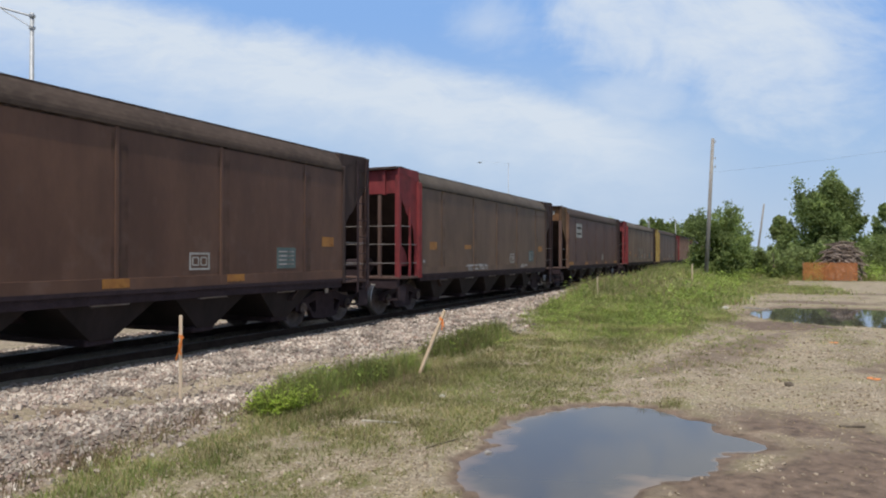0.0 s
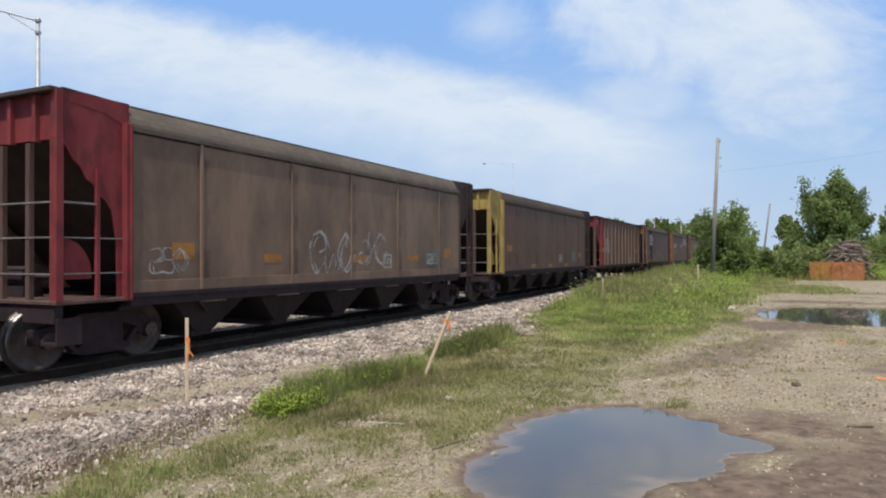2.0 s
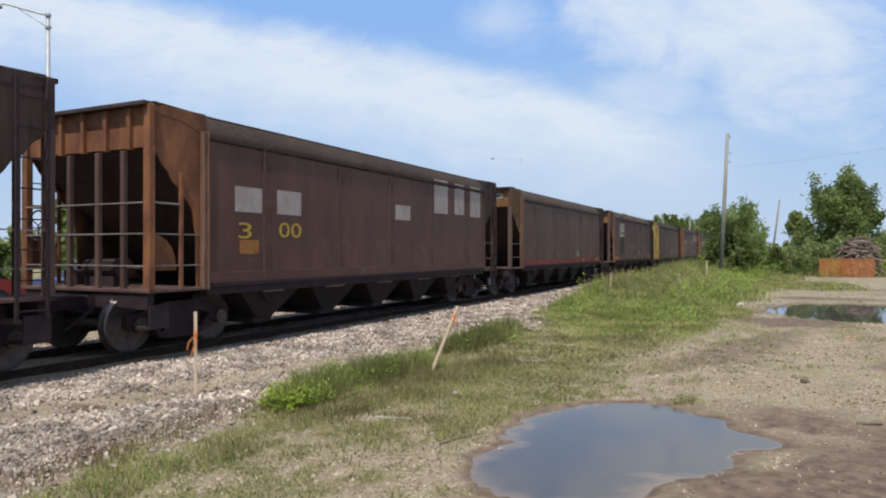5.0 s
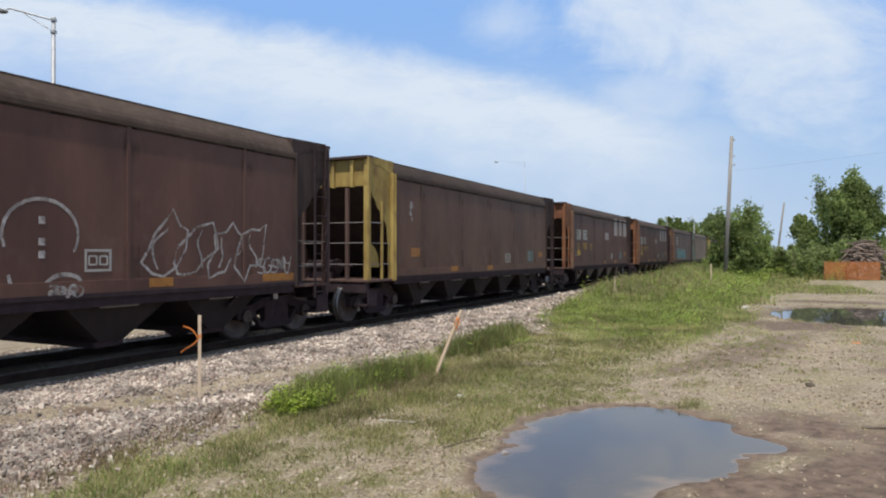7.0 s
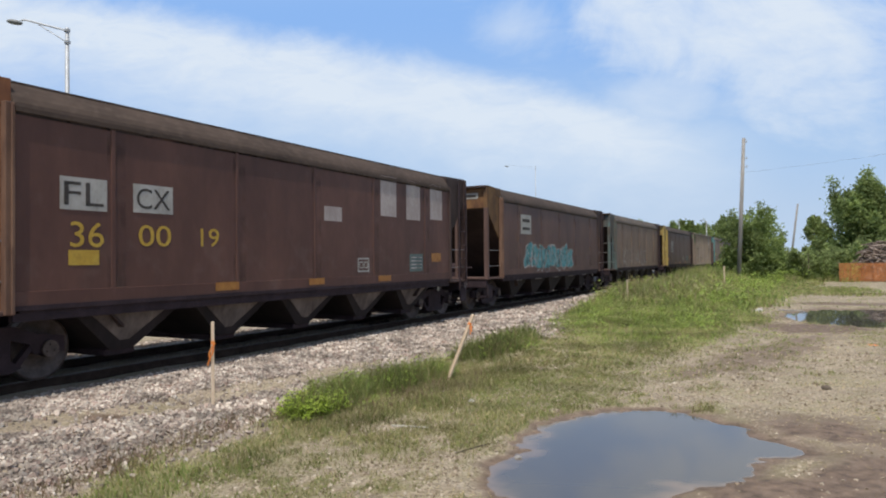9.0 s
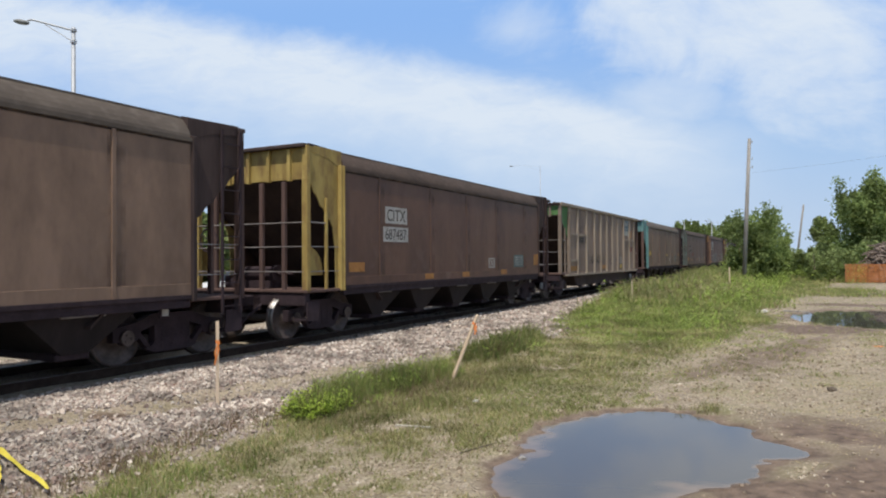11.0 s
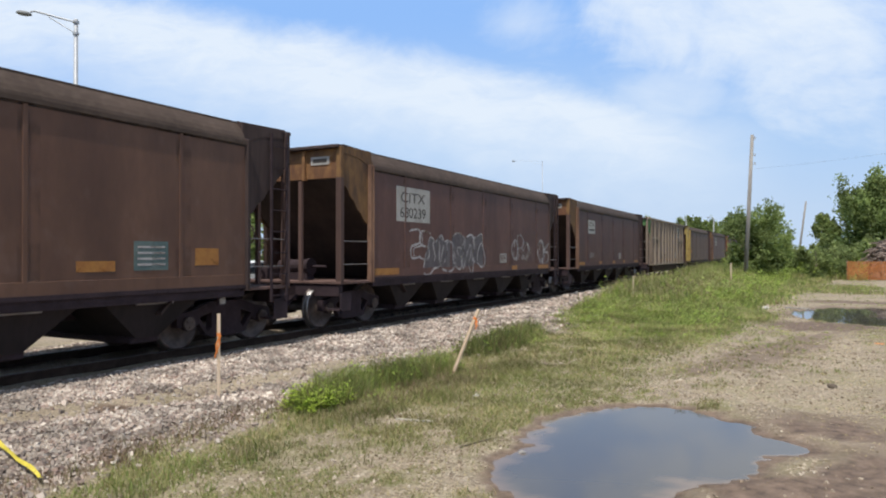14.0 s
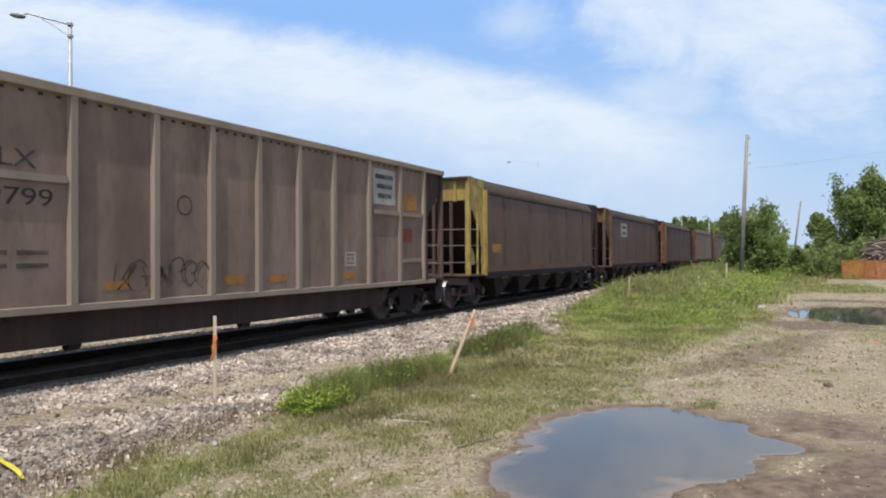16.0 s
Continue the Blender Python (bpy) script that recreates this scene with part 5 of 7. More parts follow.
marks("AA", ("faint", -4.16, 2.69, 0.85, 0.27), ("faint", -4.06, 2.28, 1.07, 0.35), ("orange", -5.11, 1.56, 0.54, 0.29), ("strip", -3.24, 1.47, 0.67, 0.17), ("red", -2.75, 1.94, 0.43, 0.29), ("stencil", 1.62, 1.54, 0.42, 0.34), ("smear", -5.71, 1.51, 0.44, 0.13))
marks("AB", ("tag", -4.05, 1.88, 0.96, 0.82), ("strip", -5.55, 1.23, 1.11, 0.16))
marks("AB", ("platexl:CITX", -4.27, 2.88, 1.67, 0.86), ("chrometag", -1.80, 1.67, 3.52, 1.13), ("tag", 2.94, 1.86, 1.42, 0.84), ("tag", 5.32, 1.71, 1.14, 0.98), ("strip", 2.52, 1.18, 0.46, 0.14), ("strip", 5.43, 1.17, 1.10, 0.14), ("stencil", 1.55, 1.51, 0.53, 0.29))
marks("AC", ("plate:CITX", -4.03, 2.89, 1.09, 0.62), ("lines", -3.98, 1.59, 0.81, 0.25), ("strip", -5.61, 1.22, 0.90, 0.13), ("strip", -2.50, 1.23, 0.47, 0.12), ("strip", 0.11, 1.23, 0.49, 0.13))
marks("AC", ("stencil", 1.39, 1.54, 0.44, 0.28), ("strip", 2.38, 1.24, 0.43, 0.14), ("strip", 5.30, 1.23, 0.89, 0.12), ("smear", 5.29, 1.61, 0.27, 0.08))
marks("AD", ("plain:TILX", -4.57, 2.92, 0.88, 0.24), ("plain:49799", -4.46, 2.43, 1.10, 0.24), ("ring", -1.69, 2.47, 0.29, 0.30), ("inktag", -2.14, 1.36, 1.71, 0.48), ("strip", -2.92, 1.23, 0.42, 0.12), ("strip", -0.59, 1.23, 0.50, 0.15), ("strip", 0.52, 1.22, 0.51, 0.14), ("strip", 2.87, 1.21, 0.47, 0.15), ("stencil", 2.93, 1.57, 0.41, 0.31), ("oldlogo", 4.33, 3.28, 0.98, 0.84), ("orange", 5.46, 2.99, 0.85, 0.43), ("red", 5.40, 2.15, 0.48, 0.33), ("bar", 4.99, 2.67, 2.38, 0.18), ("bar", 5.55, 1.52, 0.95, 0.07))
marks("Y", ("inktag", 0.95, 1.60, 0.62, 0.60), ("inktag", 2.25, 1.45, 0.35, 0.50))
marks("AE", ("orange", -5.29, 1.86, 0.70, 0.28))
marks("AF", ("plate", -3.23, 2.98, 1.38, 0.76))
marks("H", ("patch", -5.11, 2.60, 0.72, 0.46), ("patch", -3.94, 2.61, 0.75, 0.47), ("digits:3", -5.21, 2.03, 0.35, 0.29), ("digits:00", -3.91, 2.07, 0.69, 0.29), ("orange", -5.10, 1.73, 0.50, 0.26), ("patch", 0.68, 2.65, 0.78, 0.38), ("patch", 2.92, 3.22, 0.87, 0.97), ("patch", 4.18, 3.23, 0.69, 0.93), ("patch", 5.40, 3.22, 0.81, 0.96))
slab(CARS["I"], "sill_stripe", M_REDSTRIPE, 0, 1.20, 12.1, 0.20, HALF_W + 0.0095, "red stripe above the sill", 0.002)
marks("E", ("strip", -2.6, 1.23, 0.50, 0.14), ("strip", -0.24, 1.22, 0.46, 0.14), ("strip", 2.36, 1.21, 0.40, 0.12), ("stencil", 1.41, 1.53, 0.45, 0.33), ("teal", 3.82, 1.59, 0.62, 0.44), ("orange", 4.92, 1.67, 0.46, 0.22))
marks("C", ("strip", 0.21, 1.2, 0.46, 0.13), ("strip", 2.75, 1.2, 0.46, 0.13), ("strip", 5.68, 1.2, 0.9, 0.13), ("stencil", 1.8, 1.53, 0.45, 0.33))
marks("AA", ("teal", 4.12, 1.62, 0.62, 0.44), ("orange", 5.22, 1.60, 0.5, 0.28), ("strip", 3.2, 1.47, 0.6, 0.15), ("strip", 0.1, 1.47, 0.55, 0.14))
marks("AD", ("bar", -4.93, 2.69, 2.4, 0.1), ("inklines", -4.45, 1.62, 1.0, 0.34))
marks("B", ("teal", 4.04, 1.60, 0.62, 0.44))

# ---------------------------------------------------------------- ground, track bed, puddles
# centre, half axes; those of one puddle flow together
POOLS = [(-1.55, 7.7, 1.27, 1.72), (-1.80, 6.3, 0.92, 1.2), (-0.50, 7.95, 0.62, 0.45), (2.6, 26.2, 3.2, 4.0), (4.6, 24.5, 3.0, 3.0)]


def pool(x, y):
    """Below 0 inside a puddle, growing outwards (about metres)."""
    best = 9.0
    for k, (cx, cy, a, b) in enumerate(POOLS):
        r = math.hypot((x - cx) / a, (y - cy) / b)
        if r < 3:
            n = 0.07 * noise.noise((x * 0.9, y * 0.9, 3.0)) + 0.10 * noise.noise((x * 2.7, y * 2.7, 7.0)) + 0.09 * noise.noise((x * 6.5, y * 6.5, 1.0)) + 0.04 * noise.noise((x * 15, y * 15, 2.0))
            best = min(best, (r - 1 + n) * min(a, b))
    return best


def step01(a, b, t):
    t = min(max((t - a) / (b - a), 0.0), 1.0)
    return t * t * (3 - 2 * t)


def bed(x):
    """Height of the track bed across the track."""
    d = abs(x - TRACK_X)
    return 0.10 * (1 - step01(3.2, 6.5, d)) + 0.11 * (1 - step01(1.7, 3.4, d))


def height(x, y):
    z = bed(x) + 0.05 * noise.noise((x * 0.25, y * 0.25, 0)) * step01(2, 5, abs(x - TRACK_X)) + 0.02 * noise.noise((x * 1.3, y * 1.3, 5))
    z += 0.30 * step01(24, 40, y) * (1 - step01(-4.5, 0.5, x)) * step01(2.8, 5.0, x - TRACK_X)
    z += 0.25 * (1 - step01(0.5, 3.0, math.hypot(x, y)))
    p = pool(x, y)
    if p > 0.0:
        z = max(z, 0.006)
    if p < 1.2:
        shore = max(-0.09, min(0.03, p * 0.16))
        k = 1 - step01(0.25, 1.2, p)
        z = z * (1 - k) + shore * k
    return z


def spaced(lo, hi, near_lo, near_hi, fine, grow=1.22):
    out, s = [near_lo], fine
    while out[-1] < near_hi:
        out.append(out[-1] + fine)
    s = fine
    while out[-1] < hi:
        s *= grow
        out.append(out[-1] + s)
    s = fine
    while out[0] > lo:
        s *= grow
        out.insert(0, out[0] - s)
    return out


gx = sorted(spaced(-3000, 3000, -12, 6, 0.14) + [-3.3 + 0.071 * k for k in range(52)])
gy = sorted(spaced(-3000, 3000, 3, 34, 0.16) + [5.0 + 0.073 * k for k in range(66)])
gv = [(x, y, height(x, y)) for y in gy for x in gx]
nx = len(gx)
gf = [(j * nx + i, j * nx + i + 1, (j + 1) * nx + i + 1, (j + 1) * nx + i) for j in range(len(gy) - 1) for i in range(nx - 1)]


def ground_material():
    m = bpy.data.materials.new("gravel_and_dirt_ground")
    m.use_nodes = True
    n, l = m.node_tree.nodes, m.node_tree.links
    b = n["Principled BSDF"]
    geo = n.new("ShaderNodeNewGeometry")

    def nz(scale, detail=5, rough=0.6):
        t = n.new("ShaderNodeTexNoise")
        t.inputs["Scale"].default_value, t.inputs["Detail"].default_value, t.inputs["Roughness"].default_value = scale, detail, rough
        l.new(geo.outputs["Position"], t.inputs["Vector"])
        return t.outputs["Fac"]

    def ramp(fac, a, c, p0, p1):
        r = n.new("ShaderNodeValToRGB")
        r.color_ramp.elements[0].position, r.color_ramp.elements[1].position = p0, p1
        r.color_ramp.elements[0].color, r.color_ramp.elements[1].color = (*a, 1), (*c, 1)
        l.new(fac, r.inputs["Fac"])
        return r.outputs[0]

    def mix(fac, a, c):
        x = n.new("ShaderNodeMix")
        x.data_type = "RGBA"
        l.new(fac, x.inputs["Factor"])
        l.new(a, x.inputs["A"])
        l.new(c, x.inputs["B"])
        return x.outputs["Result"]

    def attr(name):
        a = n.new("ShaderNodeAttribute")
        a.attribute_name = name
        return a.outputs["Fac"]
    dirt = ramp(nz(0.9), (0.135, 0.101, 0.070), (0.42, 0.345, 0.25), 0.36, 0.62)
    grit = ramp(nz(26, 8, 0.85), (0.075, 0.056, 0.036), (0.50, 0.418, 0.305), 0.38, 0.64)
    cells = n.new("ShaderNodeTexVoronoi")
    cells.inputs["Scale"].default_value = 42.0
    l.new(geo.outputs["Position"], cells.inputs["Vector"])
    tone = n.new("ShaderNodeSeparateColor")
    l.new(cells.outputs["Color"], tone.inputs[0])
    chips = ramp(tone.outputs[0], (0.12, 0.091, 0.06), (0.55, 0.473, 0.365), 0.15, 0.98)
    grit = mix(ramp(nz(5.0, 4), (0.15, 0.15, 0.15), (0.9, 0.9, 0.9), 0.40, 0.60), grit, chips)
    moss = ramp(nz(19, 6, 0.75), (0.155, 0.145, 0.055), (0.40, 0.37, 0.185), 0.34, 0.64)
    dirt = mix(ramp(nz(0.62, 5, 0.68), (0.0, 0.0, 0.0), (0.75, 0.75, 0.75), 0.50, 0.63), dirt, moss)
    base = mix(ramp(nz(3.0), (0.4, 0.4, 0.4), (0.9, 0.9, 0.9), 0.35, 0.65), dirt, grit)
    turf = ramp(nz(8, 6, 0.7), (0.12, 0.122, 0.044), (0.29, 0.265, 0.13), 0.35, 0.65)
    mud = ramp(nz(5, 8, 0.8), (0.075, 0.052, 0.038), (0.235, 0.168, 0.122), 0.36, 0.64)
    c = mix(attr("turf"), base, turf)
    c = mix(attr("mud"), c, mud)
    l.new(c, b.inputs["Base Color"])
    rough = n.new("ShaderNodeMapRange")
    rough.inputs["To Min"].default_value, rough.inputs["To Max"].default_value = 0.95, 0.75
    l.new(attr("mud"), rough.inputs["Value"])
    l.new(rough.outputs[0], b.inputs["Roughness"])
    b.inputs["Specular IOR Level"].default_value = 0.25
    bp = n.new("ShaderNodeBump")
    bp.inputs["Strength"].default_value, bp.inputs["Distance"].default_value = 0.6, 0.03
    l.new(nz(30, 6, 0.75), bp.inputs["Height"])
    l.new(bp.outputs[0], b.inputs["Normal"])
    return m


def along(y, *stops):
    """A bound that runs through (y, x) stops."""
    return float(np.interp(y, stops[::2], stops[1::2]))


def strip(x, y, *stops):
    """1 on a line through (x, y, half width) stops, falling to 0 at its edge and below beyond it."""
    best = -9.0
    for (ax, ay, aw), (bx_, by, bw) in zip(stops, stops[1:]):
        dx, dy = bx_ - ax, by - ay
        t = min(max(((x - ax) * dx + (y - ay) * dy) / (dx * dx + dy * dy), 0.0), 1.0)
        best = max(best, 1 - math.hypot(x - ax - dx * t, y - ay - dy * t) / (aw + (bw - aw) * t))
    return best


def foot_of_bank(y):
    """Where the growth along the foot of the ballast begins."""
    return along(y, 3, -5.7, 5, -6.0, 6.5, -5.95, 8, -6.2, 10, -6.2, 12, -6.3, 16, -6.5, 17, -5.9, 18.5, -6.1, 20, -6.7, 26, -7.6, 34, -8.1, 60, -8.3)


def verge(x, y):
    """How grassy the ground is, 0 to 1, how tall its growth is in metres, and how lush, 0 to 1."""
    n1, n2, n3 = noise.noise((x * 0.5, y * 0.35, 11)), noise.noise((x * 1.7, y * 1.3, 4)), noise.noise((x * 4.6, y * 3.8, 14))
    d, h, g = 0.0, 0.06, 0.35
    if -9 < x < 7 and 2.5 < y < 62:
        # thin short grass from the foot of the ballast to the dirt road
        lo = foot_of_bank(y)
        hi = along(y, 3, -4.3, 5, -4.2, 6, -3.6, 7, -3.0, 8, -2.7, 9.5, -2.5, 12, -2.5, 14, -2.3, 17, -1.9, 20, -1.4, 27, -1.3, 40, -0.2, 60, 1.5)
        band = step01(-0.1, 0.5, x - lo + 0.4 * n2) * (1 - step01(-0.9, 0.7, x - hi + 0.9 * n1 + 0.5 * n2))
        d, h, g = band * min(1, max(0.15, (1.25 if y > 6.3 else 0.80) + 1.0 * n2 + 0.8 * n1 + 1.0 * n3)), 0.07 + 0.03 * n2 + 0.02 * n3, 0.55 + 0.5 * n1
        # sparse tufts on the road and round the puddle
        tuft = (0.95 if x < -2.0 and y < 11 else 0.42) * step01(-0.15 if x < -2.0 and y < 11 else 0.0, 0.45, 0.7 * n1 + 0.7 * n2 + 0.9 * n3) * step01(0, 1.0, x - lo)
        if tuft > d:
            d, h, g = tuft, 0.05 + 0.02 * n3, 0.50 + 0.5 * n1

        right = 0.7 * step01(-0.1, 0.3, 0.8 * n1 + 0.5 * n2 + 0.4 * n3) * step01(0.2, 1.0, x) * step01(9.5, 11, y) * (1 - step01(21, 24, y))
        if right > d:
            d, h, g = right, 0.05, 0.5

        def grow(much, tall, lush):
            nonlocal d, h, g
            if much > 0.02:
                k = min(1.0, much / max(d, 0.05))
                d, h, g = max(d, min(1.0, much)), h + (tall - h) * min(1, k), g + (lush - g) * min(1, k)
        # low grass in the foreground, brownish growth about the leaning stake
        grow(0.85 * step01(-0.1, 0.7, strip(x, y, (-4.9, 3.0, 0.55), (-5.15, 5.0, 0.62), (-5.2, 6.7, 0.55)) + 0.5 * n2 + 0.4 * n3), 0.075 + 0.05 * n2 + 0.04 * n3, 0.72 + 0.5 * n1 + 0.3 * n3)
        grow(0.85 * step01(-0.1, 0.6, strip(x, y, (-4.95, 7.0, 0.6), (-4.6, 10.0, 0.65), (-4.9, 13.0, 0.6)) + 0.5 * n2 + 0.3 * n3), 0.10 + 0.05 * n2, 0.42 + 0.4 * n2)
        # a fringe of grass along the far and left shores of the puddle
        grow(0.9 * step01(-0.2, 0.5, strip(x, y, (-3.2, 6.6, 0.25), (-3.05, 8.1, 0.34), (-2.1, 9.0, 0.28), (-1.0, 9.5, 0.2)) + 0.7 * n2 + 0.6 * n3), 0.075 + 0.03 * n3, 0.45)
        # two clumps of tall growth along the foot of the ballast
        for line in (((-5.55, 6.95, 0.36), (-5.75, 7.8, 0.46), (-5.65, 9.0, 0.48), (-5.45, 10.4, 0.42)), ((-5.7, 12.0, 0.42), (-5.7, 13.5, 0.60), (-5.9, 15.7, 0.50))):
            c = strip(x, y, *line) + 0.40 * n2 + 0.45 * n3
            grow(1.1 * step01(-0.1, 0.45, c), 0.14 + 0.22 * step01(0.0, 0.8, c) + 0.06 * n3, 0.85 + 0.5 * n2)
        # the field that closes the far end of the ballast, tallest on its far crest
        f = step01(15.8, 18.4, y + 1.3 * n1) * step01(-0.2, 0.5, x - lo + 0.5 * n2) * (1 - step01(-0.9, 0.5, x - hi + 0.8 * n1))
        grow(f, 0.12 + 0.08 * n2 + 0.14 * step01(19, 30, y) + 0.60 * step01(22, 38, y) * step01(-2.0, -4.8, x) * (0.75 + n1), 0.72 + 0.6 * n1 + 0.3 * n2)
        # a bare gap between the clumps and the field
        d *= 0.22 + 0.78 * step01(0.45, 1.05, math.hypot((x + 5.85) / 0.75, (y - 17.1) / 1.2) + 0.4 * n2)
        # a grassy bar across the road beyond the far puddle
        grow(0.8 * step01(38, 41, y + n1) * (1 - step01(47, 51, y + n1)) * (1 - step01(2.0, 5.0, x + 2 * n1)), 0.14, 0.5)
    # beyond the fence everything is overgrown
    o = step01(59, 64, y + 3 * n1)
    if o > 0.05 and x > -7.8:
        d, h, g = max(d, o), max(h, 0.5 + 0.3 * n1), 0.75
    # right-hand edge of the road
    r = step01(4.2 + 0.07 * y, 6.0 + 0.07 * y, x + n1) * step01(14, 20, y)
    if r > 0.05:
        d, h, g = max(d, r), max(h, 0.2), 0.6
    # far side of the track
    if x < -17.0 + n1:
        d, h, g = max(d, 0.8), 0.25, 0.6
    d *= step01(0.0, 0.10, pool(x, y))
    return d, max(h, 0.025), min(max(g, 0.0), 1.0)


# damp or bare dark soil: centre, half axes
WET = [(1.0, 7.4, 1.1, 1.6), (0.0, 6.2, 1.3, 0.9), (0.4, 9.0, 0.9, 0.8), (2.6, 14.0, 1.0, 2.5), (0.2, 21.5, 1.6, 1.6), (2.0, 33.0, 2.6, 1.2), (4.0, 41, 4.0, 0.9),
       (3.5, 52.0, 4.5, 1.2), (-6.5, 6.2, 0.7, 0.35), (-6.2, 7.0, 0.35, 0.3), (-6.6, 4.7, 0.5, 0.3), (-7.3, 5.5, 0.5, 0.25), (-6.2, 3.9, 0.5, 0.3), (-5.95, 4.5, 0.32, 0.8), (-5.95, 5.7, 0.28, 0.7)]


def wetness(x, y):
    """How dark and muddy the soil is, 0 to 1."""
    if not (-12 < x < 14 and 0 < y < 60):
        return 0.0
    p = pool(x, y)
    w = 0.5 + 0.5 * noise.noise((x * 0.6, y * 0.4, 21))
    fine = 0.5 * noise.noise((x * 2.3, y * 1.7, 8))
    blots = max(1 - step01(0.60, 1.10, math.hypot((x - a) / c, (y - b) / d) + 0.7 * (w - 0.5) + 0.9 * fine) for a, b, c, d in WET)
    # a damp wheel track across the road
    track = 0.75 * step01(0.0, 0.75, strip(x, y, (-1.7, 12.4, 0.5), (-1.0, 14.6, 0.85), (-0.2, 17.2, 0.85), (0.4, 19.5, 0.4)) + 0.9 * fine + 0.8 * (w - 0.5))
    return max(track, 0.95 * (1 - step01(0.0, 0.06 + 0.05 * fine, p)), 0.62 * (1 - step01(0.02, 0.10 + (0.28 if x > -1.4 else 0.03) * w + 0.3 * fine, p)), blots, 0.65 * step01(0.58, 0.8, w + 0.3 * fine) * step01(-2.5, -1.0, x) * (1 if y < 40 else 0))


ground = new("ground", mesh_from("ground", gv, gf, ground_material()))
tagged(ground, "gravelly dirt road with muddy patches and thin grass", "ground", kind="structure")
ground.data.polygons.foreach_set("use_smooth", [True] * len(gf))
mud_a, turf_a = ground.data.attributes.new("mud", "FLOAT", "POINT"), ground.data.attributes.new("turf", "FLOAT", "POINT")
mud_v, turf_v = [], []
for x, y, z in gv:
    mud_v.append(wetness(x, y))
    turf_v.append(verge(x, y)[0] * 0.8)
mud_a.data.foreach_set("value", mud_v)
turf_a.data.foreach_set("value", turf_v)

M_WATER = bpy.data.materials.new("muddy_still_water")
M_WATER.use_nodes = True
wb = M_WATER.node_tree.nodes["Principled BSDF"]
wb.inputs["Base Color"].default_value, wb.inputs["Roughness"].default_value, wb.inputs["IOR"].default_value = (0.07, 0.058, 0.045, 1), 0.03, 1.33
wb.inputs["Specular IOR Level"].default_value = 0.6
wz, wbp = M_WATER.node_tree.nodes.new("ShaderNodeTexNoise"), M_WATER.node_tree.nodes.new("ShaderNodeBump")
wz.inputs["Scale"].default_value, wz.inputs["Detail"].default_value = 2.5, 3
wbp.inputs["Strength"].default_value, wbp.inputs["Distance"].default_value = 0.03, 0.02
M_WATER.node_tree.links.new(wz.outputs["Fac"], wbp.inputs["Height"])
M_WATER.node_tree.links.new(wbp.outputs[0], wb.inputs["Normal"])
silt = M_WATER.node_tree.nodes.new("ShaderNodeAttribute")
silt.attribute_name = "shallow"
silt_mix = M_WATER.node_tree.nodes.new("ShaderNodeMix")
silt_mix.data_type = "RGBA"
silt_mix.inputs["A"].default_value, silt_mix.inputs["B"].default_value = (0.075, 0.07, 0.065, 1), (0.21, 0.155, 0.11, 1)
M_WATER.node_tree.links.new(silt.outputs["Fac"], silt_mix.inputs["Factor"])
M_WATER.node_tree.links.new(silt_mix.outputs["Result"], wb.inputs["Base Color"])
for cx, cy, a, b, n in ((-1.5, 7.2, 2.2, 2.7, 70), (3.6, 25.6, 5.0, 5.2, 30)):
    wv, wf = [], []
    for j in range(n + 1):
        for i in range(n + 1):
            wv.append((cx - a + 2 * a * i / n, cy - b + 2 * b * j / n, -0.012))
    for j in range(n):
        for i in range(n):
            k = j * (n + 1) + i
            wf.append((k, k + 1, k + n + 2, k + n + 1))
    ob = new("puddle", mesh_from("puddle", wv, wf, M_WATER))
    shallow = ob.data.attributes.new("shallow", "FLOAT", "POINT")
    # silt stirred up near the bank, most on the near and left shores
    shallow.data.foreach_set("value", [step01(-0.30 if x < -2.1 or y < 6.6 else -0.12, 0.0, pool(x, y) + 0.08 * noise.noise((x * 2, y * 2, 5))) for x, y, _ in wv])
    tagged(ob, "shallow muddy puddle that mirrors the sky", "puddle", kind="structure")

# rails, ties, ballast ---------------------------------------------------------
M_RAIL = surface("rusty_rail_steel", (0.035, 0.023, 0.018), (0.06, 0.04, 0.03), 0.9, 0, 5, 40, spec=0.1)
M_RAILTOP = surface("worn_rail_head", (0.12, 0.105, 0.10), (0.18, 0.16, 0.15), 0.55, 0.6, 3, 40)
M_TIE = surface("creosoted_tie_wood", (0.025, 0.021, 0.018), (0.055, 0.045, 0.038), 0.9, 0, 3, 30, (6, 1, 6), 0.4)
track = thing("railway_track", "rusty steel rails on dark wooden ties", "railway track")
tagged(track, kind="structure")
for s in (-1, 1):
    bm = bmesh.new()
    prism(bm, [(-0.075, 0.175), (0.075, 0.175), (0.075, 0.19), (0.012, 0.21), (0.012, 0.31), (0.036, 0.32), (0.036, 0.342), (-0.036, 0.342), (-0.036, 0.32), (-0.012, 0.31), (-0.012, 0.21), (-0.075, 0.19)], "y", -60, 600)
    ob = part("rail", bm, M_RAIL, track)
    ob.location.x = TRACK_X + s * 0.752
    bm = bmesh.new()
    bx(bm, -0.034, 0.034, -60, 600, 0.342, 0.35)
    top = part("rail_head", bm, M_RAILTOP, ob, "polished rail head")
tie = shared("tie", M_TIE, lambda bm: bx(bm, -1.3, 1.3, -0.115, 0.115, 0.0, 0.172, 0.012))
for k in range(130):
    fit("tie", tie, track, "", (TRACK_X, -12 + 0.53 * k, 0.002 * (k % 3)))


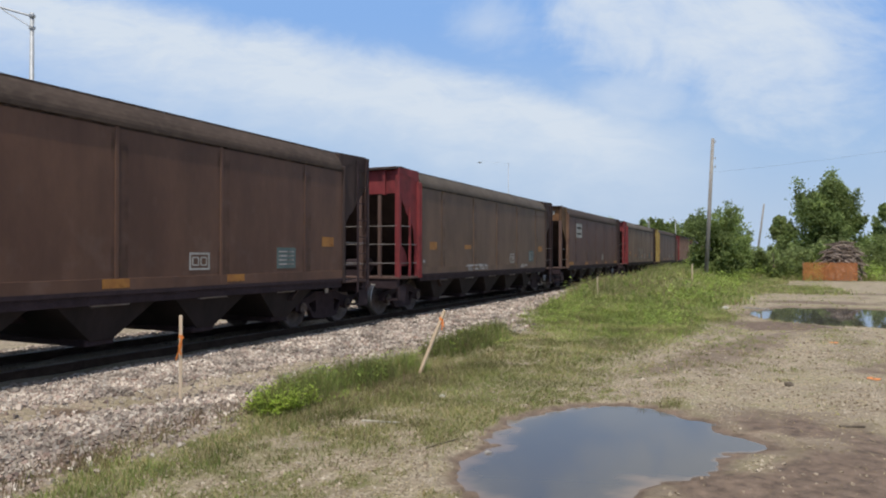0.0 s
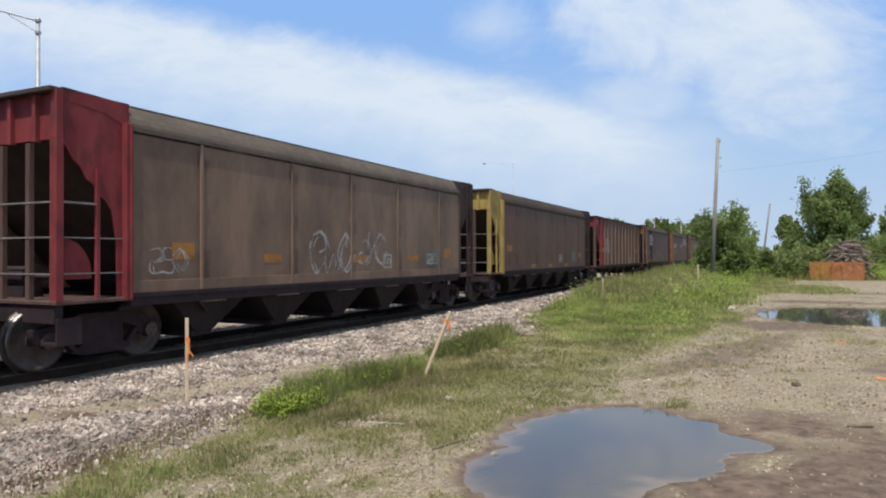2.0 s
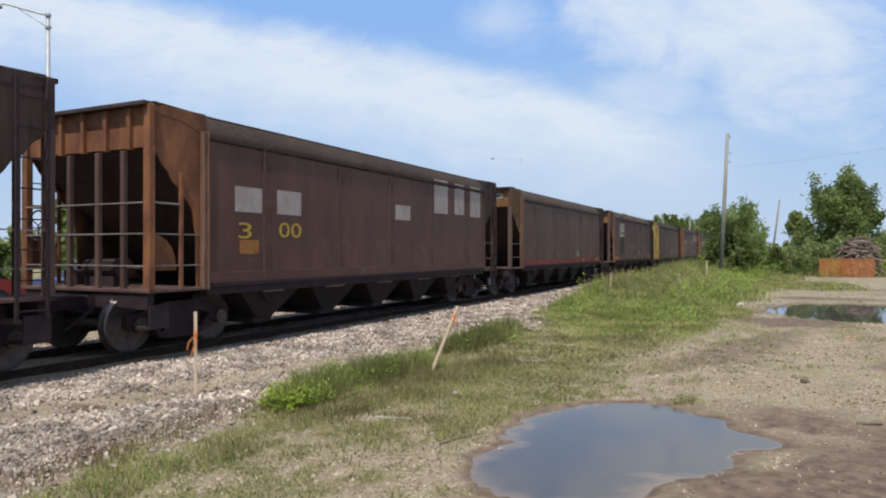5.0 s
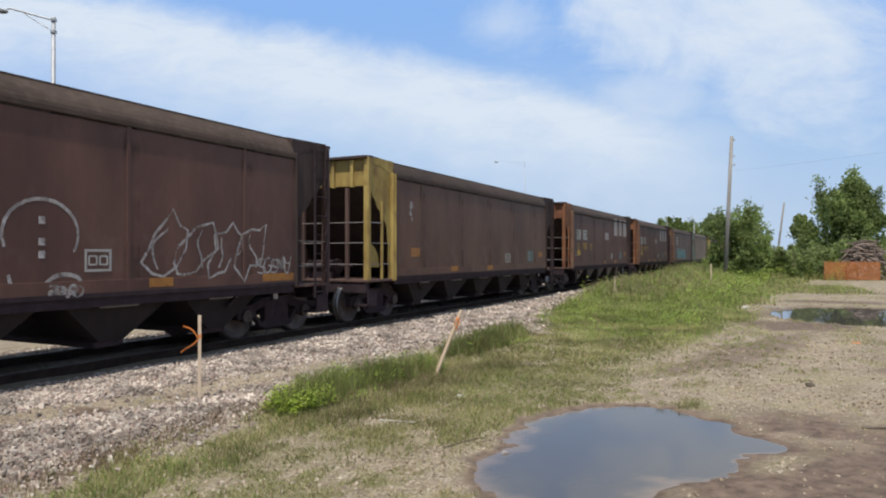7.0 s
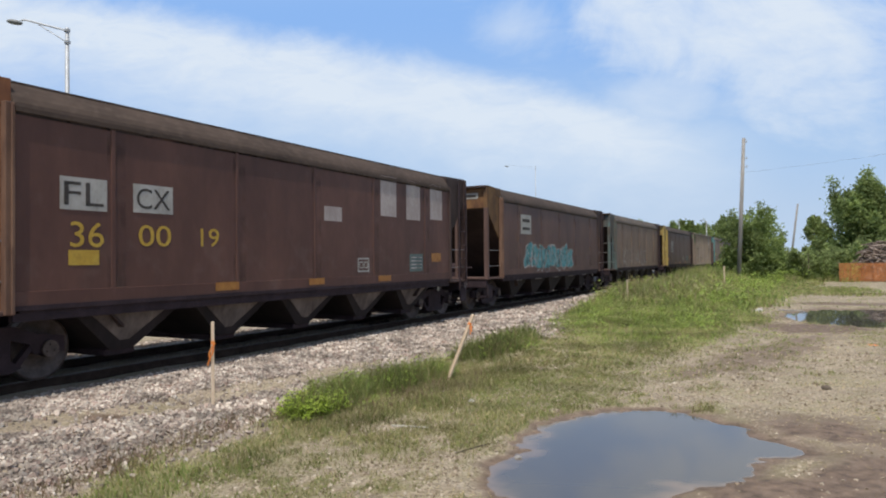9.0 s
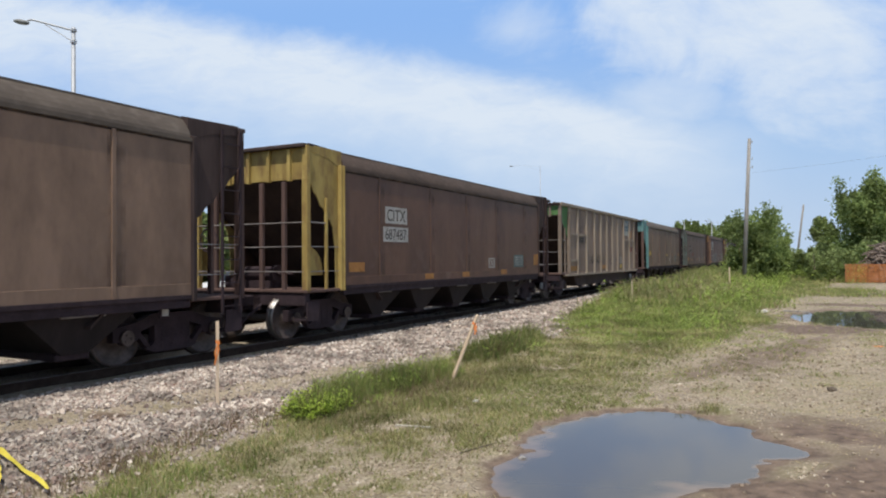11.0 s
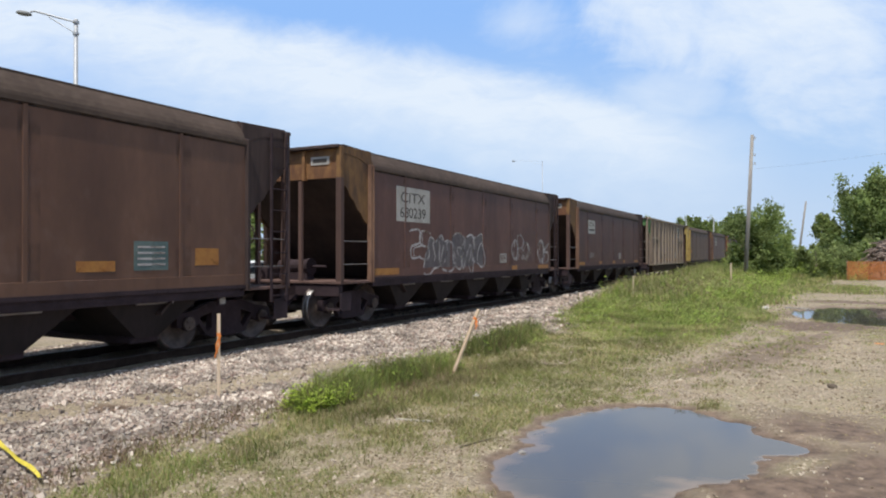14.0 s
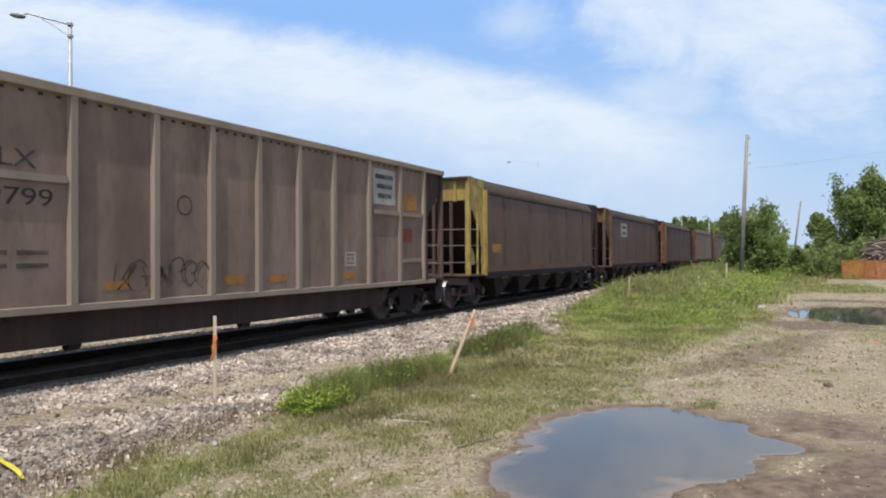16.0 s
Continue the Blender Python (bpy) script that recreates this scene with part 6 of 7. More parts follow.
def pebbles(name, spots, mat, label, seed):
    """Many broken stones in one mesh: each a bent box."""
    rnd = np.random.RandomState(seed)
    n = len(spots)
    spots = np.array(spots)
    cube = np.array([(-1, -1, -1), (1, -1, -1), (1, 1, -1), (-1, 1, -1), (-1, -1, 1), (1, -1, 1), (1, 1, 1), (-1, 1, 1)]) * 0.5
    v = cube[None] * (1 + rnd.uniform(-0.42, 0.12, (n, 8, 3)))
    v = v * spots[:, 3][:, None, None] * rnd.uniform(0.65, 1.35, (n, 1, 3)) * np.array([1.2, 1.2, 0.85])
    a = rnd.normal(size=(n, 3, 3))
    q = np.linalg.qr(a)[0]
    v = np.einsum("nij,nkj->nki", q, v) + spots[:, None, :3]
    quads = np.array([(0, 3, 2, 1), (4, 5, 6, 7), (0, 1, 5, 4), (1, 2, 6, 5), (2, 3, 7, 6), (3, 0, 4, 7)])
    f = (quads[None] + 8 * np.arange(n)[:, None, None]).reshape(-1, 4)
    ob = new(name, mesh_from(name, v.reshape(-1, 3).tolist(), f.tolist(), mat))
    return tagged(ob, label, "gravel", kind="stuff")


M_BALLAST = islands("crushed_ballast_stone", [(0.17, 0.136, 0.115), (0.285, 0.236, 0.20), (0.42, 0.36, 0.30), (0.285, 0.205, 0.17), (0.60, 0.53, 0.45), (0.335, 0.285, 0.24)], 0.9, 0.2, 2.0)
# oily stones, their colour also darkened for the shade under the train
M_OILY_SHADED = islands("oily_shaded_ballast_stone", [(0.035, 0.03, 0.028), (0.06, 0.05, 0.046), (0.09, 0.075, 0.07)], 0.8, 0.25)
M_GRAVEL = islands("pale_road_gravel", [(0.13, 0.097, 0.066), (0.29, 0.235, 0.17), (0.40, 0.338, 0.258), (0.33, 0.262, 0.19), (0.50, 0.435, 0.345), (0.20, 0.148, 0.105)], 0.95, 0.15)
BARE = ((-8.3, 3.0, 0.22), (-7.7, 5.3, 0.30), (-7.3, 6.6, 0.42), (-7.2, 7.9, 0.42), (-7.1, 9.6, 0.35), (-6.9, 11.0, 0.2))
rnd = random.Random(5)
spots, oily_shaded = [], []
for y0, y1, dens, s0, s1 in ((2.5, 10, 1150, 0.024, 0.050), (10, 16, 420, 0.034, 0.066), (16, 28, 180, 0.05, 0.09), (28, 60, 75, 0.07, 0.13)):
    for _ in range(int((y1 - y0) * 8.0 * dens)):
        x, y = rnd.uniform(-13.4, -5.4), rnd.uniform(y0, y1)
        ragged = 0.5 * noise.noise((x * 0.8, y * 0.5, 2))
        lo = foot_of_bank(y)
        keep = 1.0 if y < 11 else 1 - 0.75 * step01(-1.2, 0.1, x + ragged - lo)
        if y < 11:   # a strip of bare soil along the foot, then thinner stones down to the growth
            bare = step01(-0.25, 0.35, strip(x, y, *BARE) + 0.9 * ragged + 0.35 * noise.noise((x * 3, y * 3, 8)))
            keep = (1 - 0.97 * bare) * (1 - 0.35 * step01(-7.4, -6.6, x + ragged)) * (1 - 0.8 * step01(-0.4, 0.1, x - lo + ragged))
        if x < -12 and rnd.random() < 0.5 or abs(x - TRACK_X) < 1.2 and rnd.random() < 0.45:
            continue
        if rnd.random() < keep * (1 - 0.8 * verge(x, y)[0]):
            s = rnd.uniform(s0, s1)
            # stones beneath the cars get the shade-darkened colour
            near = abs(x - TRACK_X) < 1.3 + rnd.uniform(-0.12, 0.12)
            (oily_shaded if near else spots).append((x, y, height(x, y) + (-0.03 if near else rnd.uniform(-0.01, 0.02)), s * (0.8 if near else 1)))
for _ in range(40000):   # fine chips between the stones and over the foot of the bank
    x, y = rnd.uniform(-8.6, -5.6), 2.6 + 9 * rnd.random()
    if rnd.random() < (0.9 - 0.6 * step01(-6.6, -5.7, x + 0.5 * noise.noise((x, y * 0.7, 6)))) * (1 - verge(x, y)[0]) * (1 - 0.7 * wetness(x, y)) * (0.12 if strip(x, y, *BARE) + 0.5 * noise.noise((x * 0.8, y * 0.5, 2)) > 0 else 1.0):
        spots.append((x, y, height(x, y), rnd.uniform(0.011, 0.028)))
pebbles("oily_ballast", oily_shaded, M_OILY_SHADED, "oily ballast between the rails, coloured darker for the train's shade", 9)
pebbles("ballast", spots, M_BALLAST, "crushed pinkish-grey ballast stones along the track", 3)
spots = []
for _ in range(75000):
    x, y = rnd.uniform(-7.0, 5.5), 3.6 + 26 * rnd.random() ** 1.7
    w = 0.5 + 0.9 * noise.noise((x * 0.7, y * 0.5, 31))
    if pool(x, y) > 0.03 and rnd.random() < max(0.08, w) * (1 - 0.7 * verge(x, y)[0]) * (1 - 0.85 * wetness(x, y)) ** 2:
        spots.append((x, y, height(x, y), rnd.choice((0.008, 0.009, 0.011, 0.013, 0.016, 0.022)) * (1 + y / 24)))
for _ in range(52000):   # coarser pale chips in drifts
    x, y = rnd.uniform(-5.2, 3.5), 3.4 + 16 * rnd.random() ** 1.6
    w = noise.noise((x * 1.1, y * 0.8, 37)) + 0.7 * noise.noise((x * 3.7, y * 2.9, 38)) + (0.15 if x < -1.5 and y < 7.5 else -0.10)
    if pool(x, y) > 0.04 and rnd.random() < 1.3 * w * (1 - 0.9 * wetness(x, y)):
        spots.append((x, y, height(x, y) + 0.001, rnd.uniform(0.009, 0.022) * (1 + y / 30)))
pebbles("gravel", spots, M_GRAVEL, "loose pale gravel scattered on the dirt road", 4)


# grass -----------------------------------------------------------------------
def blades(name, spots, mat, label, seed, rise=1.0):
    """Grass blades in one mesh: each a bent strip of two quads. spots: x, y, z, length, width."""
    rnd = np.random.RandomState(seed)
    s = np.array(spots)
    n = len(s)
    a = rnd.uniform(0, 2 * np.pi, n)
    side = np.stack([np.cos(a), np.sin(a), np.zeros(n)], 1) * s[:, 4:5] / 2
    b = rnd.uniform(0, 2 * np.pi, n)
    lean = np.stack([np.cos(b), np.sin(b), np.zeros(n)], 1) * (s[:, 3] * rnd.uniform(0.1, 0.65, n) * np.where(s[:, 3] < 0.1, 1.9, 1.0))[:, None]
    up = np.zeros((n, 3))
    up[:, 2] = s[:, 3] * rise
    p = s[:, :3]
    v = np.stack([p - side, p + side, p + up * 0.55 + lean * 0.3 + side * 0.8, p + up * 0.55 + lean * 0.3 - side * 0.8, p + up * 0.95 + lean + side * 0.1, p + up * 0.95 + lean - side * 0.1], 1)
    base = 6 * np.arange(n)[:, None]
    f = np.concatenate([base + np.array([[0, 1, 2, 3]]), base + np.array([[3, 2, 4, 5]])])
    ob = new(name, mesh_from(name, v.reshape(-1, 3).tolist(), f.tolist(), mat))
    return tagged(ob, label, "grass", kind="stuff")


M_GRASS = islands("green_grass_blade", [(0.25, 0.325, 0.09), (0.34, 0.425, 0.115), (0.44, 0.50, 0.165), (0.51, 0.48, 0.22), (0.36, 0.285, 0.155), (0.27, 0.36, 0.094)], 0.75, 0.2, 0.8, 0.45)
M_LUSH = islands("lush_green_blade", [(0.12, 0.175, 0.05), (0.165, 0.235, 0.06), (0.22, 0.29, 0.078), (0.29, 0.33, 0.10), (0.22, 0.17, 0.09)], 0.7, 0.2, 0.8, 0.35)
M_WEED = islands("broad_weed_leaf", [(0.22, 0.315, 0.06), (0.28, 0.38, 0.075), (0.35, 0.43, 0.095), (0.24, 0.33, 0.066)], 0.6, 0.25, 0.6, 0.4)
M_DRY = islands("dry_grass_blade", [(0.44, 0.35, 0.20), (0.55, 0.47, 0.29), (0.42, 0.35, 0.18), (0.35, 0.29, 0.14)], 0.8, 0.2, 0.8, 0.3)
M_TURF = islands("short_verge_grass_blade", [(0.155, 0.175, 0.058), (0.21, 0.235, 0.072), (0.28, 0.295, 0.10), (0.36, 0.32, 0.16), (0.23, 0.165, 0.095), (0.17, 0.20, 0.062)], 0.75, 0.2, 0.8, 0.3)
rnd = random.Random(8)
near, fresh, lush, dry = [], [], [], []
for x0, x1, y0, y1, count, wide in ((-7.0, -1.0, 2.6, 12, 125000, 0.0065), (-7.4, 0.5, 12, 26, 105000, 0.012), (-8.2, 4.0, 26, 66, 64000, 0.03), (0.2, 4.0, 9.5, 26, 16000, 0.012), (4, 14, 14, 66, 12000, 0.03), (-8, 16, 62, 110, 16000, 0.08), (-30, -13.5, 4, 90, 9000, 0.06)):
    for _ in range(count):
        x, y = rnd.uniform(x0, x1), rnd.uniform(y0, y1)
        d, h, g = verge(x, y)
        if rnd.random() < d:
            bl = (x, y, height(x, y) - 0.01, h * rnd.uniform(0.5, 1.25), wide * rnd.uniform(0.6, 1.4))
            q = rnd.random()
            (dry if q < 0.34 - 0.36 * g + 0.45 * noise.noise((x * 0.7, y * 0.5, 9)) else lush if q > 1.25 - 0.85 * g else near if y < 15 + 2 * rnd.random() else fresh).append(bl)
blades("grass", fresh, M_GRASS, "yellow-green grass and weeds along the verge", 1)
blades("short_grass", near, M_TURF, "short olive-green grass on the verge", 7)
blades("lush_grass", lush, M_LUSH, "lush green grass in clumps beside the ballast", 5)
blades("dry_grass", dry, M_DRY, "dry straw-coloured grass among the green", 2)


M_STEM = islands("brown_dead_stem", [(0.17, 0.11, 0.075), (0.24, 0.16, 0.11), (0.13, 0.10, 0.06), (0.15, 0.15, 0.06)], 0.85, 0.15)
stems = []
for _ in range(16000):
    x, y = rnd.uniform(-6.6, -4.4), rnd.uniform(3.0, 11.0)
    w = strip(x, y, (-5.75, 3.2, 0.42), (-5.85, 5.0, 0.40), (-5.8, 6.6, 0.40), (-5.1, 8.0, 0.7), (-4.9, 10.5, 0.6)) + 0.6 * noise.noise((x * 2.2, y * 1.7, 23))
    if rnd.random() < 0.75 * w:
        stems.append((x, y, height(x, y) - 0.01, rnd.uniform(0.05, 0.16), 0.006))
blades("dead_stems", stems, M_STEM, "brown dead stems at the edge of the grass", 16)


# straw and withered stalks that lie on the road
straw = []
for _ in range(42000):
    x, y = rnd.uniform(-5.5, 4.0), 3.4 + 24 * rnd.random() ** 1.5
    w = 0.45 + 0.9 * noise.noise((x * 0.55, y * 0.4, 41)) + 0.4 * noise.noise((x * 2.1, y * 1.6, 43))
    if pool(x, y) > 0.10 and rnd.random() < w * (1 - 0.8 * wetness(x, y)):
        straw.append((x, y, height(x, y) + 0.003, rnd.uniform(0.05, 0.13), 0.006 * (1 + y / 12)))
blades("straw", straw, M_DRY, "withered straw lying on the dirt road", 12, 0.16)


# broad-leaved weeds
def weeds(name, spots, mat, label, seed):
    """Leafy stalks in one mesh: folded leaves up each stalk. spots: x, y, z, height, leaf length."""
    g = np.random.RandomState(seed)
    v, f = [], []
    for x, y, z, h, lf in spots:
        for k in range(9):
            a, u = g.uniform(0, 6.28), g.uniform(0.15, 1.0)
            p = np.array((x, y, z + h * u)) + np.array((math.cos(a), math.sin(a), 0)) * h * 0.12
            d = np.array((math.cos(a), math.sin(a), g.uniform(-0.2, 0.7))) * lf * g.uniform(0.7, 1.3) * (1.15 - 0.5 * u)
            s = np.array((-math.sin(a), math.cos(a), g.uniform(-0.3, 0.3))) * lf * 0.3
            n = len(v)
            v += [p, p + d * 0.5 + s, p + d, p + d * 0.5 - s]
            f.append((n, n + 1, n + 2, n + 3))
    ob = new(name, mesh_from(name, [tuple(q) for q in v], f, mat))
    return tagged(ob, label, "weeds", kind="stuff")


rnd = random.Random(21)
spots = []
for x0, x1, y0, y1, count, h0, h1, lf in ((-5.95, -5.25, 6.6, 7.5, 300, 0.14, 0.30, 0.05), (-6.2, -5.1, 7.5, 10.6, 160, 0.15, 0.36, 0.05), (-6.4, -5.0, 11.6, 16.2, 200, 0.15, 0.40, 0.06), (-7.6, -1.5, 17, 32, 2400, 0.15, 0.46, 0.075), (-7.8, -1.0, 28, 64, 1700, 0.3, 0.95, 0.13), (-8, 14, 60, 80, 1500, 0.5, 1.6, 0.28)):
    for _ in range(count):
        x, y = rnd.uniform(x0, x1), rnd.uniform(y0, y1)
        d, h, g = verge(x, y)
        if rnd.random() < d * g * (0.4 + 1.6 * max(0, noise.noise((x * 0.6, y * 0.35, 17)) + 0.25)) * (2.2 if y < 7.5 else 1.0):
            spots.append((x, y, height(x, y), rnd.uniform(h0, h1) * (0.5 if h < 0.12 else 1), lf * rnd.uniform(0.7, 1.3)))
M_WEED_LIGHT = islands("light_weed_leaf", [(0.34, 0.46, 0.07), (0.42, 0.54, 0.09), (0.50, 0.60, 0.12)], 0.6, 0.25, 0.0, 0.5)
weeds("weeds", [q for q in spots if q[1] > 7.5], M_WEED, "leafy green weeds among the grass", 3)
weeds("light_weeds", [q for q in spots if q[1] <= 7.5], M_WEED_LIGHT, "bright yellow-green leafy weeds at the edge of the ballast", 4)
seeds = []
for _ in range(4200):
    x, y = rnd.uniform(-7.8, -2.0), rnd.uniform(24, 50)
    d, h, g = verge(x, y)
    if h > 0.4 and rnd.random() < d:
        seeds.append((x, y, height(x, y), h * rnd.uniform(1.0, 1.5), 0.02))
blades("seed_heads", seeds, M_DRY, "tan seed stalks over the tall grass", 6)


# trees and bushes ---------------------------------------------------------------
M_BARK = surface("grey_brown_bark", (0.09, 0.07, 0.05), (0.16, 0.13, 0.10), 0.95, 0, 5, 40, (1, 1, 0.2), 0.6)
M_LEAF = islands("tree_leaf", [(0.145, 0.20, 0.068), (0.22, 0.285, 0.092), (0.30, 0.365, 0.125), (0.175, 0.235, 0.08)], 0.6, 0.3, 0.35, 0.45)
M_LEAF2 = islands("bush_leaf", [(0.17, 0.225, 0.08), (0.24, 0.295, 0.105), (0.315, 0.37, 0.135), (0.195, 0.25, 0.09)], 0.6, 0.3, 0.5, 0.45)


def tree(name, label, x, y, z, tall, wide, trunk, leaves, leaf, seed, mat, category="tree", lumps=26, low=0.2, spire=0.8):
    rnd = random.Random(seed)
    t = thing(name, label, category, m=pose(x, y, z))
    bm = bmesh.new()
    rod(bm, (0, 0, -0.3), (0.1, 0, tall * 0.45), trunk, 10, trunk * 0.6)
    rod(bm, (0.1, 0, tall * 0.45), (0, 0.1, tall * 0.85), trunk * 0.6, 8, trunk * 0.15)
    cores, mid = [], Vector((0, 0, tall * (0.35 + low / 2)))
    for k in range(lumps):
        a, u = rnd.uniform(0, 2 * math.pi), rnd.uniform(low, 0.97)
        lobe = 0.85 + 0.45 * noise.noise((math.cos(a) * 1.3 + seed, math.sin(a) * 1.3, u * 2.6))
        r = wide / 2 * math.sqrt(max(0.05, 1 - (abs(u - 0.42) / 0.62) ** 2)) * rnd.uniform(0.25, 1.0) * lobe
        c = Vector((r * math.cos(a), r * math.sin(a), tall * u * (0.9 + 0.25 * noise.noise((a * 1.5, seed, 0.5)))))
        cores.append((c, wide * rnd.uniform(0.06, 0.13)))
        if k % 2 == 0:
            rod(bm, (0, 0, max(0.2, tall * u * 0.6)), c, trunk * 0.28, 6, trunk * 0.06)
    part("trunk", bm, M_BARK, t, "", True)
    g = np.random.RandomState(seed)
    per = leaves // lumps
    pos = []
    for c, r in cores:
        # a spray of leaves that runs outwards and up from its twig, denser at the twig
        out = np.array((c - mid).normalized()) + np.array((0, 0, 0.35 * spire))
        reach = g.uniform(0, 1, (per, 1)) ** 1.3
        pos.append(np.array(c) + g.normal(size=(per, 3)) * r * (0.75 - 0.5 * reach) + out * r * (2.4 * reach - 0.5))
    pos = np.concatenate(pos)
    n = len(pos)
    q = np.linalg.qr(g.normal(size=(n, 3, 3)))[0]
    s = leaf * g.uniform(0.6, 1.4, (n, 1))
    e1, e2 = q[:, :, 0] * s, q[:, :, 1] * s * 0.6
    bend = q[:, :, 2] * s * 0.25
    v = np.stack([pos - e1, pos - e2 + bend, pos + e1, pos + e2 + bend], 1).reshape(-1, 3)
    f = (4 * np.arange(n)[:, None] + np.arange(4)[None]).tolist()
    fit("crown", mesh_from("crown", v.tolist(), f, mat), t)
    return t


tree("bush", "leafy green bush round the foot of the utility pole", -3.15, 56, 0.3, 4.5, 5.0, 0.12, 18000, 0.10, 3, M_LEAF, "bush", 80, 0.03)
tree("bush", "low green bush in the tall grass", -3.9, 60, 0.3, 2.2, 2.4, 0.08, 3500, 0.10, 13, M_LEAF2, "bush", 20, 0.05)
tree("bush", "low green bush in the tall grass", 0.6, 62, 0.2, 2.4, 4.5, 0.08, 5000, 0.10, 14, M_LEAF2, "bush", 20, 0.05)
tree("tree", "tall dark green tree with an uneven crown", 6.0, 82, 0, 9.0, 8.0, 0.35, 36000, 0.14, 5, M_LEAF, "tree", 70, 0.06, 1.5)
tree("tree", "slender green tree beside a taller one", 1.7, 84, 0, 7.0, 3.4, 0.16, 7000, 0.14, 6, M_LEAF2, "tree", 22, 0.1)
tree("tree", "distant dark green tree", 13.5, 96, 0, 7.0, 6.0, 0.2, 4200, 0.26, 7, M_LEAF, "tree", 26, 0.1)
for k, (x, y, h, w) in enumerate(((1.5, 72, 2.8, 5), (4.5, 74, 3.0, 5), (8.5, 78, 3.0, 6), (12, 80, 3.2, 6), (-1.5, 78, 2.8, 4), (16, 84, 3.4, 7))):
    tree("bush", "dense green shrub behind the orange fence", x, y, 0, h, w, 0.08, 5500, 0.13, 20 + k, M_LEAF2, "bush", 20, 0.05)
for k in range(11):
    x, y = -34 + 2.7 * k, 150 + 6 * math.sin(k * 2.1)
    tree("tree", "distant green tree in a row beyond the track", x, y, 0, 8.6 + 0.9 * math.sin(k * 1.7), 9, 0.3, 5500, 0.26, 40 + k, M_LEAF, "tree", 22, 0.05)
for k in range(9):
    tree("tree", "green tree beyond the far side of the track", -58 + 4.5 * (k % 3), 18 + 9 * k, 0, 7.5 + 1.5 * math.sin(k * 2.3), 7.5, 0.28, 2600, 0.36, 60 + k, M_LEAF, "tree", 22, 0.05)

for k in range(16):
    tree("bush", "green shrub in a hedge beyond the far road", -33 - 1.5 * math.sin(k * 1.9), 4 + 4.2 * k, 0, 4.2 + 1.3 * math.sin(k * 2.7), 5.0, 0.10, 3000, 0.22, 80 + k, M_LEAF if k % 3 else M_LEAF2, "bush", 18, 0.05)
M_ASPHALT = surface("grey_asphalt", (0.05, 0.05, 0.05), (0.085, 0.083, 0.08), 0.9, 0, 1.5, 40, (1, 1, 1), 0.3, space="World")
bm = bmesh.new()
bx(bm, -29.0, -20.5, -40, 160, 0.16, 0.20)
tagged(part("road", bm, M_ASPHALT, None), "grey asphalt road beyond the railway track", "road", kind="structure")
M_GLASS = surface("dark_car_glass", (0.02, 0.025, 0.03), (0.03, 0.035, 0.04), 0.08, 0, 3, 20, (1, 1, 1), 0, spec=0.6)
M_TYRE = surface("black_rubber", (0.02, 0.02, 0.02), (0.035, 0.035, 0.035), 0.85)
PAINTS = {"blue": (0.03, 0.045, 0.12), "red": (0.30, 0.04, 0.04), "white": (0.62, 0.62, 0.60)}


M_GALV = surface("galvanised_steel", (0.36, 0.375, 0.39), (0.46, 0.475, 0.49), 0.55, 0.3, 3, 30)
def parked_car(colour, x, y):
    paint = surface(f"{colour}_car_paint", PAINTS[colour], tuple(c * 1.1 for c in PAINTS[colour]), 0.3, 0, 2, 40, (1, 1, 1), 0, spec=0.5)
    t = thing("parked_car", f"{colour} parked car on the far road", "car", "parked cars", pose(x, y, 0.20))
    bm = bmesh.new()
    prism(bm, [(-2.2, 0.32), (-2.25, 0.62), (-2.1, 0.84), (-1.1, 0.92), (1.6, 0.94), (2.15, 0.86), (2.25, 0.6), (2.2, 0.32)], "x", -0.88, 0.88)
    part("body", bm, paint, t)
    bm = bmesh.new()
    prism(bm, [(-1.2, 0.91), (-0.45, 1.40), (1.0, 1.43), (1.75, 0.93)], "x", -0.76, 0.76)
    part("cabin", bm, M_GLASS, t, "dark glass cabin")
    bm = bmesh.new()
    prism(bm, [(-0.5, 1.40), (-0.4, 1.46), (0.95, 1.49), (1.05, 1.42)], "x", -0.72, 0.72)
    part("roof", bm, paint, t)
    for sx in (-1, 1):
        for sy in (-1.4, 1.35):
            bm = bmesh.new()
            rod(bm, (sx * 0.70, sy, 0.32), (sx * 0.90, sy, 0.32), 0.32, 18)
            w = part("wheel", bm, M_TYRE, t)
            bm = bmesh.new()
            rod(bm, (sx * 0.90, sy, 0.32), (sx * 0.915, sy, 0.32), 0.19, 14)
            part("rim", bm, M_GALV, w)


parked_car("blue", -22.2, 17.0)
parked_car("red", -22.3, 11.6)
parked_car("white", -22.2, 23.5)

# poles, stakes, fence, pile -------------------------------------------------------
M_POLE = surface("weathered_pole_wood", (0.22, 0.205, 0.19), (0.33, 0.31, 0.285), 0.95, 0, 3, 30, (3, 3, 0.3), 0.3)
M_LATH = surface("pale_lath_wood", (0.60, 0.46, 0.32), (0.72, 0.58, 0.43), 0.85, 0, 4, 40, (4, 4, 0.5), 0.2, (0.40, 0.28, 0.18))
M_FLAG = surface("orange_survey_ribbon", (0.75, 0.22, 0.05), (0.82, 0.28, 0.07), 0.5, 0, 6, 40, (1, 1, 1), 0.1, (0.6, 0.16, 0.04))
M_FENCE = surface("orange_plastic_mesh", (0.46, 0.165, 0.055), (0.56, 0.22, 0.075), 0.6, 0, 3, 20, (1, 1, 1), 0.1, (0.34, 0.11, 0.04))
M_DEBRIS = surface("grey_brown_scrap_wood", (0.17, 0.125, 0.10), (0.30, 0.24, 0.20), 0.9, 0, 3, 20, (1, 1, 1), 0.3, vary=0.35)
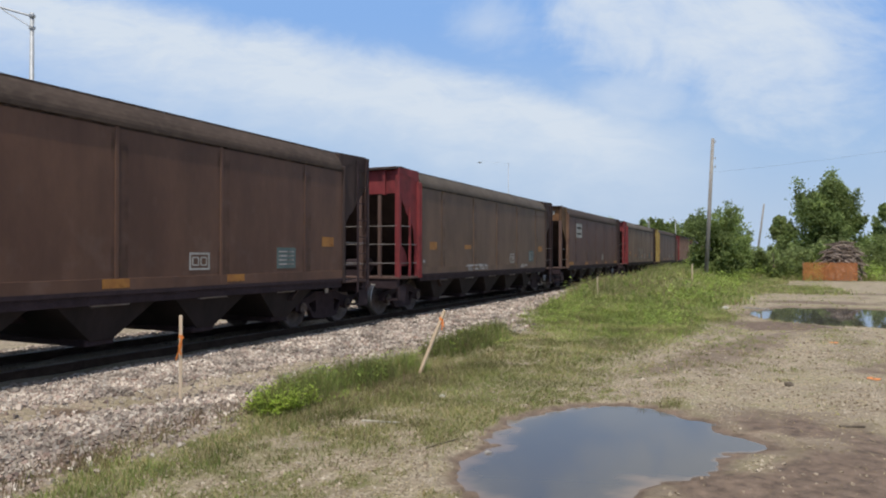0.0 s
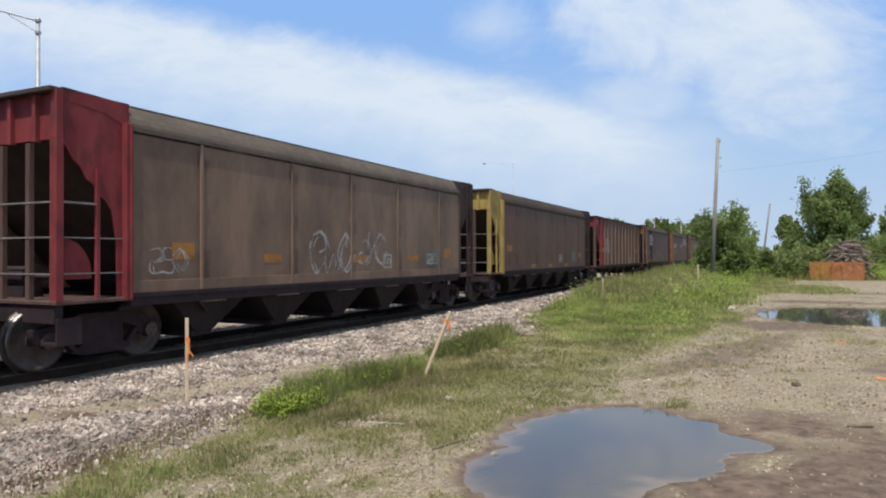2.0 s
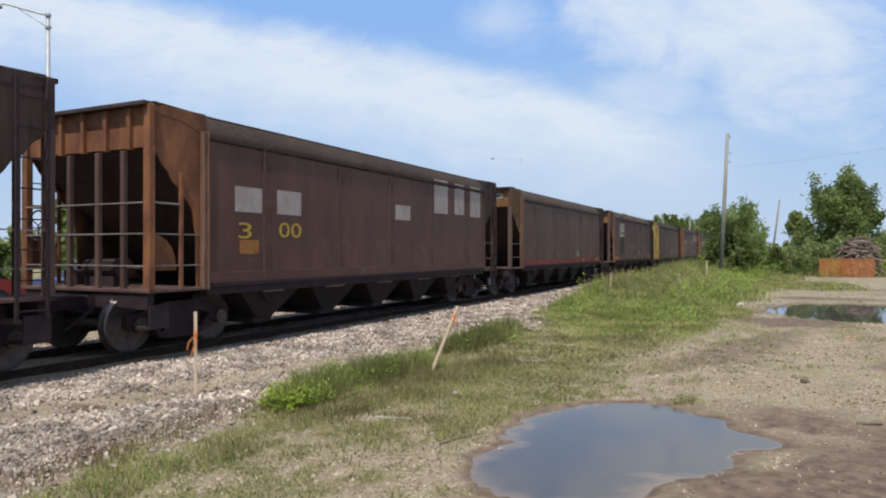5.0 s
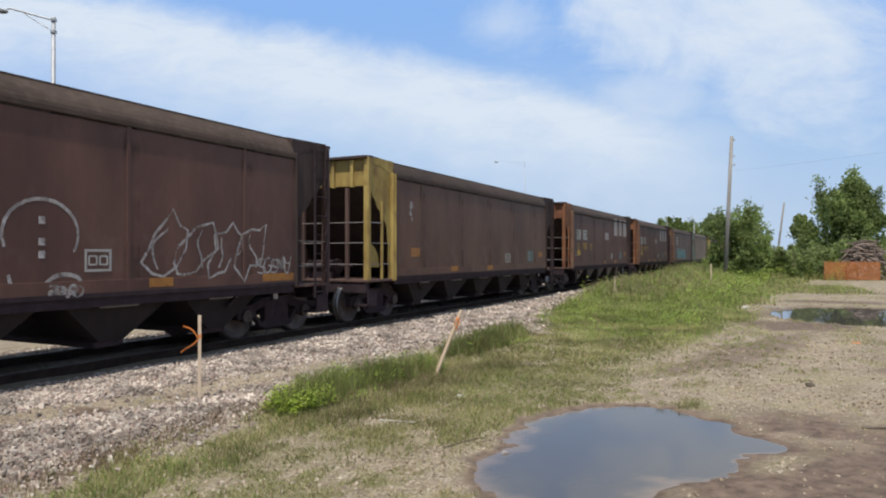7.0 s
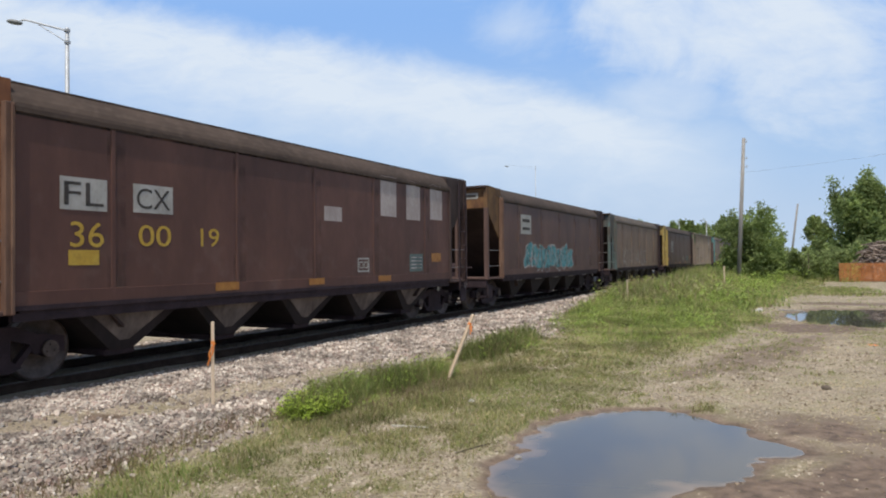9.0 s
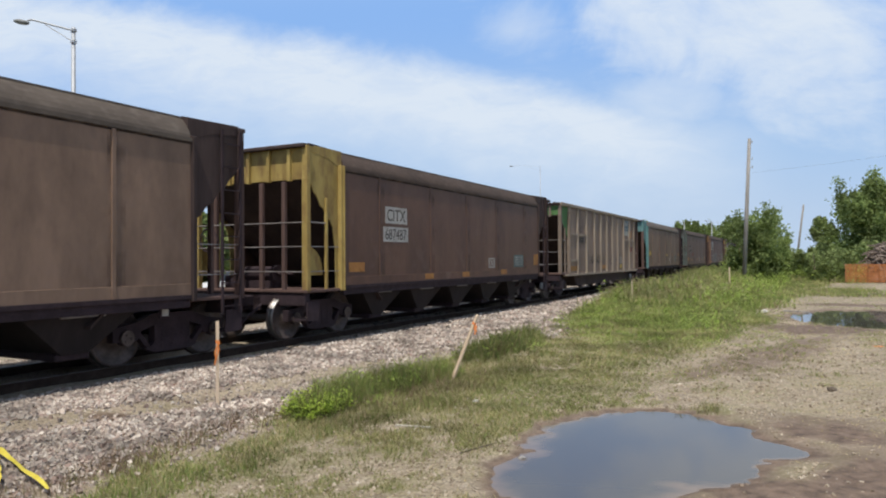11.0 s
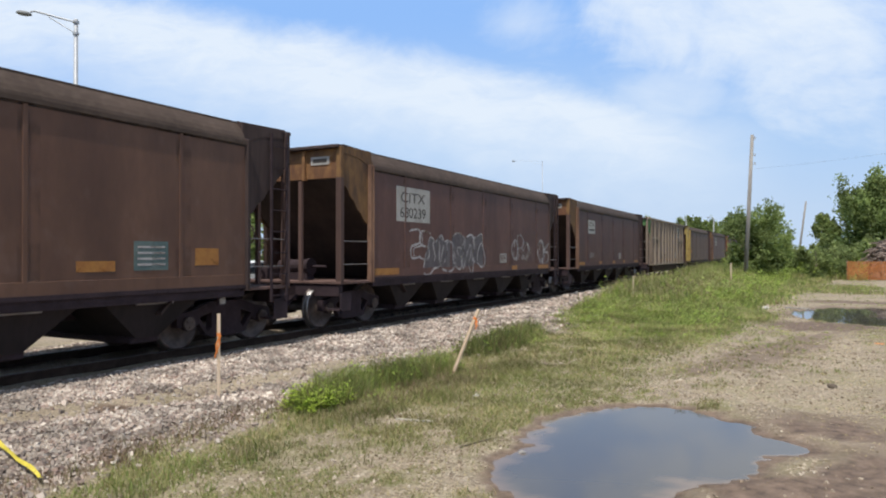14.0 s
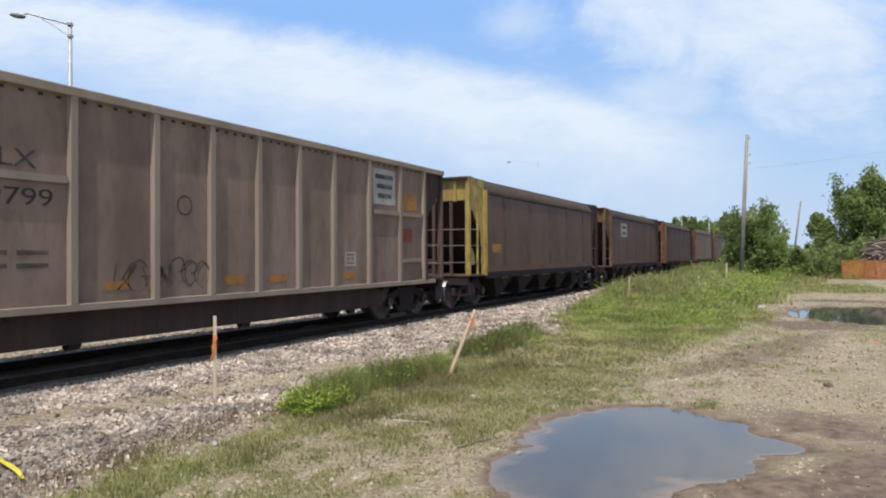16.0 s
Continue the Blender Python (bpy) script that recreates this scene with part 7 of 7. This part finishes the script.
M_TAPE = surface("yellow_plastic_tape", (0.56, 0.46, 0.06), (0.66, 0.55, 0.09), 0.45, 0, 6, 40, (1, 1, 1), 0)
M_WIRE = surface("grey_cable", (0.12, 0.12, 0.13), (0.16, 0.16, 0.17), 0.6)


TAILS = []


def stake(label, foot, top, ribbon_at=None, wide=0.021, face=45.0):
    t = thing("survey_stake", label, "stake", "survey stakes", pose(*foot))
    d = Vector(top) - Vector(foot)
    bm = bmesh.new()
    bx(bm, -wide, wide, -0.4 * wide, 0.4 * wide, -0.15, d.length, 0.002)
    ob = part("lath", bm, M_LATH, t)
    ob.matrix_basis = d.to_track_quat("Z", "Y").to_matrix().to_4x4() @ pose(0, 0, 0, 0, 0, 44)
    if ribbon_at:
        bm = bmesh.new()
        r = random.Random(round(foot[0] * 100))
        bx(bm, -wide - 0.003, wide + 0.003, -0.4 * wide - 0.003, 0.4 * wide + 0.003, -0.018, 0.018)
        ob = part("ribbon", bm, M_FLAG, t, "knotted orange survey ribbon")
        ob.matrix_basis = d.to_track_quat("Z", "Y").to_matrix().to_4x4() @ pose(0, 0, d.length * ribbon_at, 0, 0, 44)
        knot = d * ribbon_at
        for k, long in enumerate((0.30, 0.24) if wide < 0.03 else (0.17, 0.13)):   # two loose tails, hung from the knot
            bm = bmesh.new()
            rows = []
            for j in range(7):
                f = j / 6
                x, dip = 0.02 * math.sin(5 * f + 2 * k) + 0.01 * k, 0.012 * math.cos(4 * f + k)
                rows.append((bm.verts.new((x - 0.011, dip - 0.03, -long * f)), bm.verts.new((x + 0.011, dip - 0.022, -long * f))))
            for a, b in zip(rows, rows[1:]):
                bm.faces.new((a[0], a[1], b[1], b[0]))
            tail = part("ribbon_tail", bm, M_FLAG, t, "loose end of the orange ribbon")
            tail.matrix_basis = pose(*knot, 0, 8 + 10 * k, face)
            TAILS.append((tail, knot, face))
    return t


stake("pale wooden survey stake with an orange ribbon", (-6.77, 6.58, 0.10), (-6.77, 6.58, 1.22), 0.76)
stake("leaning pale wooden survey stake with an orange ribbon", (-5.12, 10.07, 0.05), (-4.71, 10.17, 1.10), 0.86, 0.034, 27.0)
stake("grey wooden stake beside the ballast", (-6.5, 29.6, 0.1), (-6.5, 29.6, 1.06))
stake("pale yellow wooden stake in the tall grass", (-3.6, 40, 0.5), (-3.6, 40, 1.5), None, 0.035)

pole = thing("utility_pole", "weathered grey wooden utility pole with insulators", "utility pole", m=pose(-3.57, 52, 0))
bm = bmesh.new()
rod(bm, (-0.22, 0, -0.5), (0.28, 0, 10.22), 0.15, 14, 0.11)
part("post", bm, M_POLE, pole, "", True)
for k, z in enumerate((9.95, 8.8, 8.2)):
    bm = bmesh.new()
    rod(bm, (0.28, 0, z), (0.44, 0, z), 0.02, 6)
    rod(bm, (0.44, 0, z - 0.05), (0.44, 0, z + 0.12), 0.045, 8, 0.03)
    part("insulator", bm, M_GALV, pole)
lean = thing("utility_pole", "thin leaning wooden pole behind the bushes", "utility pole", m=pose(-0.8, 92, 0))
bm = bmesh.new()
rod(bm, (-0.3, 0, -0.5), (0.75, 0, 8.2), 0.13, 10, 0.10)
part("post", bm, M_POLE, lean, "", True)
cable = thing("power_line", "thin grey overhead cable", "cable")
bm = bmesh.new()
rings = []
for k in range(21):
    u = k / 20
    x, y, z = -3.15 + 30 * u, 52 - 12 * u, 7.85 + 2.9 * u - 4 * 0.7 * u * (1 - u)
    rings.append([bm.verts.new((x + 0.0012 * math.cos(a), y + 0.004 * math.cos(a), z + 0.004 * math.sin(a))) for a in (0, 1.257, 2.513, 3.77, 5.027)])
for p, q in zip(rings, rings[1:]):
    for j in range(5):
        bm.faces.new((p[j], p[(j + 1) % 5], q[(j + 1) % 5], q[j]))
part("wire", bm, M_WIRE, cable)


def lamp_post(label, x, y, tall, arm, aim, thick=1.0, thin=1.0):
    t = thing("street_lamp", label, "street lamp", "street lamps", pose(x, y, 0, 0, 0, aim))
    bm = bmesh.new()
    rod(bm, (0, 0, -0.3), (0, 0, tall), 0.11 * thick, 12, 0.065 * thick)
    part("post", bm, M_GALV, t, "", True)
    bm = bmesh.new()
    rod(bm, (0, 0, tall - 0.1), (-arm * 0.6, 0, tall + 0.12), 0.035 * thin, 8)
    rod(bm, (-arm * 0.6, 0, tall + 0.12), (-arm * 0.9, 0, tall + 0.23), 0.032 * thin, 8)
    rod(bm, (-arm * 0.9, 0, tall + 0.23), (-arm, 0, tall + 0.20), 0.03 * thin, 8)
    rod(bm, (0, 0, tall - 0.5), (-arm * 0.62, 0, tall + 0.08), 0.018 * thin, 8)
    part("arm", bm, M_GALV, t)
    bm = bmesh.new()
    for z in (tall - 0.5, tall - 0.1):
        rod(bm, (0, 0, z - 0.04), (0, 0, z + 0.04), 0.10 * thick, 10)
    part("clamp", bm, M_GALV, t)
    bm = bmesh.new()
    bmesh.ops.create_icosphere(bm, subdivisions=2, radius=1, matrix=Matrix.Translation((-arm - 0.20, 0, tall + 0.14)) @ pose(0, 0, 0, 0, 8, 0) @ Matrix.Diagonal((0.27, 0.13, 0.085, 1)))
    part("luminaire", bm, M_LUMINAIRE, t, "grey cobra-head luminaire", True)


M_LUMINAIRE = surface("weathered_grey_lamp_housing", (0.16, 0.165, 0.16), (0.24, 0.245, 0.23), 0.6, 0, 4, 30)
lamp_post("tall grey steel street lamp with a curved arm", -22.3, 15.1, 10.1, 1.5, 34)
lamp_post("distant grey street lamp beyond the train", -30.2, 84.8, 14.0, 3.6, 10, 0.5, 0.22)
for k, (x, y) in enumerate(((-20.4, 138.5), (-15.5, 139))):
    lamp_post("far-off pale street lamp beyond the track", x, y, 8.8, 0.8, 0)

fence = thing("barrier_fence", "orange plastic mesh barrier fence on stakes", "fence")
fx = [2.7 + 0.72 * k for k in range(6)]
for k, x in enumerate(fx):
    bm = bmesh.new()
    bx(bm, -0.03, 0.03, -0.03, 0.03, -0.1, 1.5)
    ob = part("fence_post", bm, M_DEBRIS, fence)
    ob.location = (x, 60.2, 0)
for a, b in zip(fx, fx[1:]):
    bm = bmesh.new()
    n = 9
    for j in range(n + 1):
        u = j / n
        bx(bm, a + (b - a) * u - 0.012, a + (b - a) * u + 0.012, 60.08, 60.11, 0.08, 1.42 + 0.04 * math.sin(u * 3.1))
    for j in range(17):
        z = 0.1 + 0.08 * j
        bx(bm, a, b, 60.07, 60.09, z, z + 0.034)
    part("mesh_panel", bm, M_FENCE, fence)

pile = thing("debris_pile", "heap of grey-brown scrap wood behind the fence", "debris pile", m=pose(5.5, 63, 0))
rnd = random.Random(12)
for k in range(230):
    a, u = rnd.uniform(0, 6.3), rnd.random()
    r = 1.45 * math.sqrt(u)
    z = 2.85 * math.sqrt(max(0.0, 1 - u)) * rnd.uniform(0.85, 1.1) + 0.12
    L, w = rnd.uniform(0.4, 1.5), rnd.uniform(0.04, 0.13)
    bm = bmesh.new()
    bx(bm, -L / 2, L / 2, -w / 2, w / 2, -0.03, 0.05)
    ob = part("scrap_board", bm, M_DEBRIS, pile)
    steep = 38 * u
    ob.matrix_basis = pose(r * math.cos(a), r * math.sin(a), z, 0, 0, math.degrees(a)) @ pose(0, 0, 0, 0, steep + rnd.uniform(-12, 12), 0) @ pose(0, 0, 0, rnd.uniform(-15, 15), 0, rnd.uniform(0, 180))
bm = bmesh.new()
bmesh.ops.create_icosphere(bm, subdivisions=3, radius=1, matrix=Matrix.Translation((0, 0, 0.2)) @ Matrix.Diagonal((1.2, 1.2, 2.2, 1)))
for v in bm.verts:
    v.co += Vector((0, 0, 0)) + v.co.normalized() * 0.25 * noise.noise(v.co * 1.5)
part("core", bm, M_DEBRIS, pile)



# small things on the ground ---------------------------------------------------------
M_STONE = surface("pale_limestone", (0.42, 0.40, 0.36), (0.58, 0.55, 0.49), 0.9, 0, 6, 40, (1, 1, 1), 0.4)
M_DRYSTICK = surface("pale_dry_stick_wood", (0.36, 0.34, 0.28), (0.46, 0.43, 0.36), 0.9, 0, 4, 30)
M_REDSTICK = surface("reddish_brown_stick_wood", (0.17, 0.09, 0.065), (0.25, 0.14, 0.10), 0.9, 0, 4, 30)
M_SPRAY = surface("orange_marking_paint", (0.62, 0.20, 0.06), (0.70, 0.27, 0.09), 0.8, 0, 12, 60, (1, 1, 1), 0.2, (0.35, 0.22, 0.12), fine_mix=0.7)


def lying(name, label, category, mat, a, b, wide, thick):
    """A stick or board that lies between two places on the ground."""
    a, b = Vector((*a, height(*a) + thick / 2 + 0.004)), Vector((*b, height(*b) + thick / 2 + 0.004))
    d = b - a
    bm = bmesh.new()
    bx(bm, -d.length / 2, d.length / 2, -wide / 2, wide / 2, -thick / 2, thick / 2, thick * 0.2)
    ob = part(name, bm, mat, None)
    ob.matrix_basis = Matrix.Translation((a + b) / 2) @ d.to_track_quat("X", "Z").to_matrix().to_4x4()
    return tagged(ob, label, category)


def boulder(name, label, mat, x, y, r, flat=0.7, seed=0):
    bm = bmesh.new()
    bmesh.ops.create_icosphere(bm, subdivisions=2, radius=r)
    for w in bm.verts:
        w.co *= 1 + 0.35 * noise.noise(w.co / r * 1.3 + Vector((seed, 0, 0)))
        w.co.z *= flat
    ob = part(name, bm, mat, None)
    ob.location = (x, y, height(x, y) + r * flat * 0.45)
    return tagged(ob, label, "stone")


def spray_mark(x, y, r, seed):
    bm = bmesh.new()
    g = random.Random(seed)
    ring = []
    for k in range(18):
        q = r * g.uniform(0.6, 1.1)
        px, py = x + q * 1.2 * math.cos(k * 0.349), y + q * 1.8 * math.sin(k * 0.349)
        ring.append(bm.verts.new((px, py, height(px, py) + 0.012)))
    mid = bm.verts.new((x, y, height(x, y) + 0.014))
    for k in range(18):
        bm.faces.new((mid, ring[k], ring[(k + 1) % 18]))
    ob = part("paint_mark", bm, M_SPRAY, None)
    tagged(ob, "orange survey paint sprayed on the dirt", "paint mark")


lying("stick", "thin pale stick lying in the short grass", "stick", M_DRYSTICK, (-4.36, 7.06), (-3.89, 7.16), 0.025, 0.02)
lying("stick", "dark twig at the puddle's edge", "stick", M_BARK, (-3.12, 6.28), (-2.96, 6.75), 0.012, 0.012)
lying("stick", "dark twig lying in the mud", "stick", M_BARK, (0.78, 9.2), (1.05, 9.3), 0.025, 0.02)
lying("stick", "dark twig lying on the ballast", "stick", M_BARK, (-8.4, 8.38), (-7.96, 8.36), 0.04, 0.03)
lying("stick", "reddish-brown stick lying on the ballast", "stick", M_REDSTICK, (-8.36, 6.96), (-8.1, 7.09), 0.04, 0.03)
lying("board", "weathered board at the far puddle's edge", "board", M_POLE, (-0.7, 27.9), (0.1, 28.1), 0.12, 0.05)
boulder("stone", "pale stone beside the far puddle", M_STONE, -1.31, 27.1, 0.13, 0.7, 1)
boulder("stone", "white stone in the short grass", M_STONE, -4.1, 8.77, 0.045, 0.6, 2)
boulder("stone", "dark clod on the dirt road", M_BARK, 0.33, 11.78, 0.07, 0.7, 3)
boulder("stone", "small stone in the shallow puddle", M_POLE, -2.55, 6.55, 0.04, 0.6, 4)
spray_mark(1.41, 17.95, 0.10, 1)
spray_mark(1.58, 13.0, 0.09, 2)
TAPE_X, TAPE_Y = -7.05, 3.95
tape = thing("caution_tape", "loose yellow caution tape fluttering over the ballast edge", "tape", m=pose(TAPE_X, TAPE_Y, 0))
for k, (p, q, wide) in enumerate((((-0.9, 0.26), (1.42, -0.40), 0.030), ((0.1, -0.05), (0.95, -0.52), 0.018))):
    bm = bmesh.new()
    rows = []
    for j in range(25):
        f = j / 24
        x, y = p[0] + (q[0] - p[0]) * f, p[1] + (q[1] - p[1]) * f + 0.012 * math.sin(j * 0.9 + k)
        z = height(TAPE_X + x, TAPE_Y + y) + 0.085 + 0.012 * math.sin(j * 0.7 + k)
        taper = wide * (1.0 - 0.55 * f * f)
        rows.append((bm.verts.new((x, y - taper, z)), bm.verts.new((x + 0.01, y + taper, z + 0.015 * math.cos(j * 0.6)))))
    for a, b in zip(rows, rows[1:]):
        bm.faces.new((a[0], a[1], b[1], b[0]))
    part("strip", bm, M_TAPE, tape, "", True)


# ---------------------------------------------------------------- what moves
def motions():
    for car in CARS.values():
        x, y, z = car.matrix_basis.translation
        walk(car, [(t, pose(x, y - s, z)) for t, s in ROLLED])
    # the wind plays with the ribbon's two tails: seconds, degrees away from hanging
    sway = ((0, 6, 3), (0.5, 6, 12), (1, -18, 4), (1.5, 0, 20), (2, -6, -14), (2.5, 0, 5), (3, 4, -4), (3.5, -20, 2), (4, 20, 14), (5, 6, 30), (5.8, 30, 8), (6.5, 12, 78), (7, 45, 130), (7.25, 25, 65), (7.5, 4, 8), (8, 42, 36), (8.5, 5, 9), (9, 8, 13),
            (10, -10, 6), (11.5, 7, 10), (12, 3, 12), (12.5, 14, 5), (13, 4, 10), (13.5, 8, -8), (14, 5, 9), (14.5, 10, 3), (15, 4, 12), (15.5, 9, 5), (16, 5, 8))
    for k, (tail, knot, face) in enumerate(TAILS):
        g = 1.0 if k < 2 else 0.35
        walk(tail, [(row[0], pose(*knot, 0, g * row[1 + k % 2] + (0 if k < 2 else -12), face)) for row in sway])
    # the tape drifts in with the wind: seconds, metres, degrees
    drift = ((0, -1.3, 0), (8, -1.2, 0), (9, -1.15, 0), (11.3, 0.1, 0), (11.5, -0.35, 6), (12, 0.0, 0), (12.5, -0.10, 3), (13, -0.05, 0), (13.5, -0.30, -5), (14, -0.08, 0), (14.5, -0.10, 0), (15, -0.35, -4), (15.5, -0.18, 0), (16, -0.25, 0))
    walk(tape, [(t, pose(TAPE_X + s, TAPE_Y, 0, 0, 0, a)) for t, s, a in drift])
    turn = math.degrees(21.14 / FPS / 0.457)
    for s, sets in WHEELSETS.items():
        lead = sets[0]
        walk(lead, [(k / FPS, pose(0, s * 0.89, 0.457, turn * k)) for k in range(int(16 * FPS) + 1)])
        keys = lead.animation_data
        for other in sets[1:]:
            other.rotation_mode = "QUATERNION"
            other.animation_data_create()
            other.animation_data.action = keys.action
            other.animation_data.action_slot = keys.action_slot


motions()
